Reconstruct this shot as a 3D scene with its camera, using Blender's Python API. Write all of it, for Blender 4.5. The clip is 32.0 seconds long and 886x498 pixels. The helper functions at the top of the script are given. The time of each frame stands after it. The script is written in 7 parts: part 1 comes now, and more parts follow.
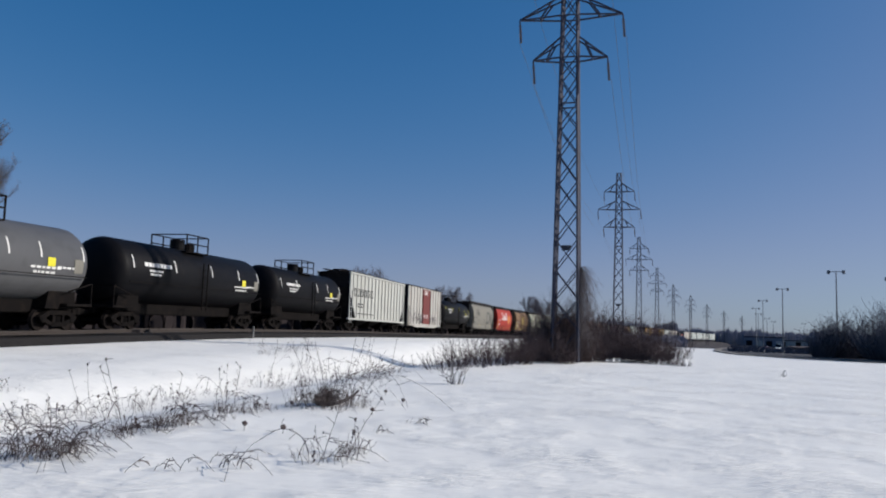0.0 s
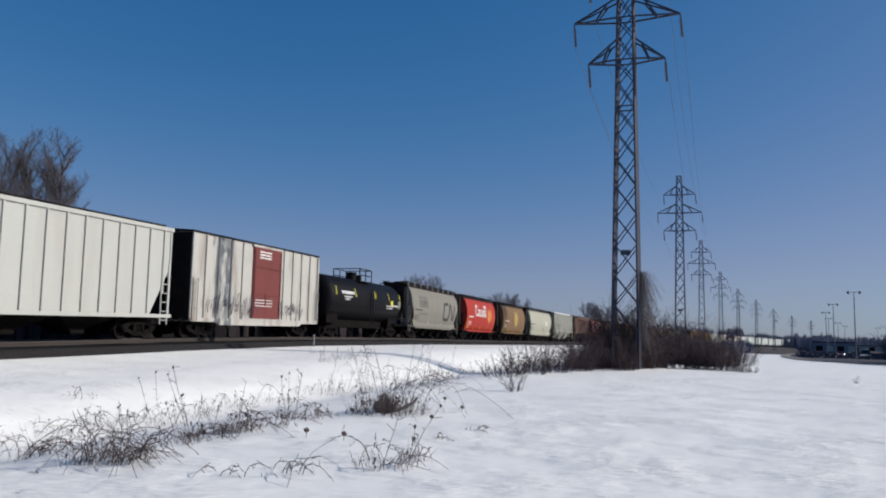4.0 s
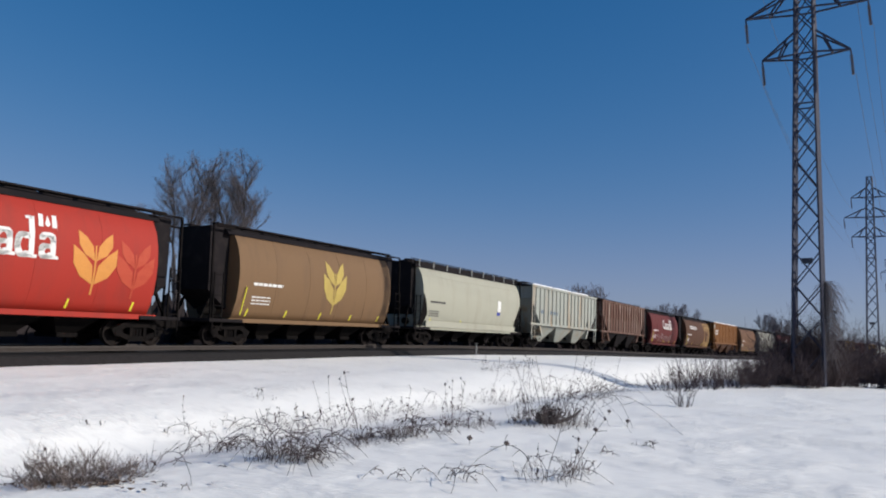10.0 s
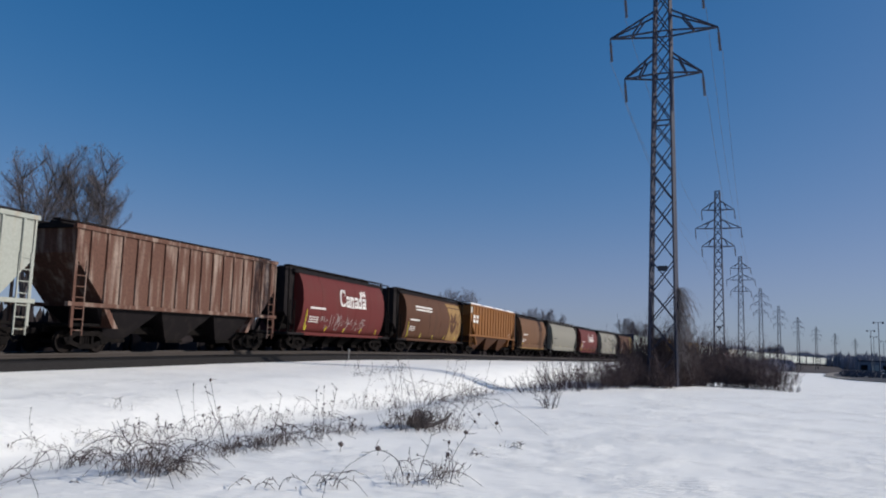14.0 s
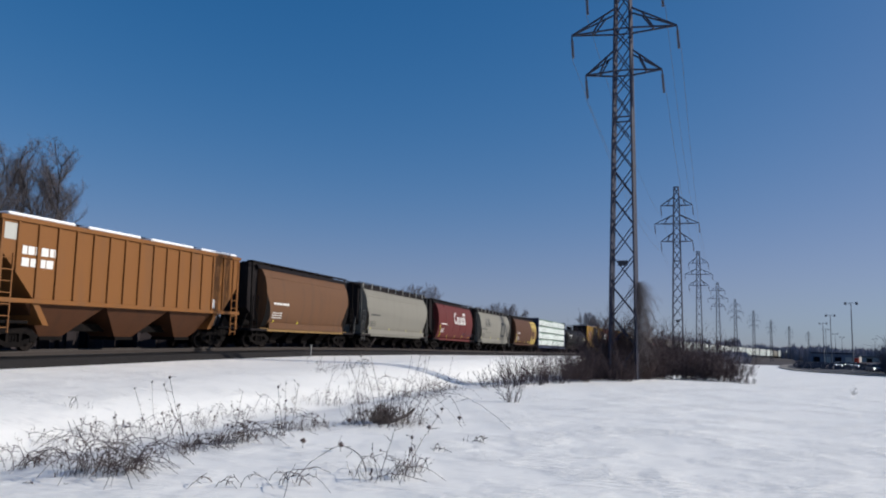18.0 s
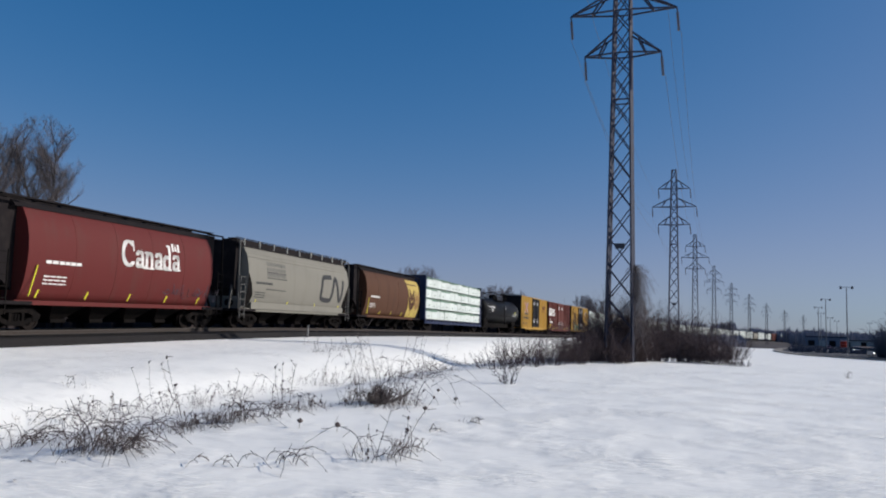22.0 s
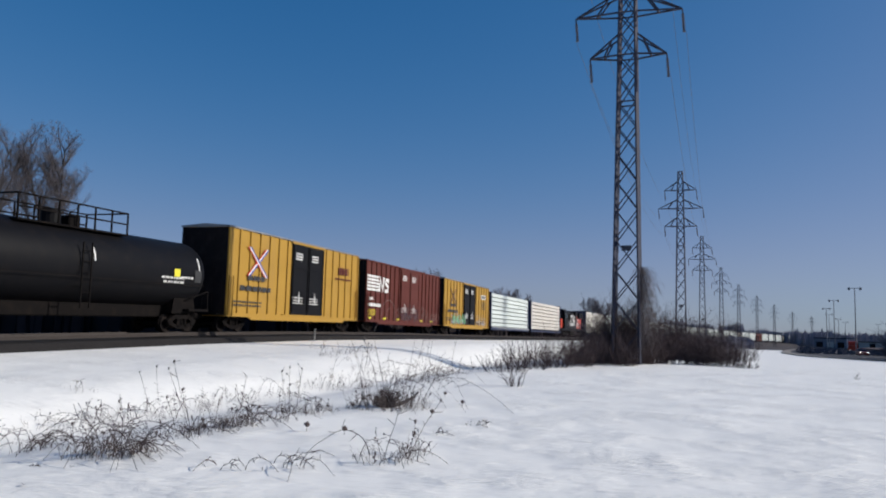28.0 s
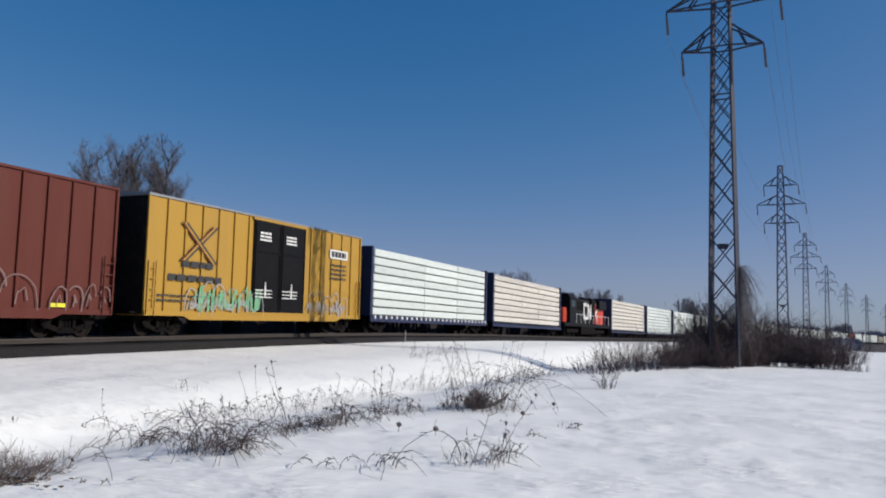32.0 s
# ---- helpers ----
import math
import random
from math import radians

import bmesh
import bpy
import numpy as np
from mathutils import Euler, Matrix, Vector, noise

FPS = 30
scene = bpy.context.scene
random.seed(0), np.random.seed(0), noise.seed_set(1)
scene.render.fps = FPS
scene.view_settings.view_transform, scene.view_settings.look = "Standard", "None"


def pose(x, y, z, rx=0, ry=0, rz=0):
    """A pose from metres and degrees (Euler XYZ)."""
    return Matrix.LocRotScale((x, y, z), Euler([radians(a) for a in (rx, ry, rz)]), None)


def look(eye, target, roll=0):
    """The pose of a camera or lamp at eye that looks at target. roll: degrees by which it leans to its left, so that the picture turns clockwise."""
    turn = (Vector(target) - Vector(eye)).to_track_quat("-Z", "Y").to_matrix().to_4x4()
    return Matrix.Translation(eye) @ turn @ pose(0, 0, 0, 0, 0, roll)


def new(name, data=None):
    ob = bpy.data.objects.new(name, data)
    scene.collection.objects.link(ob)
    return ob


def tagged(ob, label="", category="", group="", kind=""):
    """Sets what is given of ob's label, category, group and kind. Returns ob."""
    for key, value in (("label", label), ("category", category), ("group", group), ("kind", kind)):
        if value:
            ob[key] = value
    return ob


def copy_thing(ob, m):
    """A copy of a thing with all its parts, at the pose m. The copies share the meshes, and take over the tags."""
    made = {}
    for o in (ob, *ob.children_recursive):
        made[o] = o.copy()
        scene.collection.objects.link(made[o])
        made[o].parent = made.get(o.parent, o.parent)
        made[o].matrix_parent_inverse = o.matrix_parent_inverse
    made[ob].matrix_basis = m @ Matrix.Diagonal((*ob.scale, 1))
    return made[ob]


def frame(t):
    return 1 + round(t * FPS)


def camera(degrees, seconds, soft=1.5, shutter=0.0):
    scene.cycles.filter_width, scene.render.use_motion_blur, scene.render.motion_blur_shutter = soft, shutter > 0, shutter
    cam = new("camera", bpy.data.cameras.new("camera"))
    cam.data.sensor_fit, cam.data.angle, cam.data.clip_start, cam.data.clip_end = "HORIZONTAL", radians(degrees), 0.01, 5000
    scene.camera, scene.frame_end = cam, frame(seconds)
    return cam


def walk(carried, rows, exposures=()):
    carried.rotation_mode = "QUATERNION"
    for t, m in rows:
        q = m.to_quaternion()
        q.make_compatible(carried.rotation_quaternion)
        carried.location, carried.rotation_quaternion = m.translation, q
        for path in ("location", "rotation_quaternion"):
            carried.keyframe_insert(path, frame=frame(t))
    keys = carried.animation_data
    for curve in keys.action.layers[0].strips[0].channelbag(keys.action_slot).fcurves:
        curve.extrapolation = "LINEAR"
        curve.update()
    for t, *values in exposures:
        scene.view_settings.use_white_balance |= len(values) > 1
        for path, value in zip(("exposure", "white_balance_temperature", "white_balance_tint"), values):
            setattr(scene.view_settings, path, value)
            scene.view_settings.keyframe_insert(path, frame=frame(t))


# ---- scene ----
# The camera stands in a snowy field and pans; x right, y ahead, z up, snow at its feet at z = 0.
EYE = 1.65
cam = camera(60.3, 32.0, soft=2.0)
PATH = [
    (0, pose(0, 0, EYE, 95.93, -1.76, 0.00)),
    (0.5, pose(0, 0, EYE, 95.66, -1.79, -0.09)),
    (1, pose(0, 0, EYE, 95.73, -1.78, -0.37)),
    (1.5, pose(0, 0, EYE, 95.49, -1.71, -0.08)),
    (2, pose(0, 0, EYE, 95.52, -1.63, -0.01)),
    (2.5, pose(0, 0, EYE, 95.61, -1.65, 0.10)),
    (3, pose(0, 0, EYE, 96.07, -1.65, 0.84)),
    (3.5, pose(0, 0, EYE, 96.19, -1.51, 2.32)),
    (4, pose(0, 0, EYE, 96.33, -1.41, 4.34)),
    (4.5, pose(0, 0, EYE, 96.19, -1.40, 6.89)),
    (6.5, pose(0, 0, EYE, 96.40, -1.88, 10.01)),
    (7, pose(0, 0, EYE, 96.20, -1.98, 10.58)),
    (7.5, pose(0, 0, EYE, 95.98, -2.32, 12.72)),
    (8, pose(0, 0, EYE, 95.88, -2.42, 13.93)),
    (8.5, pose(0, 0, EYE, 96.20, -2.43, 15.31)),
    (9, pose(0, 0, EYE, 96.64, -2.48, 15.78)),
    (9.5, pose(0, 0, EYE, 96.65, -2.27, 16.71)),
    (10, pose(0, 0, EYE, 96.66, -2.35, 16.37)),
    (10.5, pose(0, 0, EYE, 96.70, -2.56, 16.05)),
    (11, pose(0, 0, EYE, 96.77, -2.57, 16.69)),
    (11.5, pose(0, 0, EYE, 96.49, -2.42, 15.49)),
    (12, pose(0, 0, EYE, 96.61, -2.42, 13.80)),
    (12.5, pose(0, 0, EYE, 96.91, -2.38, 11.31)),
    (13, pose(0, 0, EYE, 97.26, -2.22, 9.62)),
    (13.5, pose(0, 0, EYE, 97.51, -2.07, 8.44)),
    (14, pose(0, 0, EYE, 97.38, -1.92, 6.90)),
    (14.5, pose(0, 0, EYE, 97.28, -1.97, 6.32)),
    (16.5, pose(0, 0, EYE, 97.62, -1.59, 4.71)),
    (17, pose(0, 0, EYE, 97.46, -1.68, 4.19)),
    (17.5, pose(0, 0, EYE, 97.14, -1.61, 3.75)),
    (18, pose(0, 0, EYE, 97.10, -1.50, 4.14)),
    (18.5, pose(0, 0, EYE, 96.28, -1.53, 4.21)),
    (19, pose(0, 0, EYE, 96.84, -1.58, 4.20)),
    (19.5, pose(0, 0, EYE, 96.43, -1.47, 3.97)),
    (20, pose(0, 0, EYE, 96.47, -1.50, 3.85)),
    (20.5, pose(0, 0, EYE, 96.17, -1.75, 3.86)),
    (21, pose(0, 0, EYE, 96.25, -1.82, 3.72)),
    (21.5, pose(0, 0, EYE, 96.34, -1.90, 3.78)),
    (22, pose(0, 0, EYE, 95.74, -1.83, 3.89)),
    (22.5, pose(0, 0, EYE, 96.00, -1.68, 4.41)),
    (23, pose(0, 0, EYE, 95.95, -1.67, 4.74)),
    (23.5, pose(0, 0, EYE, 96.20, -1.45, 4.81)),
    (24, pose(0, 0, EYE, 95.94, -1.66, 4.73)),
    (24.5, pose(0, 0, EYE, 95.98, -1.62, 4.86)),
    (25, pose(0, 0, EYE, 96.17, -1.75, 4.41)),
    (25.5, pose(0, 0, EYE, 96.70, -1.69, 4.37)),
    (27.5, pose(0, 0, EYE, 96.29, -1.71, 4.19)),
    (28, pose(0, 0, EYE, 95.95, -1.58, 4.38)),
    (28.5, pose(0, 0, EYE, 95.94, -1.65, 4.56)),
    (29, pose(0, 0, EYE, 95.88, -1.46, 4.29)),
    (29.5, pose(0, 0, EYE, 96.02, -1.57, 4.80)),
    (30, pose(0, 0, EYE, 95.54, -1.69, 5.67)),
    (30.5, pose(0, 0, EYE, 95.43, -1.53, 7.74)),
    (31, pose(0, 0, EYE, 95.67, -1.47, 9.76)),
    (31.5, pose(0, 0, EYE, 95.68, -1.37, 10.50)),
    (32, pose(0, 0, EYE, 95.87, -1.53, 11.06)),
]
walk(cam, PATH)

# ---- world, sun, exposure ----
SUN_AZ, SUN_EL = 85.3, 26.0        # degrees clockwise from straight ahead, and above the horizon
world = bpy.data.worlds.new("world")
scene.world = world
world.use_nodes = True
wn = world.node_tree.nodes
sky = wn.new("ShaderNodeTexSky")
sky.sky_type = "NISHITA"
sky.sun_disc = False
sky.sun_elevation = radians(SUN_EL)
sky.sun_rotation = radians(SUN_AZ)
sky.altitude = 100
sky.air_density, sky.dust_density, sky.ozone_density = 0.75, 0.7, 5.0
wn["Background"].inputs["Strength"].default_value = 0.055
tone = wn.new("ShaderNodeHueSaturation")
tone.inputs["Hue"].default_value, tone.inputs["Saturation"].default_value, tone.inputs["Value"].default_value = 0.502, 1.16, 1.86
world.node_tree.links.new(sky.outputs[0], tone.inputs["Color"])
# tone curve on the sky's colour: each channel levels off towards the bright horizon
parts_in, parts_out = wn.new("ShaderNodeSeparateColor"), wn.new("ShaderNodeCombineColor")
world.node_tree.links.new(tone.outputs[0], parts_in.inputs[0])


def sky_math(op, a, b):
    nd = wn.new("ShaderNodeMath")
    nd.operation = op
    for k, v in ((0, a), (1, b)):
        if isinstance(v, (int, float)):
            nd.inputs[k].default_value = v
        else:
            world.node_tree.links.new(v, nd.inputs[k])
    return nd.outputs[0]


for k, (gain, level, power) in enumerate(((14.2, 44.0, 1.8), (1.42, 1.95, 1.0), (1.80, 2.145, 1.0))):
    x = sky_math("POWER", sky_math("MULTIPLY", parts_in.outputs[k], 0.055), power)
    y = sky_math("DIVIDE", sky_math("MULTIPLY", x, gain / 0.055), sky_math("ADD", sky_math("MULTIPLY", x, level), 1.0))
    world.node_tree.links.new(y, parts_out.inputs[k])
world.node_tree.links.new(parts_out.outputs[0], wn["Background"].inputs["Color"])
sun_data = bpy.data.lights.new("sun", "SUN")
sun_data.energy, sun_data.angle, sun_data.color = 4.85, radians(0.53), (1.0, 0.95, 0.88)
sun = new("sun", sun_data)
_sd = Vector((math.sin(radians(SUN_AZ)) * math.cos(radians(SUN_EL)), math.cos(radians(SUN_AZ)) * math.cos(radians(SUN_EL)), math.sin(radians(SUN_EL))))
sun.matrix_world = look(_sd * 200, (0, 0, 0))
scene.view_settings.exposure = 0.0


# ---- materials ----
def material(name, base, rough=0.6, metal=0.0, spots=None, scale=3.0, amount=0.5, grain=0.12, grain_scale=40.0, bump=0.1, bump_scale=30.0, streak=False, rand=0.0, spec=None):
    """A painted, rusted or natural surface: base colour, stains of the colour spots, fine grain, relief."""
    m = bpy.data.materials.new(name)
    m.use_nodes = True
    n, l = m.node_tree.nodes, m.node_tree.links
    b = n["Principled BSDF"]
    b.inputs["Roughness"].default_value, b.inputs["Metallic"].default_value = rough, metal
    b.inputs["Specular IOR Level"].default_value = spec if spec is not None else 0.5 if metal or rough < 0.4 else 0.2
    tc = n.new("ShaderNodeTexCoord")
    src = tc.outputs["Object"]
    if streak:
        mp = n.new("ShaderNodeMapping")
        mp.inputs["Scale"].default_value = (1.0, 1.0, 0.12)
        l.new(src, mp.inputs["Vector"])
        src_s = mp.outputs[0]
    else:
        src_s = src
    n1 = n.new("ShaderNodeTexNoise")
    n1.inputs["Scale"].default_value, n1.inputs["Detail"].default_value = scale, 5.0
    l.new(src_s, n1.inputs["Vector"])
    rmp = n.new("ShaderNodeValToRGB")
    rmp.color_ramp.elements[0].position, rmp.color_ramp.elements[1].position = 0.5, 0.72
    l.new(n1.outputs["Fac"], rmp.inputs["Fac"])
    mul = n.new("ShaderNodeMath")
    mul.operation = "MULTIPLY"
    mul.inputs[1].default_value = amount
    l.new(rmp.outputs["Color"], mul.inputs[0])
    mix = n.new("ShaderNodeMix")
    mix.data_type = "RGBA"
    mix.inputs[6].default_value = (*base, 1)
    mix.inputs[7].default_value = (*(spots or tuple(c * 0.55 for c in base)), 1)
    l.new(mul.outputs[0], mix.inputs[0])
    n2 = n.new("ShaderNodeTexNoise")
    n2.inputs["Scale"].default_value, n2.inputs["Detail"].default_value = grain_scale, 3.0
    l.new(src, n2.inputs["Vector"])
    hsv = n.new("ShaderNodeHueSaturation")
    mr = n.new("ShaderNodeMapRange")
    mr.inputs["To Min"].default_value, mr.inputs["To Max"].default_value = 1 - grain * 2, 1 + grain * 2
    l.new(n2.outputs["Fac"], mr.inputs["Value"])
    val = mr.outputs[0]
    if rand:
        oi = n.new("ShaderNodeObjectInfo")
        mr2 = n.new("ShaderNodeMapRange")
        mr2.inputs["To Min"].default_value, mr2.inputs["To Max"].default_value = 1 - rand, 1 + rand
        l.new(oi.outputs["Random"], mr2.inputs["Value"])
        mm = n.new("ShaderNodeMath")
        mm.operation = "MULTIPLY"
        l.new(val, mm.inputs[0])
        l.new(mr2.outputs[0], mm.inputs[1])
        val = mm.outputs[0]
    l.new(val, hsv.inputs["Value"])
    l.new(mix.outputs[2], hsv.inputs["Color"])
    l.new(hsv.outputs[0], b.inputs["Base Color"])
    if bump:
        n3 = n.new("ShaderNodeTexNoise")
        n3.inputs["Scale"].default_value, n3.inputs["Detail"].default_value = bump_scale, 4.0
        l.new(src, n3.inputs["Vector"])
        bp = n.new("ShaderNodeBump")
        bp.inputs["Strength"].default_value, bp.inputs["Distance"].default_value = bump, 0.02
        l.new(n3.outputs["Fac"], bp.inputs["Height"])
        l.new(bp.outputs[0], b.inputs["Normal"])
    return m


def snow_material():
    m = bpy.data.materials.new("snow")
    m.use_nodes = True
    n, l = m.node_tree.nodes, m.node_tree.links
    b = n["Principled BSDF"]
    b.inputs["Roughness"].default_value = 0.55
    b.inputs["Specular IOR Level"].default_value = 0.12
    tc = n.new("ShaderNodeTexCoord")
    n1 = n.new("ShaderNodeTexNoise")
    n1.inputs["Scale"].default_value, n1.inputs["Detail"].default_value = 0.35, 6.0
    l.new(tc.outputs["Object"], n1.inputs["Vector"])
    mix = n.new("ShaderNodeMix")
    mix.data_type = "RGBA"
    mix.inputs[6].default_value, mix.inputs[7].default_value = (0.93, 0.912, 0.865, 1), (0.85, 0.832, 0.79, 1)
    l.new(n1.outputs["Fac"], mix.inputs[0])
    mp = n.new("ShaderNodeMapping")
    mp.inputs["Rotation"].default_value = (0, 0, radians(-4))
    mp.inputs["Scale"].default_value = (0.62, 2.3, 1.0)
    l.new(tc.outputs["Object"], mp.inputs["Vector"])
    n2 = n.new("ShaderNodeTexNoise")
    n2.inputs["Scale"].default_value, n2.inputs["Detail"].default_value = 3.8, 5.0
    n2.inputs["Roughness"].default_value = 0.62
    l.new(mp.outputs[0], n2.inputs["Vector"])
    # long grey streaks in the snow's colour, where the streak noise is high
    grey_streak = n.new("ShaderNodeMapRange")
    grey_streak.inputs["From Min"].default_value, grey_streak.inputs["From Max"].default_value = 0.56, 0.76
    grey_streak.inputs["To Min"].default_value, grey_streak.inputs["To Max"].default_value = 0.0, 0.55
    l.new(n2.outputs["Fac"], grey_streak.inputs["Value"])
    mix2 = n.new("ShaderNodeMix")
    mix2.data_type = "RGBA"
    mix2.inputs[7].default_value = (0.60, 0.585, 0.565, 1)
    l.new(grey_streak.outputs[0], mix2.inputs[0])
    l.new(mix.outputs[2], mix2.inputs[6])
    l.new(mix2.outputs[2], b.inputs["Base Color"])
    bp = n.new("ShaderNodeBump")
    bp.inputs["Strength"].default_value, bp.inputs["Distance"].default_value = 0.85, 0.095
    n4 = n.new("ShaderNodeTexNoise")
    n4.inputs["Scale"].default_value, n4.inputs["Detail"].default_value = 0.55, 3.0
    l.new(tc.outputs["Object"], n4.inputs["Vector"])
    mk = n.new("ShaderNodeMapRange")
    mk.inputs["From Min"].default_value, mk.inputs["From Max"].default_value = 0.40, 0.62
    mk.inputs["To Min"].default_value, mk.inputs["To Max"].default_value = 0.22, 1.0
    l.new(n4.outputs["Fac"], mk.inputs["Value"])
    hm = n.new("ShaderNodeMath")
    hm.operation = "MULTIPLY"
    l.new(n2.outputs["Fac"], hm.inputs[0])
    l.new(mk.outputs[0], hm.inputs[1])
    l.new(hm.outputs[0], bp.inputs["Height"])
    l.new(bp.outputs[0], b.inputs["Normal"])
    return m


SNOW = snow_material()
STEEL = material("galvanised_steel", (0.030, 0.034, 0.060), 0.7, 0.2, (0.024, 0.022, 0.034), 1.5, 0.6, bump=0)
BALLAST = material("ballast_stone", (0.020, 0.018, 0.018), 0.95, 0, (0.012, 0.0105, 0.0105), 4.0, 0.8, 0.35, 14.0, 1.0, 14.0)
RAIL = material("rail_steel", (0.05, 0.04, 0.036), 0.6, 0.3, (0.035, 0.026, 0.022), 6.0, 0.7)
BARK = material("bark", (0.055, 0.048, 0.048), 0.9, 0, (0.035, 0.03, 0.03), 3.0, 0.6, bump=0.3)
TWIG = material("dry_twigs", (0.075, 0.055, 0.056), 0.9, 0, (0.045, 0.034, 0.036), 2.0, 0.6, bump=0)
CROWN = material("grey_twigs", (0.12, 0.105, 0.11), 0.9, 0, (0.085, 0.075, 0.08), 2.0, 0.6, bump=0)
WEED = material("dry_weed_stalks", (0.17, 0.138, 0.124), 0.9, 0, (0.10, 0.078, 0.07), 6.0, 0.7, bump=0)
ASPHALT = material("asphalt", (0.085, 0.085, 0.092), 0.95, 0, (0.075, 0.075, 0.08), 0.6, 0.7, 0.15, 20.0, 0.2, spec=0.05)
DIRT = material("dirty_ground", (0.075, 0.068, 0.07), 1.0, 0, (0.16, 0.15, 0.15), 0.08, 0.6, 0.2, 2.0, 0, spec=0.05)


# ---- shapes ----
def part(name, bm, mat, parent=None, label="", m=None, smooth=False):
    """Links a bmesh as one mesh object under a thing or a part."""
    me = bpy.data.meshes.new(name)
    bm.to_mesh(me)
    bm.free()
    if smooth:
        me.polygons.foreach_set("use_smooth", [True] * len(me.polygons))
    me.materials.append(mat)
    return piece(name, me, parent, label, m)


def piece(name, me, parent=None, label="", m=None):
    ob = new(name, me)
    if parent is not None:
        ob.parent = parent
    if m is not None:
        ob.matrix_basis = m
    if label:
        ob["label"] = label
    return ob


def thing(name, label, category, group="", m=None):
    ob = new(name)
    ob.empty_display_size = 0.5
    if m is not None:
        ob.matrix_basis = m
    return tagged(ob, label, category, group)


def add_box(bm, x0, x1, y0, y1, z0, z1, bevel=0.0):
    """A box between those bounds, with its edges cut off by bevel."""
    r = bmesh.ops.create_cube(bm, size=1.0)
    for v in r["verts"]:
        v.co = Vector((x0 + (v.co.x + 0.5) * (x1 - x0), y0 + (v.co.y + 0.5) * (y1 - y0), z0 + (v.co.z + 0.5) * (z1 - z0)))
    if bevel:
        es = list({e for v in r["verts"] for e in v.link_edges})
        bmesh.ops.bevel(bm, geom=es, offset=bevel, segments=1, affect="EDGES")
    return bm


def box(x0, x1, y0, y1, z0, z1, bevel=0.0):
    return add_box(bmesh.new(), x0, x1, y0, y1, z0, z1, bevel)


def add_bar(bm, a, b, w, w2=None):
    """A square bar from a to b, w thick."""
    a, b = Vector(a), Vector(b)
    d = b - a
    if d.length < 1e-6:
        return bm
    up = Vector((0, 0, 1)) if abs(d.normalized().z) < 0.95 else Vector((1, 0, 0))
    s = d.cross(up).normalized()
    u = s.cross(d).normalized()
    w2 = w if w2 is None else w2
    va = [bm.verts.new(a + s * i * w / 2 + u * j * w / 2) for i, j in ((-1, -1), (1, -1), (1, 1), (-1, 1))]
    vb = [bm.verts.new(b + s * i * w2 / 2 + u * j * w2 / 2) for i, j in ((-1, -1), (1, -1), (1, 1), (-1, 1))]
    for k in range(4):
        bm.faces.new((va[k], va[(k + 1) % 4], vb[(k + 1) % 4], vb[k]))
    bm.faces.new(va[::-1])
    bm.faces.new(vb)
    return bm


def bars(segments, w):
    bm = bmesh.new()
    for a, b in segments:
        add_bar(bm, a, b, w)
    return bm


def add_tube(bm, pts, r0, r1=None, sides=6):
    """A round tube through pts, tapering from r0 to r1."""
    r1 = r0 if r1 is None else r1
    pts = [Vector(p) for p in pts]
    rings = []
    for i, p in enumerate(pts):
        d = (pts[min(i + 1, len(pts) - 1)] - pts[max(i - 1, 0)]).normalized()
        up = Vector((0, 0, 1)) if abs(d.z) < 0.9 else Vector((1, 0, 0))
        s = d.cross(up).normalized()
        u = s.cross(d)
        r = r0 + (r1 - r0) * i / max(1, len(pts) - 1)
        rings.append([bm.verts.new(p + s * math.cos(2 * math.pi * k / sides) * r + u * math.sin(2 * math.pi * k / sides) * r) for k in range(sides)])
    for a, b in zip(rings, rings[1:]):
        for k in range(sides):
            bm.faces.new((a[k], a[(k + 1) % sides], b[(k + 1) % sides], b[k]))
    bm.faces.new(rings[0][::-1])
    bm.faces.new(rings[-1])
    return bm


def tube(pts, r0, r1=None, sides=6):
    return add_tube(bmesh.new(), pts, r0, r1, sides)


def extrude_profile(prof, x0, x1, caps=True):
    """A closed profile of (y, z) pairs drawn out from x0 to x1."""
    bm = bmesh.new()
    a = [bm.verts.new((x0, y, z)) for y, z in prof]
    b = [bm.verts.new((x1, y, z)) for y, z in prof]
    n = len(prof)
    for k in range(n):
        bm.faces.new((a[k], a[(k + 1) % n], b[(k + 1) % n], b[k]))
    if caps:
        bm.faces.new(a[::-1])
        bm.faces.new(b)
    bmesh.ops.recalc_face_normals(bm, faces=bm.faces)
    return bm


# ---- the plan: the railway's line ----
TH, PERP = 11.72, 22.74                                   # heading of the near side of the train abreast of the camera, and its distance
KNOTS = (-80, 0, 50, 100, 160, 240, 350, 500, 1400)
BEND = (0.0046, 0.0093, 0.0398, 0.0488, 0.0288, 0.0281, 0.0286, 0.0297, 0.0298)   # degrees a metre, to the right
SPEED, GAIN = 12.43, 0.015
S0, S1 = -80, 1400
_s = np.arange(S0, S1 + 1, 1.0)
_k = np.interp(_s, KNOTS, BEND)
_h = np.radians(np.concatenate([[0], np.cumsum((_k[1:] + _k[:-1]) / 2)]))
_h = _h - _h[-S0] + radians(TH)
_x = np.concatenate([[0], np.cumsum((np.sin(_h[1:]) + np.sin(_h[:-1])) / 2)])
_y = np.concatenate([[0], np.cumsum((np.cos(_h[1:]) + np.cos(_h[:-1])) / 2)])
_x = _x - _x[-S0] - PERP * math.cos(radians(TH)) - 1.55 * np.cos(_h)
_y = _y - _y[-S0] + PERP * math.sin(radians(TH)) + 1.55 * np.sin(_h)


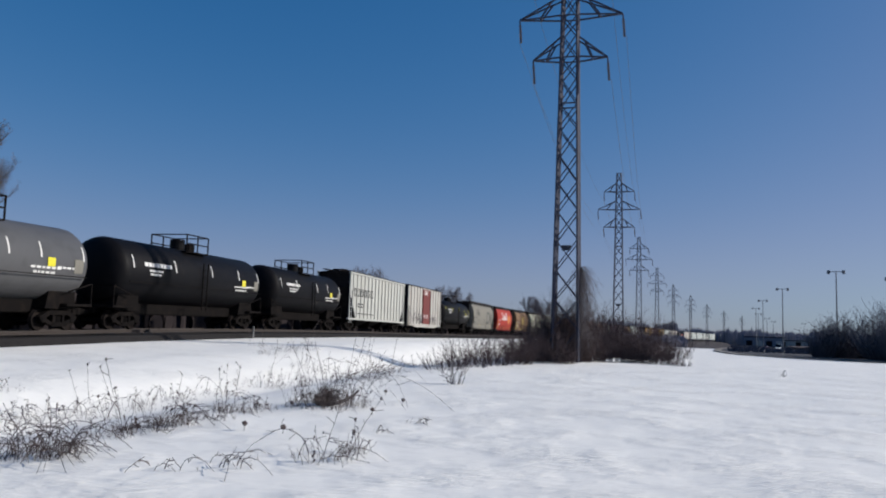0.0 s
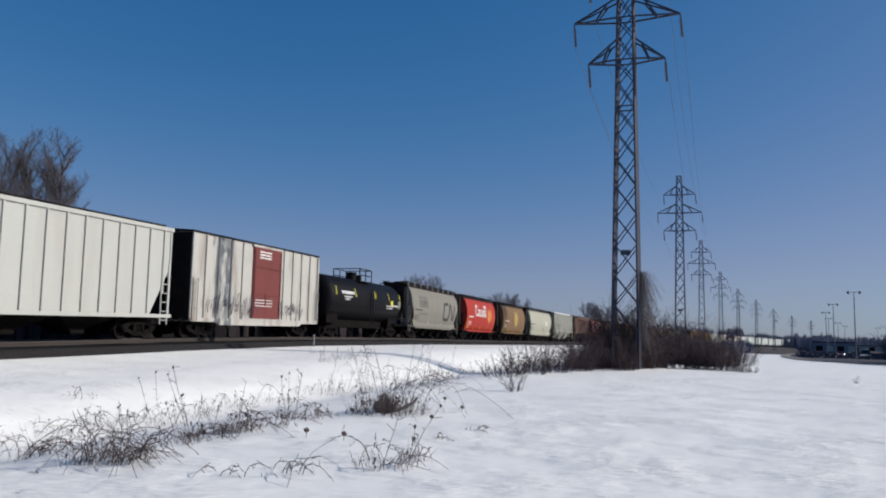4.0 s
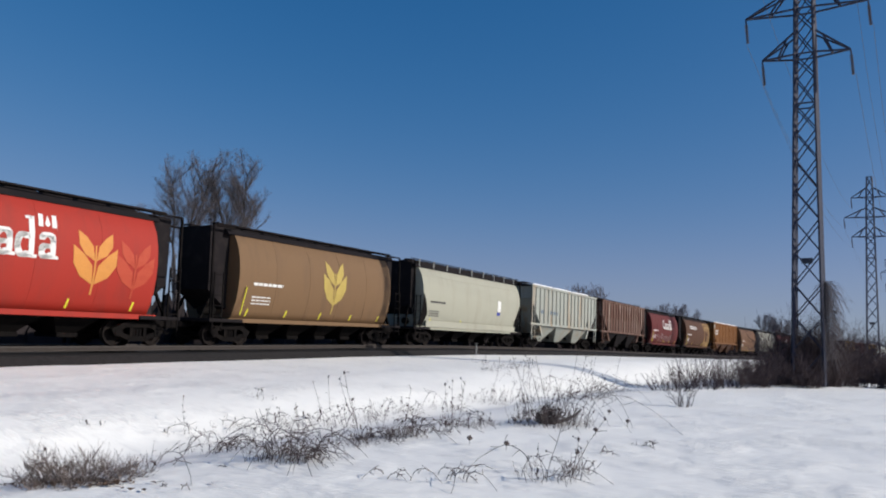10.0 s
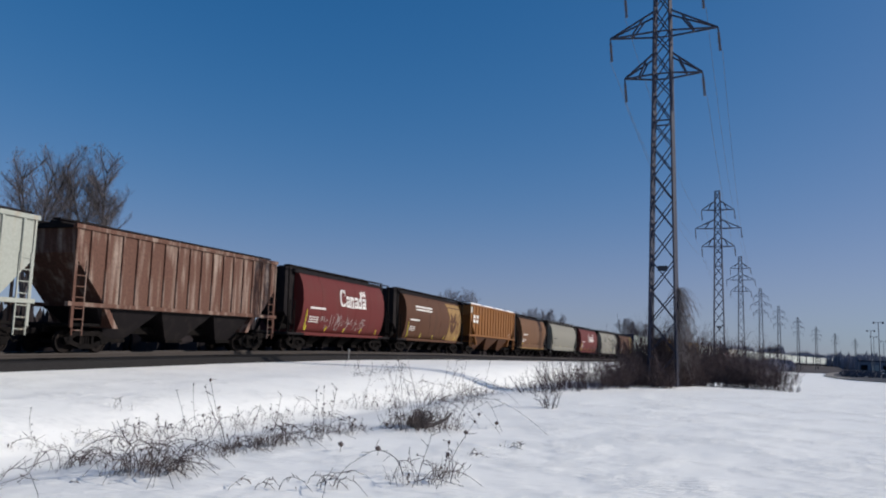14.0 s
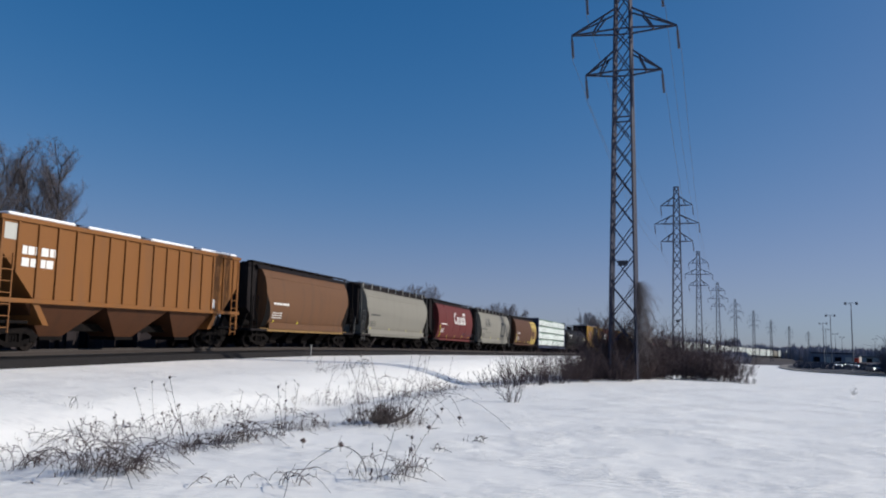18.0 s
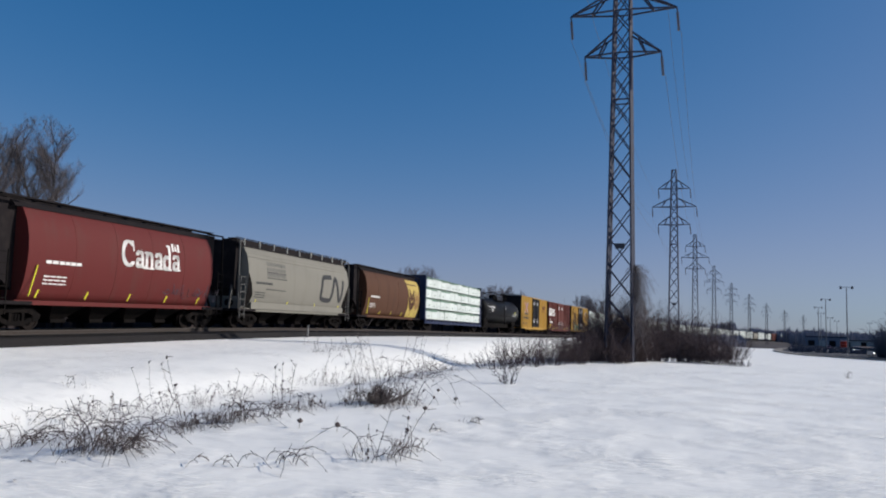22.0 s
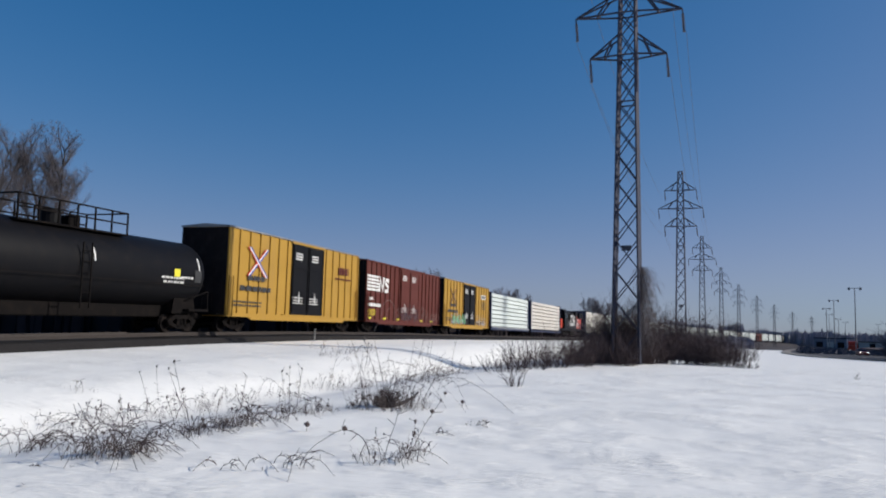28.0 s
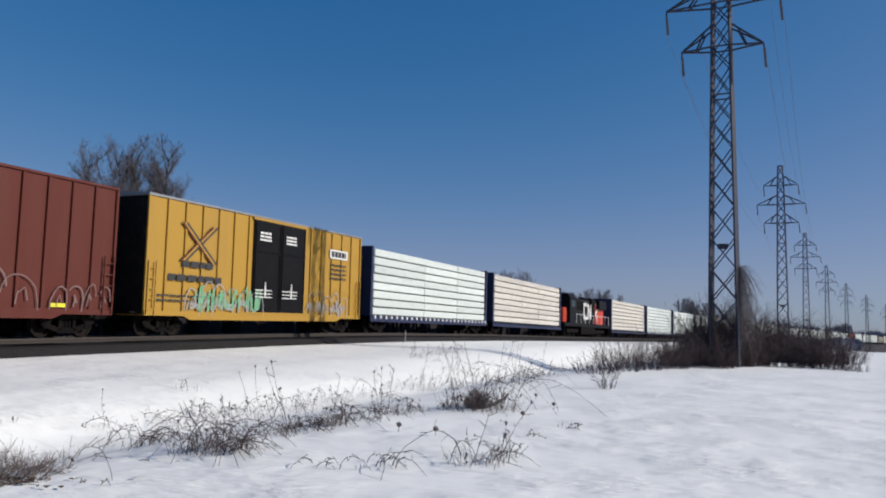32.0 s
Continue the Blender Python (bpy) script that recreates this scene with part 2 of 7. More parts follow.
def rail_z(s):
    s = np.asarray(s, float)
    d = np.maximum(0.0, s - 20)
    return 0.85 + np.interp(s, (0, 14, 22, 33, 45, 65, 90, 140), (-0.12, -0.04, 0.08, 0.27, 0.40, 0.42, 0.30, 0.15)) - 0.0025 * d - 4.0e-6 * d * d


def track(s):
    """The middle of the track at s metres along it: place and heading."""
    return Vector((float(np.interp(s, _s, _x)), float(np.interp(s, _s, _y)), float(rail_z(s)))), float(np.interp(s, _s, _h))


def base_z(x, y):
    """The lie of the land: level out to the pylon, then falling away, a little deeper towards the highway."""
    d = np.hypot(x, y)
    a = np.clip((np.degrees(np.arctan2(x, y)) - 12) / 6, 0, 1)
    a = a * a * (3 - 2 * a)
    left = np.interp(d, (0, 42, 80, 106, 542), (0, 0.05, -0.38, -0.54, -3.26))
    right = np.interp(d, (0, 45, 100, 120, 800), (0, 0.02, -1.08, -1.38, -5.6))
    return left + (right - left) * a


_pick = np.concatenate([np.arange(0, 280), np.arange(280, len(_s), 4)])


def track_dist(x, y):
    """Distance from the track's middle line, and how far along it the nearest point lies."""
    best, at = np.full(np.shape(x), 1e9), np.zeros(np.shape(x))
    for i in _pick:
        dx, dy = x - _x[i], y - _y[i]
        d = np.hypot(dx, dy)
        m = d < best
        best = np.where(m, d, best)
        at = np.where(m, _s[i] + np.clip(dx * math.sin(_h[i]) + dy * math.cos(_h[i]), -2, 2), at)
    return best, at


def wave(x, y, k, seed):
    r = np.random.RandomState(seed)
    z = np.zeros(np.shape(x))
    for i in range(7):
        a, f, p = r.uniform(0, 6.28), k * r.uniform(0.5, 1.8), r.uniform(0, 6.28)
        z = z + np.sin((x * math.cos(a) + y * math.sin(a)) * f + p)
    return z / 7


def ground_z(x, y):
    """Height of the snow: a nearly level field, a shallow ditch, and the bank that carries the track."""
    x, y = np.asarray(x, float), np.asarray(y, float)
    d = np.hypot(x, y)
    z = base_z(x, y) + 0.05 * wave(x, y, 0.5, 3) * np.clip(d / 8, 0, 1) + 0.03 * wave(x, y, 1.7, 5) * np.clip(1 - d / 60, 0, 1)
    q, s = track_dist(x, y)
    q = q + 0.35 * wave(x, y, 0.35, 8)
    z = z - 0.45 * np.exp(-((q - 14.3) / 1.7) ** 2)
    form = rail_z(s) - 0.52 - 0.012 * np.maximum(0, q - 3)
    f = np.clip(1 - (q - 9.6) / 4.4, 0, 1)
    f = f * f * (3 - 2 * f)
    return z + (form - z) * f


def gz(x, y):
    return float(ground_z(np.array([x]), np.array([y]))[0])


def polar(az, d):
    return d * math.sin(radians(az)), d * math.cos(radians(az))


# ---- ground ----
def build_ground():
    rings = np.concatenate([[0.6], np.geomspace(1.6, 90, 230), np.geomspace(93, 4200, 60)])
    az = np.radians(np.concatenate([np.arange(-62, 44, 0.3), np.arange(44, 298, 4.0)]))
    R, A = np.meshgrid(rings, az, indexing="ij")
    X, Y = R * np.sin(A), R * np.cos(A)
    Z = ground_z(X.ravel(), Y.ravel()).reshape(X.shape)
    near = np.clip(1 - R / 70, 0, 1)
    rip = np.zeros(X.shape)
    for k, (f, a) in enumerate(((1.3, 0.026), (2.6, 0.020), (5.0, 0.012))):
        w = wave(X * 0.6, Y * 1.4, f, 11 + k) * 2.2
        rip = rip + a * (np.abs(w) - 0.4) * np.clip(0.5 + 1.5 * wave(X, Y, 0.35, 20 + k), 0, 1.6)
    Z = Z + near * rip
    nr, na = X.shape
    verts = np.stack([X, Y, Z], -1).reshape(-1, 3)
    i, j = np.meshgrid(np.arange(nr - 1), np.arange(na), indexing="ij")
    j2 = (j + 1) % na
    faces = np.stack([i * na + j, i * na + j2, (i + 1) * na + j2, (i + 1) * na + j], -1).reshape(-1, 4)
    me = bpy.data.meshes.new("ground")
    me.from_pydata(verts.tolist(), [], faces.tolist() + [list(range(na))[::-1]])
    me.polygons.foreach_set("use_smooth", [True] * len(me.polygons))
    me.materials.append(SNOW)
    me.materials.append(DIRT)
    # bare dirty ground inside the highway's bend and far beyond the field
    c = verts[faces].mean(1)
    cx, cy = c[:, 0], c[:, 1]
    caz, cd = np.degrees(np.arctan2(cx, cy)), np.hypot(cx, cy)
    inside = (cy > np.interp(cx, (68, 86, 120, 175), (122, 107, 99, 96))) & (cx > np.interp(cy, (122, 142, 180, 240, 320, 410, 520), (68, 66, 76, 98, 132, 176, 240)))
    dirty = (inside & (cd > 110)) | ((cd > 270) & (caz > 10))
    me.polygons.foreach_set("material_index", np.append(dirty.astype(int), 0))
    return tagged(new("ground", me), "wind-crusted white snow over an open field", "snow", kind="structure")


build_ground()


def ribbon(name, offs, mat, s0, s1, step, label, category):
    """A body along the track from a profile of (offset to the left, height over the rail's top)."""
    bm = bmesh.new()
    prev = None
    for s in np.arange(s0, s1 + step, step):
        p, h = track(s)
        left = Vector((-math.cos(h), math.sin(h), 0))
        row = [bm.verts.new(p + left * o + Vector((0, 0, z))) for o, z in offs]
        if prev:
            for k in range(len(row)):
                bm.faces.new((prev[k], row[k], row[(k + 1) % len(row)], prev[(k + 1) % len(row)]))
        else:
            bm.faces.new(row)
        prev = row
    bm.faces.new(prev[::-1])
    bmesh.ops.recalc_face_normals(bm, faces=bm.faces)
    return tagged(part(name, bm, mat), label, category, kind="structure")


# far side carried out to 8.6 m to darken the view under the cars
ribbon("track_bed", [(-3.3, -1.0), (-2.1, -0.25), (7.4, -0.25), (8.6, -1.0)], BALLAST, -75, 1300, 6, "dark ballast bed of the railway", "ballast")
for side in (-0.7525, 0.7525):
    ribbon("rail", [(side - 0.07, -0.17), (side - 0.07, -0.15), (side - 0.02, -0.12), (side - 0.037, -0.04), (side - 0.037, 0), (side + 0.037, 0), (side + 0.037, -0.04), (side + 0.02, -0.12), (side + 0.07, -0.15), (side + 0.07, -0.17)], RAIL, -75, 1300, 6, "worn brown steel rail on wooden ties", "rail")


# ---- pylons ----
def build_pylon(m):
    """A slender square lattice tower 24 m high with three pairs of arms; its legs run on into the ground."""
    py = thing("pylon", "dark galvanised steel lattice pylon carrying power lines", "pylon", "row of pylons", m)
    k = PYLON_SCALE
    lv = [(z * k, a * k) for z, a in ((-4.0, 1.12), (0.0, 1.05), (2.6, 1.0), (5.0, 0.96), (7.4, 0.93), (9.8, 0.89), (12.2, 0.86), (14.5, 0.82), (16.8, 0.79), (19.0, 0.76), (21.0, 0.72), (23.2, 0.69), (24.9, 0.67), (26.9, 0.64), (28.5, 0.62), (30.4, 0.58), (32.2, 0.55), (34.0, 0.48), (36.0, 0.42))]
    cs = ((-1, -1), (1, -1), (1, 1), (-1, 1))
    for c in cs:
        part("leg", tube([(c[0] * a, c[1] * a, z) for z, a in lv], 0.088, sides=4), STEEL, py)
    for (z0, a0), (z1, a1) in zip(lv[1:], lv[2:]):
        for i in range(4):
            c, d = cs[i], cs[(i + 1) % 4]
            part("brace", bars([((c[0] * a0, c[1] * a0, z0), (d[0] * a1, d[1] * a1, z1))], 0.055), STEEL, py)
            part("brace", bars([((d[0] * a0, d[1] * a0, z0), (c[0] * a1, c[1] * a1, z1))], 0.055), STEEL, py)
    for z, a in (lv[10], lv[12], lv[14], lv[16], lv[18]):
        for sy in (-1, 1):
            part("crossbar", box(-a, a, sy * a - 0.03, sy * a + 0.03, z - 0.035, z + 0.035), STEEL, py)
    for z0, half0, a0 in ((24.9, 3.05, 0.67), (28.5, 4.25, 0.62), (32.2, 3.05, 0.55)):
        z, half, a = z0 * k, half0 * k, a0 * k
        for sx in (-1, 1):
            tip = (sx * half, 0, z + 0.03)
            mid = sx * (a + (half - a) * 0.5)
            seg = [((mid, -a * 0.5, z), (mid, a * 0.5, z))]
            for sy in (-1, 1):
                seg += [((sx * a, sy * a, z), tip), ((sx * a, sy * a * 0.9, z + 1.2), tip), ((mid, sy * a * 0.5, z), (sx * (a + (half - a) * 0.25), sy * a * 0.7, z + 0.88))]
            arm = part("arm", bars(seg, 0.08), STEEL, py)
            bm = tube([(tip[0], 0, z), (tip[0] + 0.04, 0, z - 0.34), (tip[0] + 0.11, 0, z - 1.29)], 0.045, sides=6)
            for n in range(9):
                t = 0.3 + 0.95 * n / 8
                add_tube(bm, [(tip[0] + 0.03 + 0.07 * (t - 0.3), 0, z - t), (tip[0] + 0.03 + 0.07 * (t - 0.3), 0, z - t - 0.06)], 0.095, 0.05, 8)
            part("insulator", bm, INSULATOR, arm, "glazed disc insulator string")
    part("sign_plate", box(-0.25, 0.25, -0.67, -0.63, 6.02, 6.3, 0.008), DARKPLATE, py, "dark square sign plate")
    return py


PYLON_SCALE = 0.677
INSULATOR = material("glazed_porcelain", (0.035, 0.03, 0.045), 0.3, 0, (0.06, 0.06, 0.075), 5.0, 0.5)
DARKPLATE = material("dark_plate", (0.03, 0.035, 0.05), 0.5, 0, (0.06, 0.06, 0.06), 4.0, 0.4)
# bearing, distance and foot of each pylon of the row
PYLONS = ((9.12, 42.0, 0.0), (12.86, 107.0, -0.62), (14.31, 176.0, -1.0), (15.58, 252.0, -1.45), (16.72, 328.0, -1.95), (17.89, 406.0, -2.4), (18.99, 501.0, -3.0), (20.12, 609.0, -3.4), (21.29, 738.0, -3.4))
PYLON_AT = [pose(*polar(az, d), z, 0, 0, -14) for az, d, z in PYLONS]
_tower = build_pylon(PYLON_AT[0])
for m in PYLON_AT[1:]:
    copy_thing(_tower, m)


# ---- the train ----
BLACK = material("black_paint", (0.0042, 0.0042, 0.0055), 0.55, 0, (0.009, 0.0075, 0.0075), 2.0, 0.6, 0.15, 25.0, 0.05, spec=0.09)
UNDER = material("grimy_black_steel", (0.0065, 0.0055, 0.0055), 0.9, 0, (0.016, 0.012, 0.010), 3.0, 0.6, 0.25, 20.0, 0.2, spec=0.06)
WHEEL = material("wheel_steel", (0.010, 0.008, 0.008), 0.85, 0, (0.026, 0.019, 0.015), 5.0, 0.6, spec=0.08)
# weathered roof colour, also the shade painted on the hoppers' ends
ROOFANDSHADE = material("dark_roof_and_end_shade", (0.012, 0.010, 0.011), 0.9, 0, (0.026, 0.021, 0.02), 2.0, 0.6, spec=0.1)
WHITEP = material("white_marking", (0.62, 0.61, 0.59), 0.6, 0, (0.50, 0.48, 0.45), 6.0, 0.35, bump=0)
DARKMARK = material("dark_marking", (0.032, 0.032, 0.034), 0.6, 0, (0.05, 0.05, 0.05), 6.0, 0.4, bump=0)
STENCILGREY = material("faded_grey_stencil", (0.12, 0.115, 0.105), 0.7, 0, (0.15, 0.145, 0.13), 6.0, 0.5, bump=0)
STENCILBLUE = material("faded_blue_stencil", (0.12, 0.15, 0.19), 0.7, 0, (0.17, 0.19, 0.2), 5.0, 0.6, bump=0)
YELLOWP = material("yellow_marking", (0.576, 0.440, 0.040), 0.6, 0, (0.360, 0.264, 0.064), 6.0, 0.5, bump=0)
WHEATP = material("orange_yellow_marking", (0.50, 0.21, 0.05), 0.6, 0, (0.42, 0.17, 0.05), 3.0, 0.5, bump=0)
FAINTEAR = material("faded_emblem_red", (0.36, 0.055, 0.028), 0.65, 0, (0.30, 0.035, 0.02), 3.0, 0.5, bump=0)
REFLECT = material("yellow_reflector", (0.600, 0.544, 0.040), 0.4, 0, (0.400, 0.360, 0.080), 6.0, 0.3, bump=0)
CREAM = material("cream_paint", (0.306, 0.299, 0.241), 0.68, 0, (0.245, 0.224, 0.177), 2.2, 0.4, 0.05, 30, 0.04, streak=True)
WHITECAR = material("white_paint", (0.37, 0.37, 0.345), 0.5, 0, (0.30, 0.285, 0.25), 0.9, 0.5, 0.05, 30, 0.04, streak=True)
OLDWHITE = material("stained_white_paint", (0.374, 0.360, 0.333), 0.6, 0, (0.136, 0.088, 0.061), 1.4, 0.85, 0.10, 30, 0.06, streak=True)
GREY = material("light_grey_paint", (0.170, 0.161, 0.138), 0.68, 0, (0.139, 0.129, 0.109), 2.4, 0.45, 0.05, 30, 0.04, streak=True)
GREENGREY = material("pale_grey_green_paint", (0.27, 0.28, 0.25), 0.6, 0, (0.27, 0.155, 0.075), 1.7, 0.75, 0.10, 12, 0.05, streak=True)
TANKGREY = material("dark_grey_tank_paint", (0.078, 0.078, 0.082), 0.45, 0, (0.048, 0.048, 0.048), 1.2, 0.6, 0.06, 30, 0.03)
RED = material("bright_red_paint", (0.292, 0.024, 0.015), 0.65, 0, (0.190, 0.027, 0.020), 2.0, 0.5, 0.06, 30, 0.03, streak=True)
DARKRED = material("faded_dark_red_paint", (0.088, 0.014, 0.013), 0.68, 0, (0.078, 0.024, 0.020), 2.2, 0.6, 0.08, 30, 0.04, streak=True)
TAN = material("tan_brown_paint", (0.147, 0.086, 0.044), 0.68, 0, (0.110, 0.066, 0.038), 2.2, 0.5, 0.06, 30, 0.04, streak=True)
BROWN = material("brown_paint", (0.066, 0.027, 0.013), 0.68, 0, (0.046, 0.021, 0.012), 2.2, 0.65, 0.08, 30, 0.04, streak=True)
RUSTBROWN = material("rusty_brown_paint", (0.088, 0.042, 0.030), 0.75, 0, (0.27, 0.21, 0.175), 3.0, 0.85, 0.25, 9, 0.1, streak=True)
ORANGE = material("orange_yellow_paint", (0.165, 0.066, 0.017), 0.6, 0, (0.13, 0.06, 0.025), 1.6, 0.7, 0.10, 20, 0.05, streak=True)
YELLOW = material("yellow_boxcar_paint", (0.325, 0.185, 0.029), 0.6, 0, (0.266, 0.158, 0.048), 1.0, 0.5, 0.05, 30, 0.04, streak=True)
OXIDE = material("oxide_red_paint", (0.078, 0.015, 0.010), 0.65, 0, (0.088, 0.027, 0.020), 1.2, 0.6, 0.08, 30, 0.05, streak=True)
DOORRED = material("faded_red_door_paint", (0.135, 0.034, 0.031), 0.65, 0, (0.09, 0.028, 0.026), 1.2, 0.6, 0.08, 30, 0.05, streak=True)
WRAP = material("white_lumber_wrap", (0.50, 0.535, 0.515), 0.5, 0, (0.40, 0.44, 0.42), 2.5, 0.5, 0.05, 20, 0.35, 3.0, rand=0.08)
WRAPGREEN = material("green_lumber_wrap", (0.10, 0.16, 0.12), 0.6, 0, (0.16, 0.2, 0.17), 2.5, 0.6, 0.1, 20, 0.2, 5.0, rand=0.2)
WRAPTAN = material("pale_lumber_wrap", (0.490, 0.462, 0.422), 0.5, 0, (0.374, 0.272, 0.204), 2.5, 0.5, 0.05, 20, 0.35, 3.0, rand=0.06)
NAVY = material("dark_blue_bulkhead_paint", (0.017, 0.024, 0.061), 0.5, 0, (0.034, 0.034, 0.048), 2.0, 0.5)
LOCORED = material("locomotive_red_paint", (0.422, 0.048, 0.024), 0.4, 0, (0.238, 0.041, 0.027), 1.2, 0.4)
DARKGREY = material("dull_dark_grey_paint", (0.085, 0.083, 0.08), 0.7, 0, (0.07, 0.06, 0.055), 2.0, 0.5)
FADEDYEL = material("faded_yellow_panel_paint", (0.225, 0.135, 0.050), 0.68, 0, (0.130, 0.075, 0.040), 1.2, 0.75, 0.1, 30, 0.04, streak=True)
TANDARK = material("dull_tan_paint", (0.105, 0.05, 0.024), 0.68, 0, (0.075, 0.04, 0.024), 2.0, 0.7, 0.08, 30, 0.04, streak=True)
WHEATYEL = material("wheat_yellow_paint", (0.374, 0.279, 0.075), 0.65, 0, (0.258, 0.177, 0.061), 1.6, 0.5, 0.06, 30, 0.03, streak=True)
GALV = material("galvanised_roof", (0.204, 0.211, 0.224), 0.5, 0.4, (0.136, 0.136, 0.136), 2.0, 0.5)
GLASS = material("dark_window_glass", (0.01, 0.012, 0.015), 0.08, 0, (0.02, 0.02, 0.02), 1.0, 0.2, bump=0)
GRAF1 = material("pale_spray_paint", (0.272, 0.258, 0.252), 0.6, 0, (0.272, 0.272, 0.286), 6.0, 0.5, bump=0)
GRAFDULL = material("worn_pale_spray_paint", (0.16, 0.105, 0.10), 0.65, 0, (0.10, 0.05, 0.045), 5.0, 0.6, bump=0)
GRAF2 = material("green_spray_paint", (0.12, 0.30, 0.16), 0.6, 0, (0.3, 0.4, 0.35), 6.0, 0.5, bump=0)
GRAF3 = material("dark_spray_paint", (0.04, 0.035, 0.05), 0.6, 0, (0.15, 0.1, 0.12), 6.0, 0.5, bump=0)
NAVYMARK = material("blue_marking", (0.05, 0.06, 0.25), 0.6, 0, (0.1, 0.1, 0.25), 6.0, 0.4, bump=0)
ROOFSNOW = material("roof_snow", (0.80, 0.81, 0.84), 0.7, 0, (0.6, 0.6, 0.63), 2.0, 0.5)
SIDE = -1.55                     # the side that faces the field


def plate(pts, y0, y1):
    """A sheet: a closed outline of (x, z) pairs, drawn out from y0 to y1."""
    bm = bmesh.new()
    a = [bm.verts.new((x, y0, z)) for x, z in pts]
    b = [bm.verts.new((x, y1, z)) for x, z in pts]
    n = len(pts)
    for k in range(n):
        bm.faces.new((a[k], a[(k + 1) % n], b[(k + 1) % n], b[k]))
    bm.faces.new(a[::-1])
    bm.faces.new(b)
    bmesh.ops.recalc_face_normals(bm, faces=bm.faces)
    return bm


def mesh_of(bm, mat, smooth=False):
    me = bpy.data.meshes.new("shape")
    bm.to_mesh(me)
    bm.free()
    if smooth:
        me.polygons.foreach_set("use_smooth", [True] * len(me.polygons))
    me.materials.append(mat)
    return me


def disc(bm, x, y, z, r, w, sides=20):
    """A wheel's disc across y, with its tread and flange."""
    prof = [(0.0, -w / 2), (r * 0.25, -w / 2), (r * 0.3, -w * 0.2), (r * 0.8, -w * 0.2), (r * 0.84, -w / 2), (r * 0.97, -w / 2), (r, w * 0.25), (r * 1.06, w * 0.3), (r * 1.06, w / 2), (0.0, w / 2)]
    rings = []
    for rr, yy in prof:
        if rr == 0:
            rings.append([bm.verts.new((x, y + yy, z))])
        else:
            rings.append([bm.verts.new((x + rr * math.cos(2 * math.pi * k / sides), y + yy, z + rr * math.sin(2 * math.pi * k / sides))) for k in range(sides)])
    for a, b in zip(rings, rings[1:]):
        for k in range(sides):
            k2 = (k + 1) % sides
            if len(a) == 1:
                bm.faces.new((a[0], b[k2], b[k]))
            elif len(b) == 1:
                bm.faces.new((a[k], a[k2], b[0]))
            else:
                bm.faces.new((a[k], a[k2], b[k2], b[k]))
    return bm


def wheelset_mesh():
    bm = bmesh.new()
    disc(bm, 0, -0.76, 0.46, 0.455, 0.14)
    disc(bm, 0, 0.76, 0.46, 0.455, 0.14)
    add_tube(bm, [(0, -1.08, 0.46), (0, 1.08, 0.46)], 0.085, sides=8)
    bmesh.ops.recalc_face_normals(bm, faces=bm.faces)
    return mesh_of(bm, WHEEL)


def sideframe_mesh():
    """A cast side frame with bolster window, pedestals and spring nest."""
    bm = bmesh.new()
    add_bar(bm, (-1.1, 0, 0.52), (-0.55, 0, 0.78), 0.2)
    add_bar(bm, (1.1, 0, 0.52), (0.55, 0, 0.78), 0.2)
    add_bar(bm, (-0.6, 0, 0.78), (0.6, 0, 0.78), 0.2)
    add_bar(bm, (-0.95, 0, 0.5), (-0.35, 0, 0.28), 0.17)
    add_bar(bm, (0.95, 0, 0.5), (0.35, 0, 0.28), 0.17)
    add_bar(bm, (-0.4, 0, 0.27), (0.4, 0, 0.27), 0.18)
    for sx in (-1, 1):
        add_box(bm, sx * 0.3 - 0.06, sx * 0.3 + 0.06, -0.09, 0.09, 0.27, 0.78)
        add_box(bm, sx * 0.87 - 0.15, sx * 0.87 + 0.15, -0.12, 0.12, 0.34, 0.6, 0.03)
    for k in (-0.14, 0, 0.14):
        add_tube(bm, [(k, 0, 0.32), (k, 0, 0.62)], 0.06, sides=8)
    return mesh_of(bm, UNDER)


WHEELSET, SIDEFRAME = wheelset_mesh(), sideframe_mesh()
BOLSTER = mesh_of(box(-0.2, 0.2, -1.0, 1.0, 0.5, 0.84, 0.03), UNDER)
COUPLER = mesh_of(add_box(box(-0.55, 0.35, -0.09, 0.09, 0.72, 0.95, 0.02), 0.2, 0.52, -0.16, 0.16, 0.66, 1.0, 0.04), UNDER)
AIRHOSE = mesh_of(tube([(0.0, -0.35, 0.8), (0.25, -0.33, 0.55), (0.42, -0.3, 0.42), (0.5, -0.28, 0.5)], 0.03, sides=6), UNDER)


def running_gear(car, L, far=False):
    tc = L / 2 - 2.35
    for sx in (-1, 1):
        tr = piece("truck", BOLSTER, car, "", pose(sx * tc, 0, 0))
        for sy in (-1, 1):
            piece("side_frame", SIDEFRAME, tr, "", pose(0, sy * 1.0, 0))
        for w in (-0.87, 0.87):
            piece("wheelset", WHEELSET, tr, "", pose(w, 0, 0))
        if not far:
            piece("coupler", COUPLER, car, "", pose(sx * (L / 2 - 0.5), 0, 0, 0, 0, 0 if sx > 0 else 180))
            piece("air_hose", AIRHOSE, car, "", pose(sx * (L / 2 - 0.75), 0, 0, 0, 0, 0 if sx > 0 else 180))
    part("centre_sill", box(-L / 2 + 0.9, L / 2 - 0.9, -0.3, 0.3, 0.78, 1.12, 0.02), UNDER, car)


def ladder(name, car, x0, x1, y, z0, z1, mat, step=0.42):
    bm = bmesh.new()
    for x in (x0, x1):
        add_bar(bm, (x, y, z0), (x, y, z1), 0.05)
    z = z0 + 0.2
    while z < z1:
        add_bar(bm, (x0, y, z), (x1, y, z), 0.035)
        z += step
    return part(name, bm, mat, car)


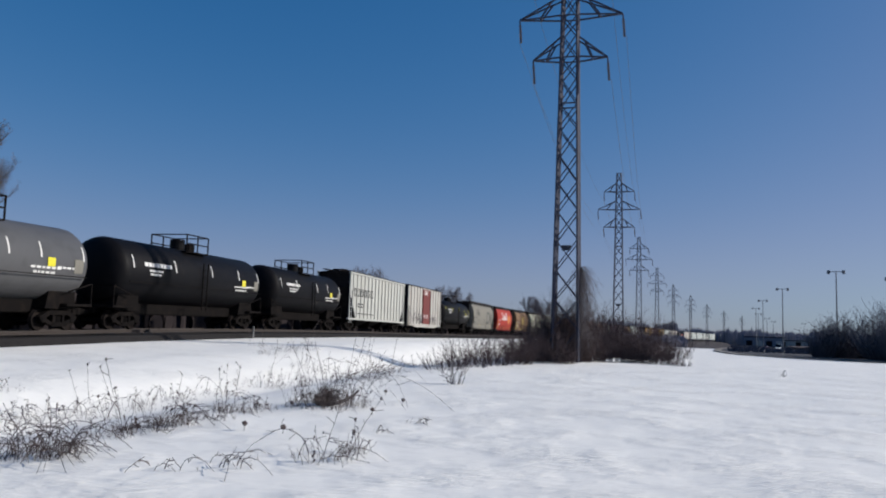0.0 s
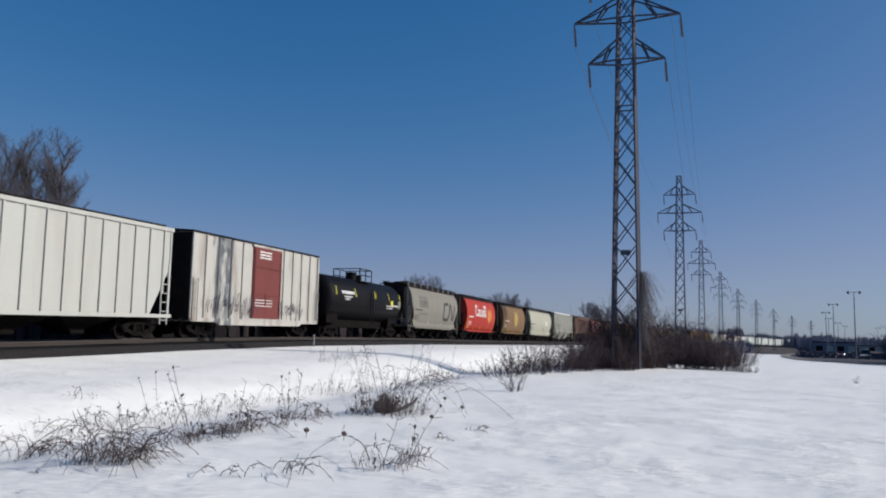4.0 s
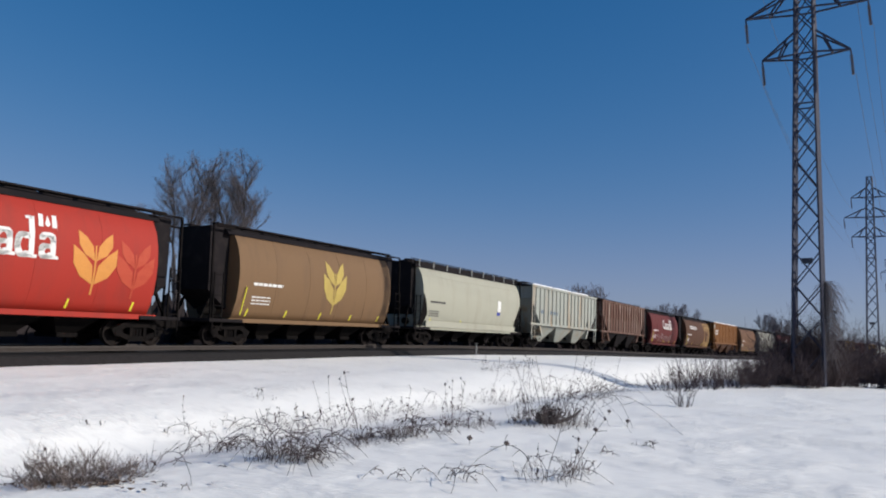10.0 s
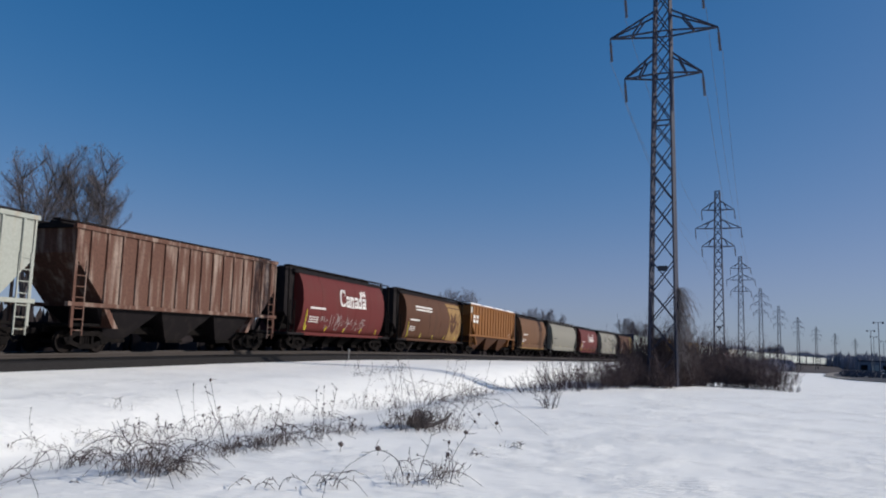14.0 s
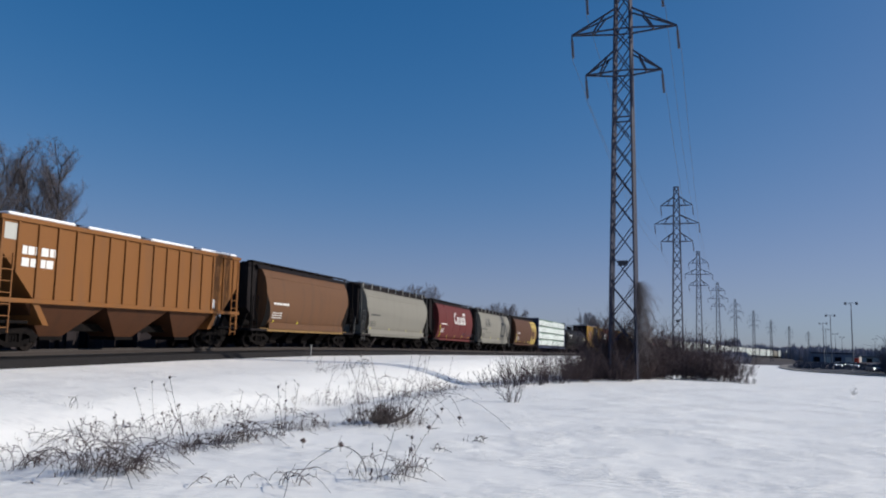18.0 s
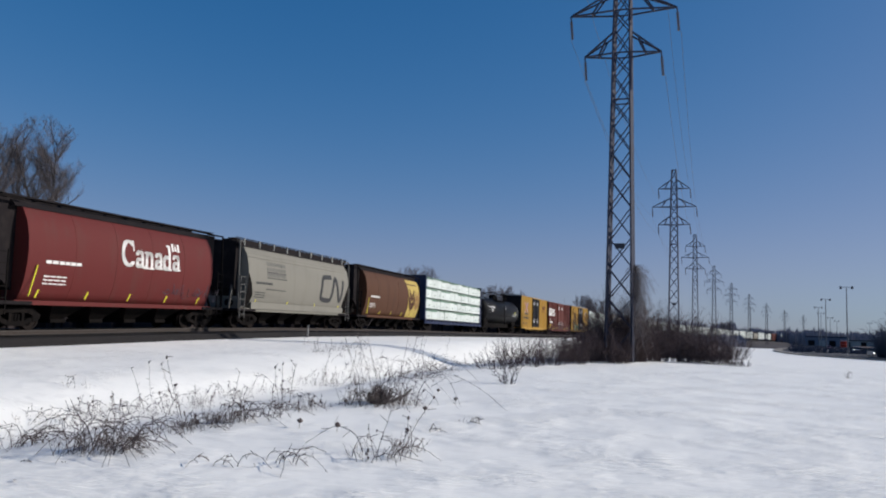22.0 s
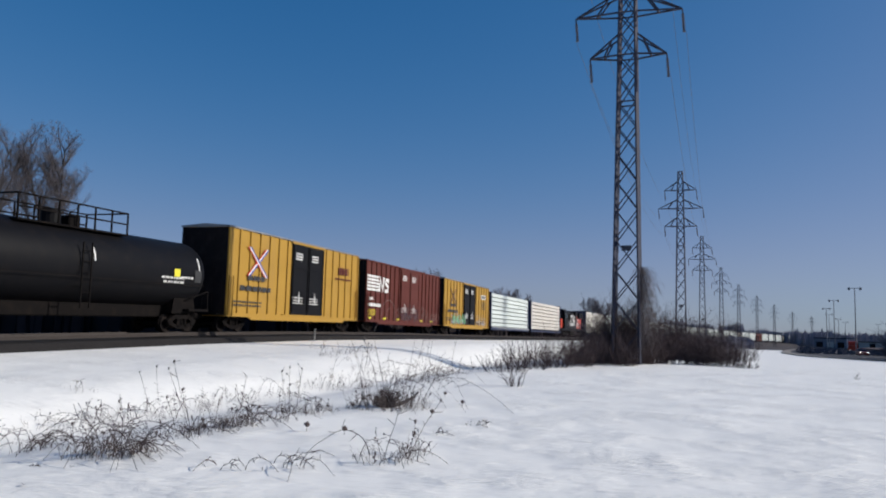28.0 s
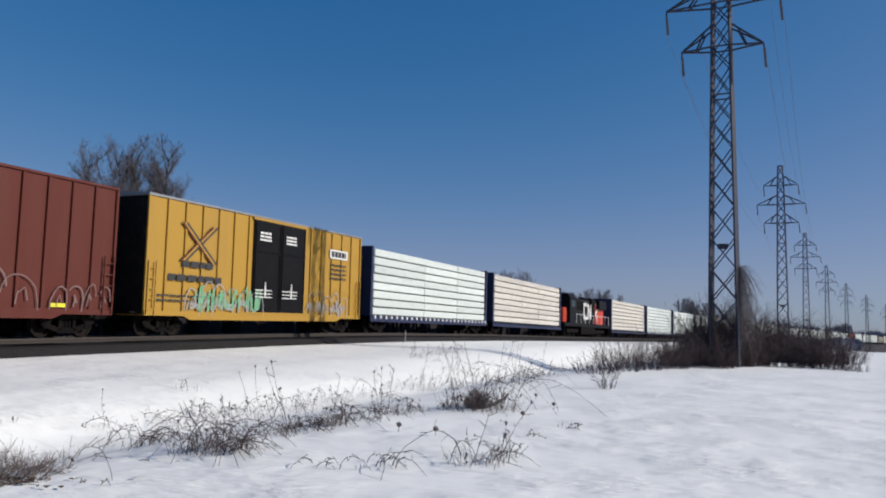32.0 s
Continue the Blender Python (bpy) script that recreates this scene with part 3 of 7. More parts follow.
def mark_bars(car, name, x, z, w, h, rows, mat, y, gap=0.45, seed=1, slots=5):
    """Unreadable stencilled lines as plain bars."""
    rnd = random.Random(seed)
    bm = bmesh.new()
    hh = h / rows
    for r in range(rows):
        xx = x
        while xx < x + w - 0.02:
            ww = min(w / slots * rnd.uniform(0.7, 1.2), x + w - xx)
            add_box(bm, xx, xx + ww * 0.82, y - 0.006, y + 0.006, z + h - (r + 1) * hh + hh * gap * 0.5, z + h - r * hh - hh * gap * 0.5)
            xx += ww
    return tagged(part(name, bm, mat, car), kind="stuff")


# the curved flank of the cylindrical grain hoppers: (half width, height)
FLANK = [(1.18, 1.12), (1.36, 1.5), (1.5, 1.95), (1.59, 2.5), (1.62, 3.0), (1.58, 3.6), (1.45, 4.15), (1.22, 4.6), (0.95, 4.9)]


def flank_y(z):
    return -float(np.interp(z, [p[1] for p in FLANK], [p[0] for p in FLANK]))


def on_flank(bm, off=0.012):
    """Bends flat marks (drawn in x and z) on to the curved flank."""
    for v in bm.verts:
        v.co.y = flank_y(v.co.z) - off + (0.008 if v.co.y > 0 else 0)
    return bm


def flank_marks(car, name, x, z, w, h, rows, mat, seed=1, slots=5, gap=0.45):
    rnd = random.Random(seed)
    bm = bmesh.new()
    hh = h / rows
    for r in range(rows):
        xx = x
        while xx < x + w - 0.02:
            ww = min(w / slots * rnd.uniform(0.7, 1.2), x + w - xx)
            add_box(bm, xx, xx + ww * 0.82, -1, 1, z + h - (r + 1) * hh + hh * gap * 0.5, z + h - r * hh - hh * gap * 0.5)
            xx += ww
    return tagged(part(name, on_flank(bm), mat, car), kind="stuff")


def flank_polys(car, name, polys, mat, label="", off=0.012):
    """Flat shapes of (x, z) outlines, cut into strips and laid on the flank."""
    bm = bmesh.new()
    for pts in polys:
        vs = [bm.verts.new((x, 0, z)) for x, z in pts]
        bm.faces.new(vs)
    bmesh.ops.remove_doubles(bm, verts=bm.verts[:], dist=0.0005)
    zs = np.arange(1.3, 4.9, 0.25)
    for z in zs:
        bmesh.ops.bisect_plane(bm, geom=bm.verts[:] + bm.edges[:] + bm.faces[:], plane_co=(0, 0, z), plane_no=(0, 0, 1))
    bmesh.ops.recalc_face_normals(bm, faces=bm.faces)
    for v in bm.verts:
        v.co.y = flank_y(v.co.z) - off
    ret = bmesh.ops.extrude_face_region(bm, geom=bm.faces[:])
    for v in ret["geom"]:
        if isinstance(v, bmesh.types.BMVert):
            v.co.y += 0.008
    return part(name, bm, mat, car, label)


def stroke(pts, w):
    """Quads along a line of (x, z) points, w wide."""
    out = []
    for (ax, az), (bx, bz) in zip(pts, pts[1:]):
        d = math.hypot(bx - ax, bz - az) or 1
        nx, nz = -(bz - az) / d * w / 2, (bx - ax) / d * w / 2
        ex, ez = (bx - ax) / d * w * 0.3, (bz - az) / d * w * 0.3
        out.append([(ax + nx - ex, az + nz - ez), (bx + nx + ex, bz + nz + ez), (bx - nx + ex, bz - nz + ez), (ax - nx - ex, az - nz - ez)])
    return out


def band(pts, w):
    """One unbroken strip of quads along a line of (x, z) points, w wide."""
    side = []
    for i, (px, pz) in enumerate(pts):
        (ax, az), (bx, bz) = pts[max(i - 1, 0)], pts[min(i + 1, len(pts) - 1)]
        d = math.hypot(bx - ax, bz - az) or 1
        nx, nz = -(bz - az) / d * w / 2, (bx - ax) / d * w / 2
        side.append(((px + nx, pz + nz), (px - nx, pz - nz)))
    return [[a[0], b[0], b[1], a[1]] for a, b in zip(side, side[1:])]


def flat_polys(car, name, polys, mat, y, label=""):
    bm = bmesh.new()
    for i, pts in enumerate(polys):
        e = 0.0004 * (i % 7)
        a = [bm.verts.new((x, y - e, z)) for x, z in pts]
        b = [bm.verts.new((x, y + 0.008, z)) for x, z in pts]
        bm.faces.new(a)
        bm.faces.new(b[::-1])
        for k in range(len(pts)):
            bm.faces.new((a[k], b[k], b[(k + 1) % len(pts)], a[(k + 1) % len(pts)]))
    bmesh.ops.recalc_face_normals(bm, faces=bm.faces)
    ob = part(name, bm, mat, car, label)
    return tagged(ob, label, kind="stuff") if name == "graffiti" else ob


def wheat(car, x, z, s, mat, off=0.012, wide=1.0, outline=False):
    """An ear of wheat: paired leaf-shaped grains on a stalk."""
    polys = []
    for sx in (-1, 1):
        for k, z0 in ((1.0, 0.12), (0.78, 0.62)):
            polys.append([(x + sx * 0.02 * s, z + z0 * s), (x + sx * 0.34 * k * s, z + (z0 + 0.16 * k) * s), (x + sx * 0.52 * k * s, z + (z0 + 0.42 * k) * s), (x + sx * 0.54 * k * s, z + (z0 + 0.8 * k) * s),
                          (x + sx * 0.3 * k * s, z + (z0 + 0.64 * k) * s), (x + sx * 0.07 * s, z + (z0 + 0.4 * k) * s)])
    polys.append([(x - 0.025 * s, z - 0.1 * s), (x + 0.025 * s, z - 0.1 * s), (x + 0.02 * s, z + 0.95 * s), (x - 0.02 * s, z + 0.95 * s)])
    if outline:
        polys = [q for pts in polys[:4] for q in stroke(pts + pts[:1], 0.07)]
    polys = [[(x + (px - x) * wide, pz) for px, pz in pts] for pts in polys]
    return flank_polys(car, "wheat_emblem", polys, mat, "yellow wheat ear emblem", off)


def hopper_bays(car, L, n, top, mat, low=0.42):
    """Pyramid discharge bays with gates under a hopper car."""
    span = L - 7.6
    w = span / n
    for i in range(n):
        x0, x1 = -span / 2 + i * w, -span / 2 + (i + 1) * w
        xc = (x0 + x1) / 2
        bm = bmesh.new()
        tv = [bm.verts.new((x, y, top)) for x, y in ((x0 + 0.03, -1.3), (x1 - 0.03, -1.3), (x1 - 0.03, 1.3), (x0 + 0.03, 1.3))]
        bv = [bm.verts.new((x, y, low)) for x, y in ((xc - 0.35, -0.5), (xc + 0.35, -0.5), (xc + 0.35, 0.5), (xc - 0.35, 0.5))]
        for k in range(4):
            bm.faces.new((tv[k], tv[(k + 1) % 4], bv[(k + 1) % 4], bv[k]))
        bm.faces.new(bv[::-1])
        bm.faces.new(tv)
        bmesh.ops.recalc_face_normals(bm, faces=bm.faces)
        part("discharge_bay", bm, mat, car)
    for i in range(n):
        xc = -span / 2 + (i + 0.5) * w
        part("outlet_gate", box(xc - 0.4, xc + 0.4, -0.62, 0.62, low - 0.14, low + 0.02, 0.02), UNDER, car)


def end_frame(car, L, Lb, mat, top=4.95, lad=UNDER):
    """Ends of a hopper: slope sheet, end sill with platform, corner posts, ladder, brake gear."""
    for sx in (-1, 1):
        xe = L / 2 - 0.75
        # end sheet near black: the shade of the recessed end is in its colour
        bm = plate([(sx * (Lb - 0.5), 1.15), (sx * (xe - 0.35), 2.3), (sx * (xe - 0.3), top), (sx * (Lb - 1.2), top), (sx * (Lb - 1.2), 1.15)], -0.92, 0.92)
        part("end_sheet", bm, ROOFANDSHADE, car)
        part("end_platform", box(min(sx * (xe - 1.9), sx * xe), max(sx * (xe - 1.9), sx * xe), -1.48, 1.48, 0.98, 1.12, 0.02), ROOFANDSHADE, car)
        for sy in (-1, 1):
            part("corner_post", bars([((sx * (xe - 0.1), sy * 1.38, 1.1), (sx * (xe - 0.1), sy * 1.3, top)), ((sx * (xe - 0.1), sy * 1.3, top), (sx * Lb, sy * 1.2, top))], 0.075), lad, car)
        ladder("ladder", car, sx * (xe - 0.15), sx * (xe - 0.65), -1.46, 0.6, 3.0, lad)
        part("end_strut", bars([((sx * (xe - 0.15), y, 1.1), (sx * (Lb + 0.2), y, 3.0)) for y in (-0.75, 0.75)], 0.1), lad, car)
        if sx < 0:
            part("brake_wheel", tube([(-xe + 0.02, 0.5 + 0.25 * math.cos(a), 2.3 + 0.25 * math.sin(a)) for a in [k * math.pi / 6 for k in range(13)]], 0.02, sides=4), UNDER, car)
            part("brake_cylinder", tube([(-xe + 0.4, -0.5, 1.45), (-xe + 1.1, -0.5, 1.45)], 0.2, sides=10), UNDER, car)


def roof_walk(car, Lb, mat, z=4.95, rail=False, hatches=9):
    part("running_board", add_box(box(-Lb - 0.8, Lb + 0.8, -1.02, -0.62, z + 0.10, z + 0.16), -Lb - 0.8, Lb + 0.8, 0.62, 1.02, z + 0.10, z + 0.16), mat, car)
    part("roof_sheet", extrude_profile([(-1.2, z - 0.28), (-1.0, z - 0.05), (-0.4, z + 0.08), (0.4, z + 0.08), (1.0, z - 0.05), (1.2, z - 0.28)], -Lb - 0.35, Lb + 0.35), mat, car)
    for i in range(hatches):
        x = -Lb + (i + 0.5) * 2 * Lb / hatches
        part("roof_hatch", box(x - Lb / hatches * 0.86, x + Lb / hatches * 0.86, -0.34, 0.34, z + 0.06, z + 0.2, 0.04), mat, car)
    if rail:
        for sy in (-1, 1):
            part("roof_edge_rail", bars([((-Lb - 0.7, sy * 1.08, z + 0.2), (Lb + 0.7, sy * 1.08, z + 0.2))], 0.045), ROOFANDSHADE, car)
            part("roof_kick_plate", box(-Lb - 0.6, Lb + 0.6, sy * 1.06 - 0.01, sy * 1.06 + 0.01, z - 0.12, z + 0.12), ROOFANDSHADE, car)
            for n in range(9):
                x = -Lb + 0.2 + n * (2 * Lb - 0.4) / 8
                part("rail_post", bars([((x, sy * 1.1, z - 0.22), (x, sy * 1.1, z + 0.22))], 0.055), WHITECAR, car, "pale painted post")


def grain_hopper(L, mat, label, style="canada", letters=WHITEP, ear=None, seed=0, endmat=None, far=False):
    car = thing("grain_hopper", label, "hopper car", "cars of the train")
    running_gear(car, L, far)
    Lb = L / 2 - (2.15 if style in ("canada", "yellow_sill") else 1.45)
    endmat = endmat or mat
    prof = [(-w, z) for w, z in FLANK] + [(w, z) for w, z in FLANK[::-1]]
    bm = extrude_profile(prof, -Lb, Lb)
    bmesh.ops.split_edges(bm, edges=[e for e in bm.edges if any(abs(f.normal.x) > 0.5 for f in e.link_faces)])
    tub = part("tub", bm, mat, car)
    for f in tub.data.polygons:
        f.use_smooth = abs(f.normal.x) < 0.5 and f.normal.z < 0.93
    part("side_sill", add_box(box(-Lb - 0.3, Lb + 0.3, -1.42, -1.2, 0.98, 1.16, 0.01), -Lb - 0.3, Lb + 0.3, 1.2, 1.42, 0.98, 1.16, 0.01), FADEDYEL if style == "yellow_sill" else mat, car)
    end_frame(car, L, Lb, endmat, lad=UNDER if style != "cn" else DARKGREY)
    roof_walk(car, Lb, ROOFANDSHADE, rail=style in ("cn", "cream"))
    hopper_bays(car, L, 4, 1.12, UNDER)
    if far:
        return car
    # seams and grab irons
    seams = [-Lb + (i + 1) * 2 * Lb / 5 for i in range(4)]
    if style == "canada":
        bm = bmesh.new()
        for x in seams:
            for (w0, z0), (w1, z1) in zip(FLANK, FLANK[1:]):
                add_bar(bm, (x, -w0 - 0.001, z0), (x, -w1 - 0.001, z1), 0.012)
        part("weld_seams", bm, mat, car)
        for i in range(5):
            x = -Lb + 0.8 + i * (2 * Lb - 1.6) / 4
            flank_polys(car, "reflector", stroke([(x, 1.28), (x + 0.03, 1.55)], 0.08), REFLECT, "yellow reflective strip")
        part("grab_rail", bars([((-Lb + 0.12, -1.62, 1.3), (-Lb + 0.45, -1.64, 2.5))], 0.04), REFLECT, car, "yellow grab rail")
    else:
        bm = bmesh.new()
        for zz in ((4.1, 4.32) if style == "cn" else (4.2,)):
            add_bar(bm, (-Lb, flank_y(zz) - 0.006, zz), (Lb, flank_y(zz) - 0.006, zz), 0.035)
        part("seam_strip", bm, mat, car)
        part("skirt_panel", box(-Lb + 0.62, Lb - 0.62, -1.50, -1.40, 1.12, 1.52, 0.015), mat, car)
        for i in range(4 if style == "cn" else 2):
            x = -Lb + 1.2 + i * (2 * Lb - 2.4) / 3
            flank_polys(car, "reflector", stroke([(x, 1.25), (x + 0.02, 1.65)], 0.09), REFLECT, "yellow reflective strip")
        # dark patches on the lower corners: the shade of cut-away ends painted on the flank
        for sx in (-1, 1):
            flank_polys(car, "recess_shade", [[(sx * Lb, 1.2), (sx * (Lb - 0.5), 1.2), (sx * (Lb - 0.72), 1.9), (sx * (Lb - 0.4), 2.6), (sx * Lb, 3.2)]], UNDER, "", 0.010)
    flank_marks(car, "stencil", -Lb + 0.9, 2.55, 1.9, 0.22, 1, letters, seed + 2, 6)
    flank_marks(car, "small_stencil", -Lb + 0.9, 1.75, 1.2, 0.42, 3, letters, seed + 3, 4, 0.6)
    return car


def nib(pts, w=0.125, h=0.036):
    """A broad horizontal pen drawn along a line: thick uprights, thin level strokes."""
    out = []
    for (ax, az), (bx, bz) in zip(pts, pts[1:]):
        if bz < az:
            ax, az, bx, bz = bx, bz, ax, az
        lo, hi = (-w / 2, w / 2)
        if bx >= ax:
            out.append([(ax + lo, az - h), (ax + hi, az - h), (bx + hi, bz - h), (bx + hi, bz + h), (bx + lo, bz + h), (ax + lo, az + h)])
        else:
            out.append([(ax + lo, az - h), (ax + hi, az - h), (ax + hi, az + h), (bx + hi, bz + h), (bx + lo, bz + h), (bx + lo, bz - h)])
    return out


def oval(cx, cz, rx, rz, a0, a1, n=14):
    return [(cx + rx * math.cos(radians(a0 + (a1 - a0) * k / n)), cz + rz * math.sin(radians(a0 + (a1 - a0) * k / n))) for k in range(n + 1)]


def serif_letter(ch):
    """Thick-and-thin letter strokes on a height of 0.72, and the letter's advance."""
    if ch == "C":
        return nib(oval(0.40, 0.36, 0.30, 0.33, 48, 312)) + nib([(0.63, 0.47), (0.63, 0.70)], 0.05), 0.72
    if ch == "a":
        return nib(oval(0.22, 0.33, 0.14, 0.11, 160, 0, 8) + [(0.36, 0.06)]) + nib(oval(0.20, 0.13, 0.12, 0.105, 60, 330, 10)) + nib([(0.34, 0.03), (0.47, 0.03)], 0.05, 0.03), 0.47
    if ch == "n":
        return nib([(0.11, 0.02), (0.11, 0.43)]) + nib([(0.11, 0.30)] + oval(0.25, 0.30, 0.14, 0.13, 150, 0, 7) + [(0.39, 0.02)], 0.13) + nib([(0.0, 0.0), (0.23, 0.0)], 0.04, 0.025) + nib([(0.28, 0.0), (0.51, 0.0)], 0.04, 0.025) + nib([(0.0, 0.43), (0.1, 0.43)], 0.04, 0.025), 0.53
    return nib(oval(0.20, 0.21, 0.14, 0.19, 50, 310)) + nib([(0.38, 0.03), (0.38, 0.70)]) + nib([(0.26, 0.71), (0.38, 0.71)], 0.04, 0.025) + nib([(0.38, 0.02), (0.50, 0.02)], 0.04, 0.03), 0.53


def canada_word(car, x, z, size, mat):
    """The word in thick-and-thin letters bent on to the flank, with a small flag over its last letter."""
    k = size * 2.93 / 3.2
    pen = x
    for ch in "Canada":
        polys, adv = serif_letter(ch)
        flank_polys(car, "letter", [[(pen + px * k, z + pz * size * 1.12) for px, pz in pts] for pts in polys], mat, off=0.014)
        pen += adv * k
    fx, fz = pen - 0.46 * k, z + size * 0.64
    flank_polys(car, "flag_mark", [[(fx, fz), (fx + 0.1 * size, fz), (fx + 0.1 * size, fz + 0.26 * size), (fx, fz + 0.26 * size)], [(fx + 0.14 * size, fz + 0.06 * size), (fx + 0.2 * size, fz), (fx + 0.26 * size, fz + 0.06 * size), (fx + 0.2 * size, fz + 0.25 * size)], [(fx + 0.3 * size, fz), (fx + 0.4 * size, fz), (fx + 0.4 * size, fz + 0.26 * size), (fx + 0.3 * size, fz + 0.26 * size)]], mat)


def scrawl(x, z, w, h, n, seed, w0=0.015, w1=0.05):
    """Loose looping strokes of spray paint."""
    rnd = random.Random(seed)
    out = []
    for i in range(n * 3):
        cx = x + (i + rnd.uniform(0.0, 1.0)) * w / n / 3
        sw, sh = w / n * rnd.uniform(0.12, 0.5), h * rnd.uniform(0.08, 0.4)
        cz, a0, ph, turn = z + h / 2 + rnd.uniform(-0.15, 0.15) * h, rnd.uniform(0, 6), rnd.uniform(0, 3), rnd.uniform(3.5, 7.5)
        pts = [(cx + sw * math.cos(a0 + turn * k / 13) * (0.5 + 0.5 * k / 13), cz + sh * math.sin(a0 + turn * k / 13 * 1.25 + ph) ) for k in range(14)]
        out += stroke(pts[:rnd.randint(6, 14)], rnd.uniform(w0, w1))
    return out


def bubbles(x, z, w, h, n, seed):
    """Outlines of fat sprayed letters: rounded arches side by side with a stroke inside."""
    rnd = random.Random(seed)
    out = []
    for i in range(n):
        cx, rw, rh = x + (i + 0.5) * w / n, w / n * rnd.uniform(0.42, 0.6), h * rnd.uniform(0.75, 1.05)
        skew, sq = rnd.uniform(-0.15, 0.2), rnd.uniform(1.0, 2.2)
        pts = []
        for k in range(19):
            a = math.pi * (1.12 - 1.24 * k / 18)
            c, sn = math.cos(a), max(-0.2, math.sin(a))
            zz = z + rh * abs(sn) ** (1 / sq) * (1 if sn > 0 else -0.2)
            pts.append((cx + rw * c * (1 + rnd.uniform(-0.05, 0.05)) + skew * (zz - z), zz))
        out += band(pts[rnd.randint(0, 5):rnd.randint(14, 19)], rnd.uniform(0.035, 0.06))
        a, b = cx + rnd.uniform(-0.3, 0.0) * rw, cx + rnd.uniform(0.0, 0.4) * rw
        out += band([(a, z + rh * 0.1), (a + 0.06, z + rh * 0.45), (b, z + rh * 0.62), (b + 0.1, z + rh * rnd.uniform(0.2, 0.4))], rnd.uniform(0.03, 0.06))
    return out


def ribbed_hopper(L, mat, label, bottom=1.15, ribs=15, style="", seed=0, baymat=None, far=False, top=4.9):
    car = thing("ribbed_hopper", label, "hopper car", "cars of the train")
    running_gear(car, L, far)
    Lb = L / 2 - 0.95
    cut = 1.7
    for sy in (-1, 1):
        y0, y1 = (SIDE, SIDE + 0.05) if sy < 0 else (-SIDE - 0.05, -SIDE)
        pts = [(-Lb, top), (-Lb, 3.75), (-Lb + cut, bottom), (Lb - cut * 0.8, bottom), (Lb, 3.4), (Lb, top)]
        part("side_sheet", plate(pts, y0, y1), mat, car)
    rib = mesh_of(box(-0.045, 0.045, SIDE - 0.075, SIDE + 0.002, bottom + 0.06, top - 0.08, 0.01), mat)
    ribs_short = mesh_of(box(-0.045, 0.045, SIDE - 0.075, SIDE + 0.002, bottom + 1.0, top - 0.08, 0.01), mat)
    for i in range(ribs):
        x = -Lb + 0.75 + i * (2 * Lb - 1.3) / (ribs - 1)
        piece("rib", ribs_short if (i < 1 or i > ribs - 2) else rib, car, "", pose(x, 0, 0))
    part("top_chord", add_box(box(-Lb - 0.1, Lb + 0.1, SIDE - 0.09, SIDE + 0.1, top - 0.1, top + 0.08, 0.015), -Lb - 0.1, Lb + 0.1, -SIDE - 0.1, -SIDE + 0.09, top - 0.1, top + 0.08, 0.015), mat, car)
    part("side_sill", add_box(box(-L / 2 + 0.75, L / 2 - 0.75, SIDE - 0.06, SIDE + 0.14, bottom - 0.14, bottom + 0.03, 0.015), -L / 2 + 0.75, L / 2 - 0.75, -SIDE - 0.14, -SIDE + 0.06, bottom - 0.14, bottom + 0.03, 0.015), mat, car)
    for sx in (-1, 1):
        # white hopper: slope sheets coloured dark for the shade on its ends
        part("slope_sheet", plate([(sx * (Lb - 2.3), 1.0), (sx * (Lb - 0.3), 3.9), (sx * (Lb - 0.2), top), (sx * (Lb - 0.5), top), (sx * (Lb - 0.6), 3.9), (sx * (Lb - 2.6), 1.0)], SIDE + 0.06, -SIDE - 0.06), ROOFANDSHADE if style == "white" else mat, car)
        for y in (SIDE, -SIDE):
            part("corner_post", bars([((sx * (Lb - 0.04), y, 1.0), (sx * (Lb - 0.04), y, top))], 0.09), mat, car)
        ladder("ladder", car, sx * (Lb - 0.1), sx * (Lb - 0.6), SIDE - 0.02, 0.7, 3.6, mat)
        part("end_platform", box(min(sx * (Lb - 1.6), sx * Lb), max(sx * (Lb - 1.6), sx * Lb), -1.5, 1.5, bottom - 0.16 if bottom < 1.5 else 1.05, bottom - 0.04 if bottom < 1.5 else 1.17, 0.02), UNDER, car)
    part("roof_sheet", extrude_profile([(SIDE, top), (-1.0, top + 0.1), (0, top + 0.16), (1.0, top + 0.1), (-SIDE, top), (-SIDE, top - 0.05), (SIDE, top - 0.05)], -Lb, Lb), ROOFANDSHADE, car)
    part("running_board", add_box(box(-Lb - 0.3, Lb + 0.3, -1.0, -0.6, top + 0.22, top + 0.28), -Lb - 0.3, Lb + 0.3, 0.6, 1.0, top + 0.22, top + 0.28), ROOFANDSHADE, car)
    part("hatch_trough", box(-Lb + 0.4, Lb - 0.4, -0.35, 0.35, top + 0.1, top + 0.34, 0.05), ROOFANDSHADE, car)
    if bottom > 1.5:
        # open slope sheets under the sill: three hoppers with the light falling between
        n = 3
        span = 2 * Lb - 2.9
        w = span / n
        for i in range(n):
            xa, xb = -span / 2 + i * w, -span / 2 + (i + 1) * w
            xc = (xa + xb) / 2
            bm = bmesh.new()
            tv = [bm.verts.new(p) for p in ((xa, -1.42, bottom - 0.1), (xb, -1.42, bottom - 0.1), (xb, 1.42, bottom - 0.1), (xa, 1.42, bottom - 0.1))]
            bv = [bm.verts.new(p) for p in ((xc - 0.55, -0.62, 0.55), (xc + 0.55, -0.62, 0.55), (xc + 0.55, 0.62, 0.55), (xc - 0.55, 0.62, 0.55))]
            for k in range(4):
                bm.faces.new((tv[k], tv[(k + 1) % 4], bv[(k + 1) % 4], bv[k]))
            bm.faces.new(bv[::-1])
            bm.faces.new(tv)
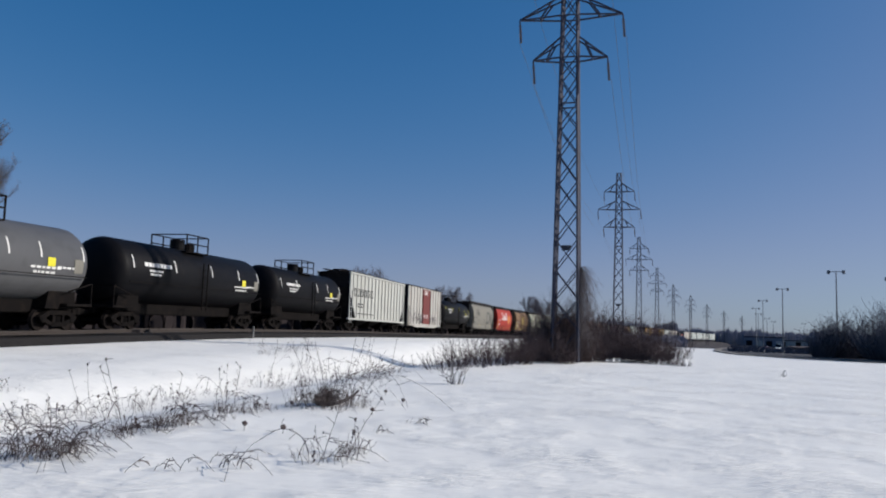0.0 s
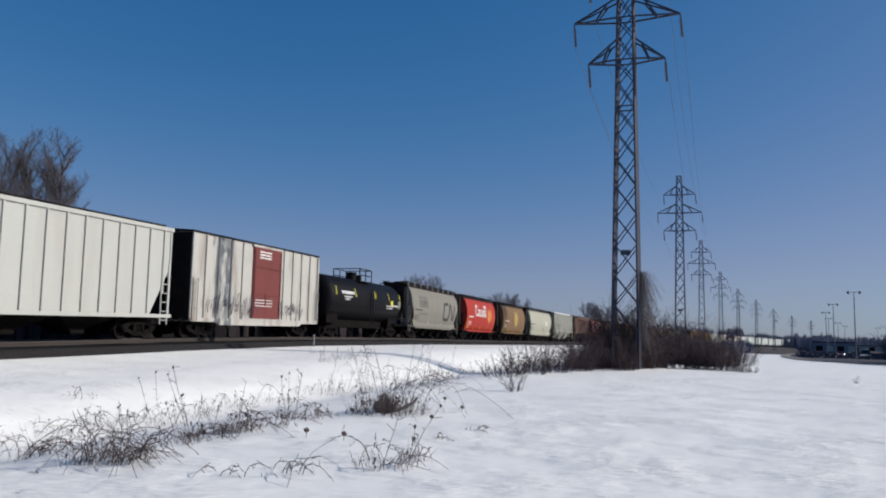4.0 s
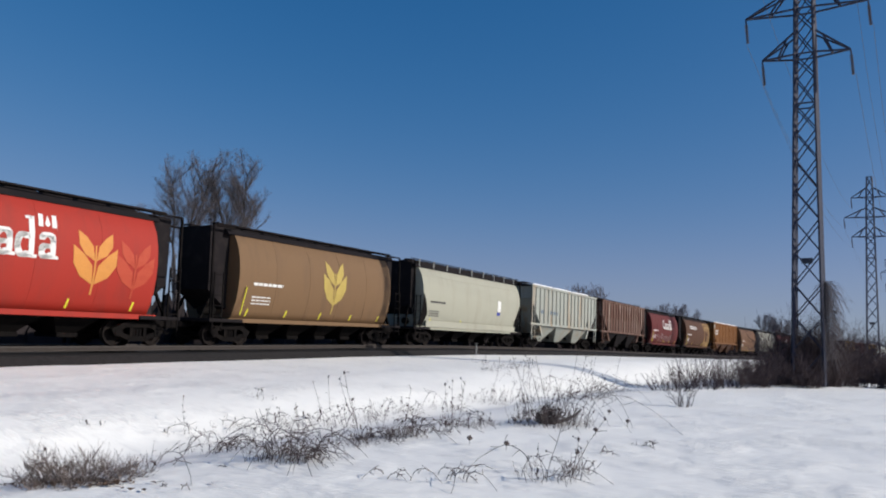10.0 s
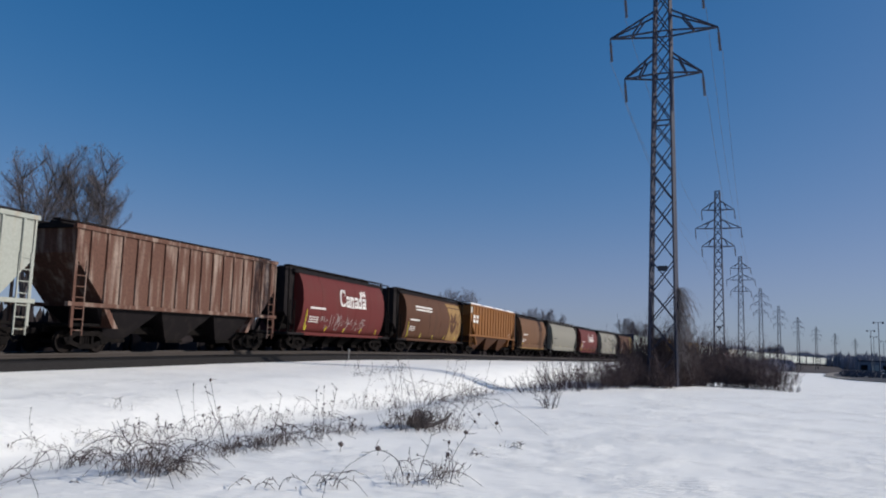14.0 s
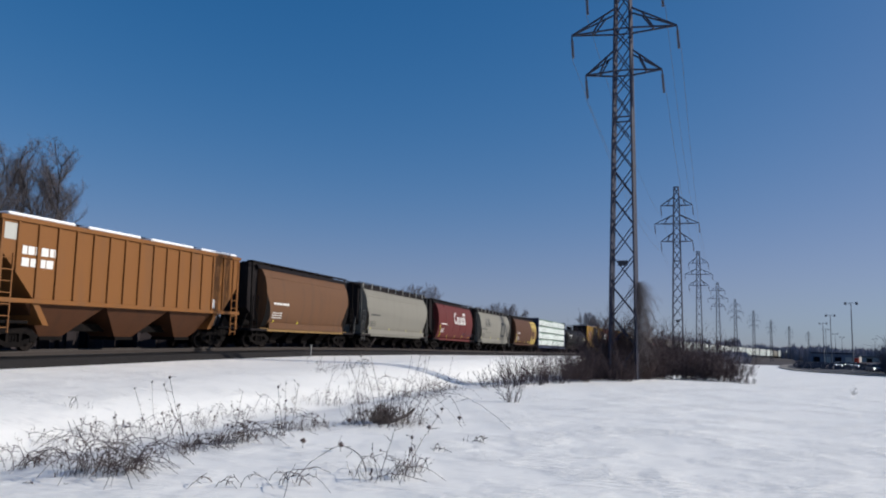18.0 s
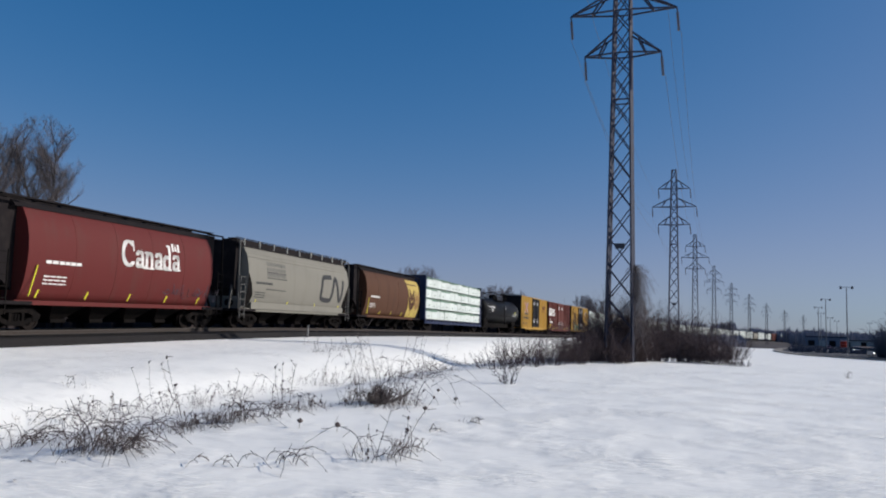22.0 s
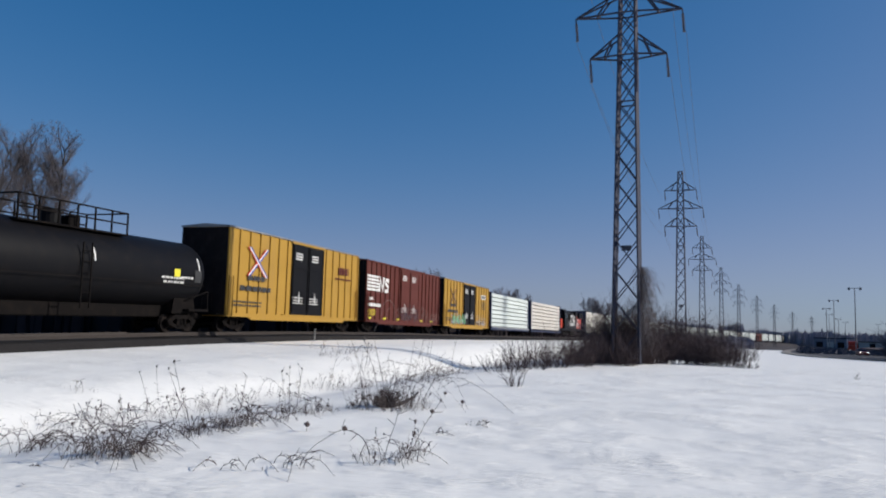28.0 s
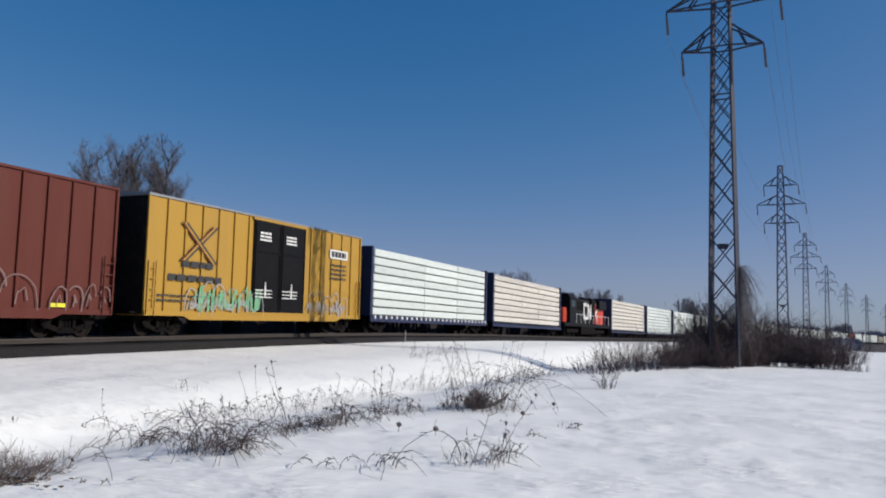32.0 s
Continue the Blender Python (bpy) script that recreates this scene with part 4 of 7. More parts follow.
            bmesh.ops.recalc_face_normals(bm, faces=bm.faces)
            part("hopper_bay", bm, baymat or mat, car)
            part("outlet_gate", box(xc - 0.6, xc + 0.6, -0.7, 0.7, 0.42, 0.57, 0.02), UNDER, car)
    else:
        hopper_bays(car, L, 3, 1.05, baymat or mat)
    if far:
        return car
    if style == "white":
        for i in range(6):
            x = -Lb + 0.95 + i * 0.9
            ring = [(x + px, 3.2 + pz) for px, pz in ((0, 0.09), (0.1, 0), (0.45, 0), (0.55, 0.09), (0.55, 0.5), (0.45, 0.6), (0.1, 0.6), (0, 0.5), (0, 0.09))]
            flat_polys(car, "emblem_stroke", band(ring, 0.10), DARKMARK, SIDE - 0.08)
        mark_bars(car, "stencil", -Lb + 2.15, 2.1, 1.5, 0.5, 2, DARKMARK, SIDE - 0.01, 0.5, seed, 4)
        mark_bars(car, "small_stencil", -Lb + 2.1, 1.5, 4.5, 0.2, 1, DARKMARK, SIDE - 0.01, 0.5, seed + 1, 14)
    elif style == "light":
        mark_bars(car, "stencil", -Lb + 1.75, 2.75, 0.8, 0.36, 1, STENCILBLUE, SIDE - 0.01, 0.2, seed, 2)
        mark_bars(car, "stencil", -Lb + 3.9, 2.75, 1.7, 0.34, 1, STENCILBLUE, SIDE - 0.01, 0.2, seed, 6)
        part("stencil_panel", box(Lb - 2.6, Lb - 2.25, SIDE - 0.012, SIDE + 0.001, bottom + 0.15, bottom + 0.55), DARKMARK, car)
    elif style == "orange":
        for k in range(2):
            mark_bars(car, "stencil", -Lb + 1.0 + k * 0.9, 3.1, 0.7, 0.9, 2, WHITEP, SIDE - 0.01, 0.3, seed + k, 2)
        part("pale_patch", box(-Lb + 0.15, -Lb + 0.7, SIDE - 0.008, SIDE + 0.001, 4.1, 4.7), WHITECAR, car)
        part("stencil_panel", box(Lb - 2.5, Lb - 2.15, SIDE - 0.012, SIDE + 0.001, bottom + 0.15, bottom + 0.6), WHITEP, car)
        for k in range(4):
            part("roof_snow", box(-Lb + 0.3 + k * 4.0, -Lb + 3.6 + k * 4.0, SIDE + 0.02, -0.4, top + 0.08, top + 0.22, 0.05), ROOFSNOW, car, "thin strip of melting snow")
    if style == "light":
        for k in range(3):
            part("roof_snow", box(-Lb + 0.3 + k * 4.4, -Lb + 4.4 + k * 4.4, SIDE + 0.02, -0.5, top + 0.08, top + 0.2, 0.05), ROOFSNOW, car, "thin strip of melting snow")
    return car


def tank_car(L, mat, label, rails=1, seed=0, dome=True, far=False, marks=WHITEP, long_rail=False):
    car = thing("tank_car", label, "tank car", "cars of the train")
    running_gear(car, L, far)
    R, zc = 1.66, 2.90
    Lt = L / 2 - 0.95
    bm = bmesh.new()
    n = 40
    stations = [(-Lt, 0.05), (-Lt + 0.06, 0.45), (-Lt + 0.2, 0.78), (-Lt + 0.42, 0.95), (-Lt + 0.65, 1.0), (Lt - 0.65, 1.0), (Lt - 0.42, 0.95), (Lt - 0.2, 0.78), (Lt - 0.06, 0.45), (Lt, 0.05)]
    rings = [[bm.verts.new((x, R * f * math.sin(2 * math.pi * k / n), zc + R * f * math.cos(2 * math.pi * k / n))) for k in range(n)] for x, f in stations]
    for a, b in zip(rings, rings[1:]):
        for k in range(n):
            bm.faces.new((a[k], a[(k + 1) % n], b[(k + 1) % n], b[k]))
    bm.faces.new(rings[0])
    bm.faces.new(rings[-1][::-1])
    bmesh.ops.recalc_face_normals(bm, faces=bm.faces)
    part("tank", bm, mat, car, smooth=True)
    for sx in (-1, 1):
        part("saddle", plate([(sx * (L / 2 - 3.3), 0.95), (sx * (L / 2 - 1.4), 0.95), (sx * (L / 2 - 1.6), 1.9), (sx * (L / 2 - 3.1), 1.9)], -1.15, 1.15), UNDER, car)
        part("end_platform", box(min(sx * (L / 2 - 2.4), sx * (L / 2 - 0.75)), max(sx * (L / 2 - 2.4), sx * (L / 2 - 0.75)), -1.5, 1.5, 1.06, 1.18, 0.02), UNDER, car)
        part("end_handrail", bars([((sx * (L / 2 - 0.8), SIDE + 0.1, 1.15), (sx * (L / 2 - 0.8), SIDE + 0.1, 2.1)), ((sx * (L / 2 - 0.8), SIDE + 0.1, 2.1), (sx * (L / 2 - 0.8), -SIDE - 0.1, 2.1)), ((sx * (L / 2 - 0.8), -SIDE - 0.1, 2.1), (sx * (L / 2 - 0.8), -SIDE - 0.1, 1.15)), ((sx * (L / 2 - 0.8), SIDE + 0.1, 2.1), (sx * (L / 2 - 2.3), SIDE + 0.1, 1.7))], 0.05), UNDER, car)
    part("manway", tube([(-0.3, 0, zc + R - 0.1), (-0.3, 0, zc + R + 0.55)], 0.42, sides=16), mat, car)
    part("valve_housing", box(0.45, 1.1, -0.3, 0.3, zc + R - 0.1, zc + R + 0.4, 0.05), UNDER, car)
    half = 1.15 if not long_rail else 3.0
    part("top_platform", add_box(box(-half, half, -1.15, -0.55, zc + R - 0.22, zc + R - 0.16), -half, half, 0.55, 1.15, zc + R - 0.22, zc + R - 0.16), UNDER, car)
    seg = []
    zr, zp = zc + R + 0.78, zc + R - 0.2
    xs = np.linspace(-half, half, 3 if not long_rail else 7)
    for sy in (-1, 1):
        for x in xs:
            seg.append(((x, sy * 1.12, zp), (x, sy * 1.12, zr)))
        seg += [((-half, sy * 1.12, zr), (half, sy * 1.12, zr)), ((-half, sy * 1.12, (zr + zp) / 2), (half, sy * 1.12, (zr + zp) / 2))]
    for x in (-half, half):
        seg += [((x, -1.12, zr), (x, 1.12, zr))]
    part("safety_railing", bars(seg, 0.06), UNDER, car)
    ladder("ladder", car, -0.25, 0.25, -1.74, 1.1, zp - 0.6, UNDER)
    part("walk_rail", bars([((-Lt + 0.6, -1.72, 2.35), (Lt - 0.6, -1.72, 2.35))], 0.035), UNDER, car)

    def tank_y(z):
        return -math.sqrt(max(0.01, R * R - (z - zc) ** 2)) - 0.012

    rnd = random.Random(seed)
    if far:
        return car

    def decal(bm, x0, x1, z0, z1, lift=0.0, n=5):
        """A patch that follows the tank's curve."""
        rows = []
        for k in range(n + 1):
            z = z0 + (z1 - z0) * k / n
            rows.append([bm.verts.new((x, tank_y(z) - lift, z)) for x in (x0, x1)])
        for r0, r1 in zip(rows, rows[1:]):
            bm.faces.new((r0[0], r0[1], r1[1], r1[0]))

    # stencilled data, placards and reflective strips on the tank's flank
    bm = bmesh.new()
    for r, (x, z, w) in enumerate([(-Lt + 1.9, 3.2, 2.2), (-Lt + 2.3, 2.95, 1.2), (-Lt + 2.4, 2.77, 0.9), (Lt - 3.9, 2.6, 1.6), (Lt - 3.7, 2.4, 1.3), (Lt - 2.4, 2.65, 1.0)]):
        xx = x
        while xx < x + w:
            ww = rnd.uniform(0.1, 0.28)
            decal(bm, xx, xx + ww, z, z + (0.2 if r == 0 else 0.09), n=2)
            xx += ww + 0.07
    part("stencil", bm, marks, car)
    for x in (-Lt + 0.95, -2.9, 0.9, Lt - 3.4, Lt - 0.8) if seed != 21 else (-Lt + 1.2, 0.5, Lt - 1.0):
        bm = bmesh.new()
        decal(bm, x, x + 0.08, 3.05, 3.7, 0.004)
        part("reflector", bm, REFLECT if seed == 5 else marks, car, "reflective strip")
    bm = bmesh.new()
    decal(bm, Lt - 3.0, Lt - 2.55, 2.7, 3.08, 0.02)
    part("placard", bm, REFLECT, car, "yellow hazard placard")
    bm = bmesh.new()
    decal(bm, Lt - 1.35, Lt - 0.8, 2.5, 3.1, 0.015)
    part("test_panel", bm, DARKMARK if seed == 21 else GREY, car, "pale stencil panel")
    part("bottom_skirt", box(-L / 2 + 3.2, L / 2 - 3.2, -0.55, 0.55, 0.75, 1.55, 0.05), UNDER, car)
    return car


def boxcar(L, mat, label, door, doormat, doors=2, door_x=0.0, height=5.75, style="", seed=0, posts=15, far=False, roof=None):
    car = thing("boxcar", label, "boxcar", "cars of the train")
    running_gear(car, L, far)
    Lb, z0 = L / 2 - 0.8, 0.86
    part("body", box(-Lb, Lb, SIDE + 0.07, -SIDE - 0.07, z0, height - 0.12, 0.015), mat, car)
    part("roof", extrude_profile([(SIDE, height - 0.14), (SIDE, height - 0.05), (0, height + 0.06), (-SIDE, height - 0.05), (-SIDE, height - 0.14)], -Lb - 0.03, Lb + 0.03), roof or mat, car)
    d0, d1 = door_x - door / 2, door_x + door / 2
    xs = [x for x in np.linspace(-Lb + 0.03, Lb - 0.03, posts) if x < d0 - 0.12 or x > d1 + 0.12]
    post = mesh_of(box(-0.06, 0.06, SIDE - 0.012, SIDE + 0.08, z0 + 0.16, height - 0.16, 0.012), mat)
    for x in xs:
        piece("side_post", post, car, "", pose(x, 0, 0))
    part("side_sill", plate([(-Lb, z0 + 0.2), (Lb, z0 + 0.2), (Lb, z0), (Lb - 2.2, z0), (Lb - 2.6, z0 - 0.16), (-Lb + 2.6, z0 - 0.16), (-Lb + 2.2, z0), (-Lb, z0)], SIDE - 0.02, SIDE + 0.1), mat, car)
    part("door_track", add_box(box(d0 - 1.0, d1 + 1.0, SIDE - 0.05, SIDE + 0.08, z0 + 0.14, z0 + 0.24), d0 - 0.1, d1 + 0.1, SIDE - 0.05, SIDE + 0.08, height - 0.28, height - 0.16), mat, car)
    w = door / doors
    for i in range(doors):
        a = d0 + i * w
        dr = part("door", box(a + 0.02, a + w - 0.02, SIDE - 0.03, SIDE + 0.07, z0 + 0.24, height - 0.28, 0.015), doormat, car)
        seg = [((a + 0.12, SIDE - 0.05, z0 + 0.4), (a + 0.12, SIDE - 0.05, height - 0.4)), ((a + w - 0.12, SIDE - 0.05, z0 + 0.4), (a + w - 0.12, SIDE - 0.05, height - 0.4))]
        seg += [((a + 0.05, SIDE - 0.045, z), (a + w - 0.05, SIDE - 0.045, z)) for z in (z0 + 1.6, z0 + 3.2)]
        for bar in seg:
            part("door_bar", bars([bar], 0.05), doormat, dr)
        if not far:
            part("door_handle", box(a + w * 0.42, a + w * 0.46, SIDE - 0.07, SIDE - 0.03, z0 + 1.0, z0 + 1.7, 0.01), WHITEP if doors == 2 else doormat, dr)
            mark_bars(car, "door_stencil", a + w * 0.2, z0 + 3.7, w * 0.42, 0.5, 3, WHITEP, SIDE - 0.034, 0.45, seed + i, 3)
            mark_bars(car, "door_stencil", a + w * 0.1, z0 + 0.9, w * 0.6, 0.5, 3, WHITEP, SIDE - 0.034, 0.7, seed + i + 5, 6)
    for sx in (-1, 1):
        seg = [((sx * (Lb + 0.02), -1.2 + k * 0.6, z0 + 0.3), (sx * (Lb + 0.02), -1.2 + k * 0.6, height - 0.3)) for k in range(5)]
        part("end_ribs", bars(seg + [((sx * (Lb + 0.02), SIDE + 0.1, z), (sx * (Lb + 0.02), -SIDE - 0.1, z)) for z in np.linspace(z0 + 0.5, height - 0.5, 7)], 0.07), ROOFANDSHADE, car)
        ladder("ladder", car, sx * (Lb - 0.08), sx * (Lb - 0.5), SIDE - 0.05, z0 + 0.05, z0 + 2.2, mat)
        part("end_wall", box(min(sx * (Lb - 0.02), sx * (Lb + 0.02)), max(sx * (Lb - 0.02), sx * (Lb + 0.02)), SIDE + 0.09, -SIDE - 0.09, z0 + 0.05, height - 0.16), ROOFANDSHADE, car)
        part("end_platform", box(min(sx * Lb, sx * (Lb + 0.4)), max(sx * Lb, sx * (Lb + 0.4)), -1.2, 1.2, 0.95, 1.02), UNDER, car)
    if far:
        return car
    if style == "ttx":
        x, z = -Lb + 3.0, 4.0
        for k, (dx, m1) in enumerate(((-0.13, LOCORED if seed == 22 else OXIDE), (0.0, WHITEP if seed == 22 else YELLOW), (0.13, NAVYMARK if seed == 22 else DARKMARK))):
            flat_polys(car, "cross_emblem", stroke([(x - 0.95 + dx, z - 0.8), (x + 0.95 + dx, z + 0.8)], 0.10) , m1, SIDE - 0.022 - 0.001 * k)
            flat_polys(car, "cross_emblem", stroke([(x - 0.95 + dx, z + 0.8), (x + 0.95 + dx, z - 0.8)], 0.10), m1, SIDE - 0.026 - 0.001 * k)
        mark_bars(car, "stencil", -Lb + 2.0, 2.9, 2.0, 0.34, 1, DARKMARK, SIDE - 0.02, 0.2, seed, 4)
        mark_bars(car, "stencil", -Lb + 1.2, 2.3, 3.4, 0.34, 1, DARKMARK, SIDE - 0.02, 0.2, seed + 1, 6)
        mark_bars(car, "small_stencil", -Lb + 0.6, 1.4, 3.0, 0.4, 2, DARKMARK, SIDE - 0.02, 0.6, seed + 1, 8)
        if seed == 24:
            part("name_panel", box(Lb - 3.5, Lb - 1.6, SIDE - 0.02, SIDE, 4.25, 4.75), WHITEP, car, "white name panel")
            mark_bars(car, "name_bars", Lb - 3.35, 4.32, 1.6, 0.36, 1, DARKMARK, SIDE - 0.026, 0.1, 3, 4)
            mark_bars(car, "small_stencil", Lb - 3.4, 3.0, 1.7, 1.0, 4, DARKMARK, SIDE - 0.02, 0.6, 5, 4)
            flat_polys(car, "graffiti", bubbles(-Lb + 2.2, 1.0, 5.4, 1.35, 6, 4) + scrawl(-Lb + 2.4, 1.0, 5.0, 0.8, 9, 4, 0.04, 0.1), GRAF1, SIDE - 0.03, "pale spray-painted scrawl")
            flat_polys(car, "graffiti", scrawl(-Lb + 2.8, 1.05, 4.6, 1.2, 11, 9, 0.03, 0.1), GRAF2, SIDE - 0.036, "green spray-painted scrawl")
            flat_polys(car, "graffiti", bubbles(d1 + 0.2, 1.0, 4.2, 1.25, 5, 14) + scrawl(d1 + 0.4, 1.0, 3.8, 0.8, 7, 14, 0.03, 0.08), GRAF1, SIDE - 0.03, "pale spray-painted scrawl")
        else:
            mark_bars(car, "name_bars", Lb - 3.5, 4.05, 1.7, 0.6, 1, OXIDE, SIDE - 0.02, 0.15, 3, 3)
            mark_bars(car, "small_stencil", Lb - 4.0, 3.72, 2.6, 0.12, 1, OXIDE, SIDE - 0.02, 0.1, 4, 8)
    elif style == "striped":
        x = -Lb + 0.12
        flat_polys(car, "stripe_emblem", [[(x, z), (x + 2.25, z), (x + 2.3, z + 0.17), (x, z + 0.17)] for z in (3.32, 3.58, 3.84, 4.1, 4.36)], WHITEP, SIDE - 0.02)
        flat_polys(car, "slanted_emblem", band([(x + 2.45, 3.3), (x + 2.6, 4.4), (x + 3.15, 3.45), (x + 3.35, 4.5)], 0.36), WHITEP, SIDE - 0.02)
        flat_polys(car, "bent_emblem", band([(x + 4.45, 4.28), (x + 3.85, 4.36), (x + 3.68, 4.08), (x + 4.3, 3.78), (x + 4.25, 3.45), (x + 3.6, 3.42)], 0.3), WHITEP, SIDE - 0.02)
        mark_bars(car, "stencil", x + 0.4, 2.55, 0.9, 0.26, 1, WHITEP, SIDE - 0.02, 0.25, seed, 3)
        mark_bars(car, "stencil", x + 0.3, 2.05, 2.6, 0.3, 1, WHITEP, SIDE - 0.02, 0.15, seed + 2, 5)
        mark_bars(car, "small_stencil", x + 0.3, 1.35, 1.5, 0.5, 4, YELLOWP, SIDE - 0.02, 0.5, seed + 3, 3)
        for k in (0.5, 3.6, 6.6, 12.6, 15.4):
            part("reflector", box(-Lb + k, -Lb + k + 0.6, SIDE - 0.02, SIDE, 1.1, 1.24), REFLECT, car, "yellow reflective strip")
        flat_polys(car, "graffiti", bubbles(-Lb + 3.0, 1.1, 3.2, 1.7, 1, 21) + bubbles(-Lb + 6.2, 1.0, 0.9, 1.1, 1, 27), GRAFDULL, SIDE - 0.03, "pale spray-painted outlines")
        flat_polys(car, "graffiti", bubbles(d0 + 0.1, 1.05, door - 0.2, 1.4, 5, 22) + scrawl(d0, 1.05, door, 1.0, 6, 22, 0.02, 0.06), GRAF3, SIDE - 0.06, "dark spray-painted scrawl")
        flat_polys(car, "graffiti", bubbles(d0 + 0.2, 1.05, door - 0.5, 1.0, 3, 24), GRAFDULL, SIDE - 0.068, "pale spray-painted outlines")
        flat_polys(car, "graffiti", bubbles(d1 + 0.3, 1.05, 2.6, 1.3, 2, 23) + bubbles(d1 + 3.4, 1.05, 2.6, 0.9, 4, 29), GRAFDULL, SIDE - 0.03, "pale spray-painted outlines")
    elif style == "old":
        flat_polys(car, "graffiti", scrawl(-Lb + 1.0, 1.0, 5.5, 1.6, 9, 31), GRAF3, SIDE - 0.03, "dark spray-painted scrawl")
        flat_polys(car, "graffiti", scrawl(d1 - 0.2, 1.0, 3.2, 1.3, 6, 32), GRAF3, SIDE - 0.045, "dark spray-painted scrawl")
    return car


def lumber_car(L, label, wrap=None, bulk=None, seed=0, far=False, top=5.4, tiers=8, packs=0):
    car = thing("lumber_car", label, "flat car", "cars of the train")
    running_gear(car, L, far)
    wrap, bulk = wrap or WRAP, bulk or NAVY
    Lb = L / 2 - 0.75
    part("deck", box(-Lb, Lb, SIDE + 0.1, -SIDE - 0.1, 0.98, 1.14, 0.02), UNDER, car)
    part("side_sill", box(-Lb, Lb, SIDE + 0.06, SIDE + 0.16, 0.72, 1.1, 0.02), bulk, car)
    for sx in (-1, 1):
        part("bulkhead", plate([(sx * Lb, 1.0), (sx * (Lb - 0.32), 1.0), (sx * (Lb - 0.2), top + 0.06), (sx * Lb, top + 0.06)], SIDE + 0.12, -SIDE - 0.12), bulk, car)
    part("centre_beam", box(-Lb + 0.3, Lb - 0.3, -0.06, 0.06, 1.1, top - 0.05), bulk, car)
    rnd = random.Random(seed)
    packs = packs or (3 if seed % 3 else 4)
    xs = [-Lb + 0.42]
    span = 2 * Lb - 0.84
    ws = [rnd.choice((0.8, 1.0, 1.2)) for _ in range(packs)]
    tot = sum(ws)
    h = (top - 1.16) / tiers
    for w in ws:
        x0, x1 = xs[-1], xs[-1] + span * w / tot
        xs.append(x1)
        for k in range(tiers):
            e = rnd.uniform(-0.03, 0.03)
            zb = 1.16 + k * h
            if tiers > 4:
                part("lumber_pack", box(x0 + 0.015, x1 - 0.015, SIDE + 0.16 + e, -0.1, zb, zb + h - 0.075, 0.05), wrap, car)
                continue
            # printed wrap below, bare green wrap and dunnage above
            hw = h * rnd.uniform(0.68, 0.84)
            pack = part("lumber_pack", box(x0 + 0.01, x1 - 0.01, SIDE + 0.16 + e, -0.1, zb, zb + hw, 0.04), wrap, car)
            part("wrap_top", box(x0 + 0.02, x1 - 0.02, SIDE + 0.2 + e, -0.1, zb + hw - 0.01, zb + h - rnd.uniform(0.06, 0.12), 0.02), WRAPGREEN, pack, "bare green top of the wrap")
            if rnd.random() < 0.7:
                xm = x0 + (x1 - x0) * rnd.uniform(0.2, 0.5)
                part("print_bar", box(xm, xm + 0.45, SIDE + 0.148 + e, SIDE + 0.162 + e, zb + hw * 0.34, zb + hw * 0.42), WRAPGREEN, pack)
        part("lumber_pack", box(x0 + 0.03, x1 - 0.03, 0.1, -SIDE - 0.16, 1.16, top - 0.05, 0.05), wrap, car)
    n = int(2 * Lb / 0.75)
    winch = mesh_of(box(-0.09, 0.09, SIDE + 0.0, SIDE + 0.12, 0.92, 1.12, 0.02), WHITEP if seed % 2 else UNDER)
    if not far:
        for k in range(n):
            piece("winch", winch, car, "", pose(-Lb + 0.5 + k * (2 * Lb - 1) / (n - 1), 0, 0))
    return car


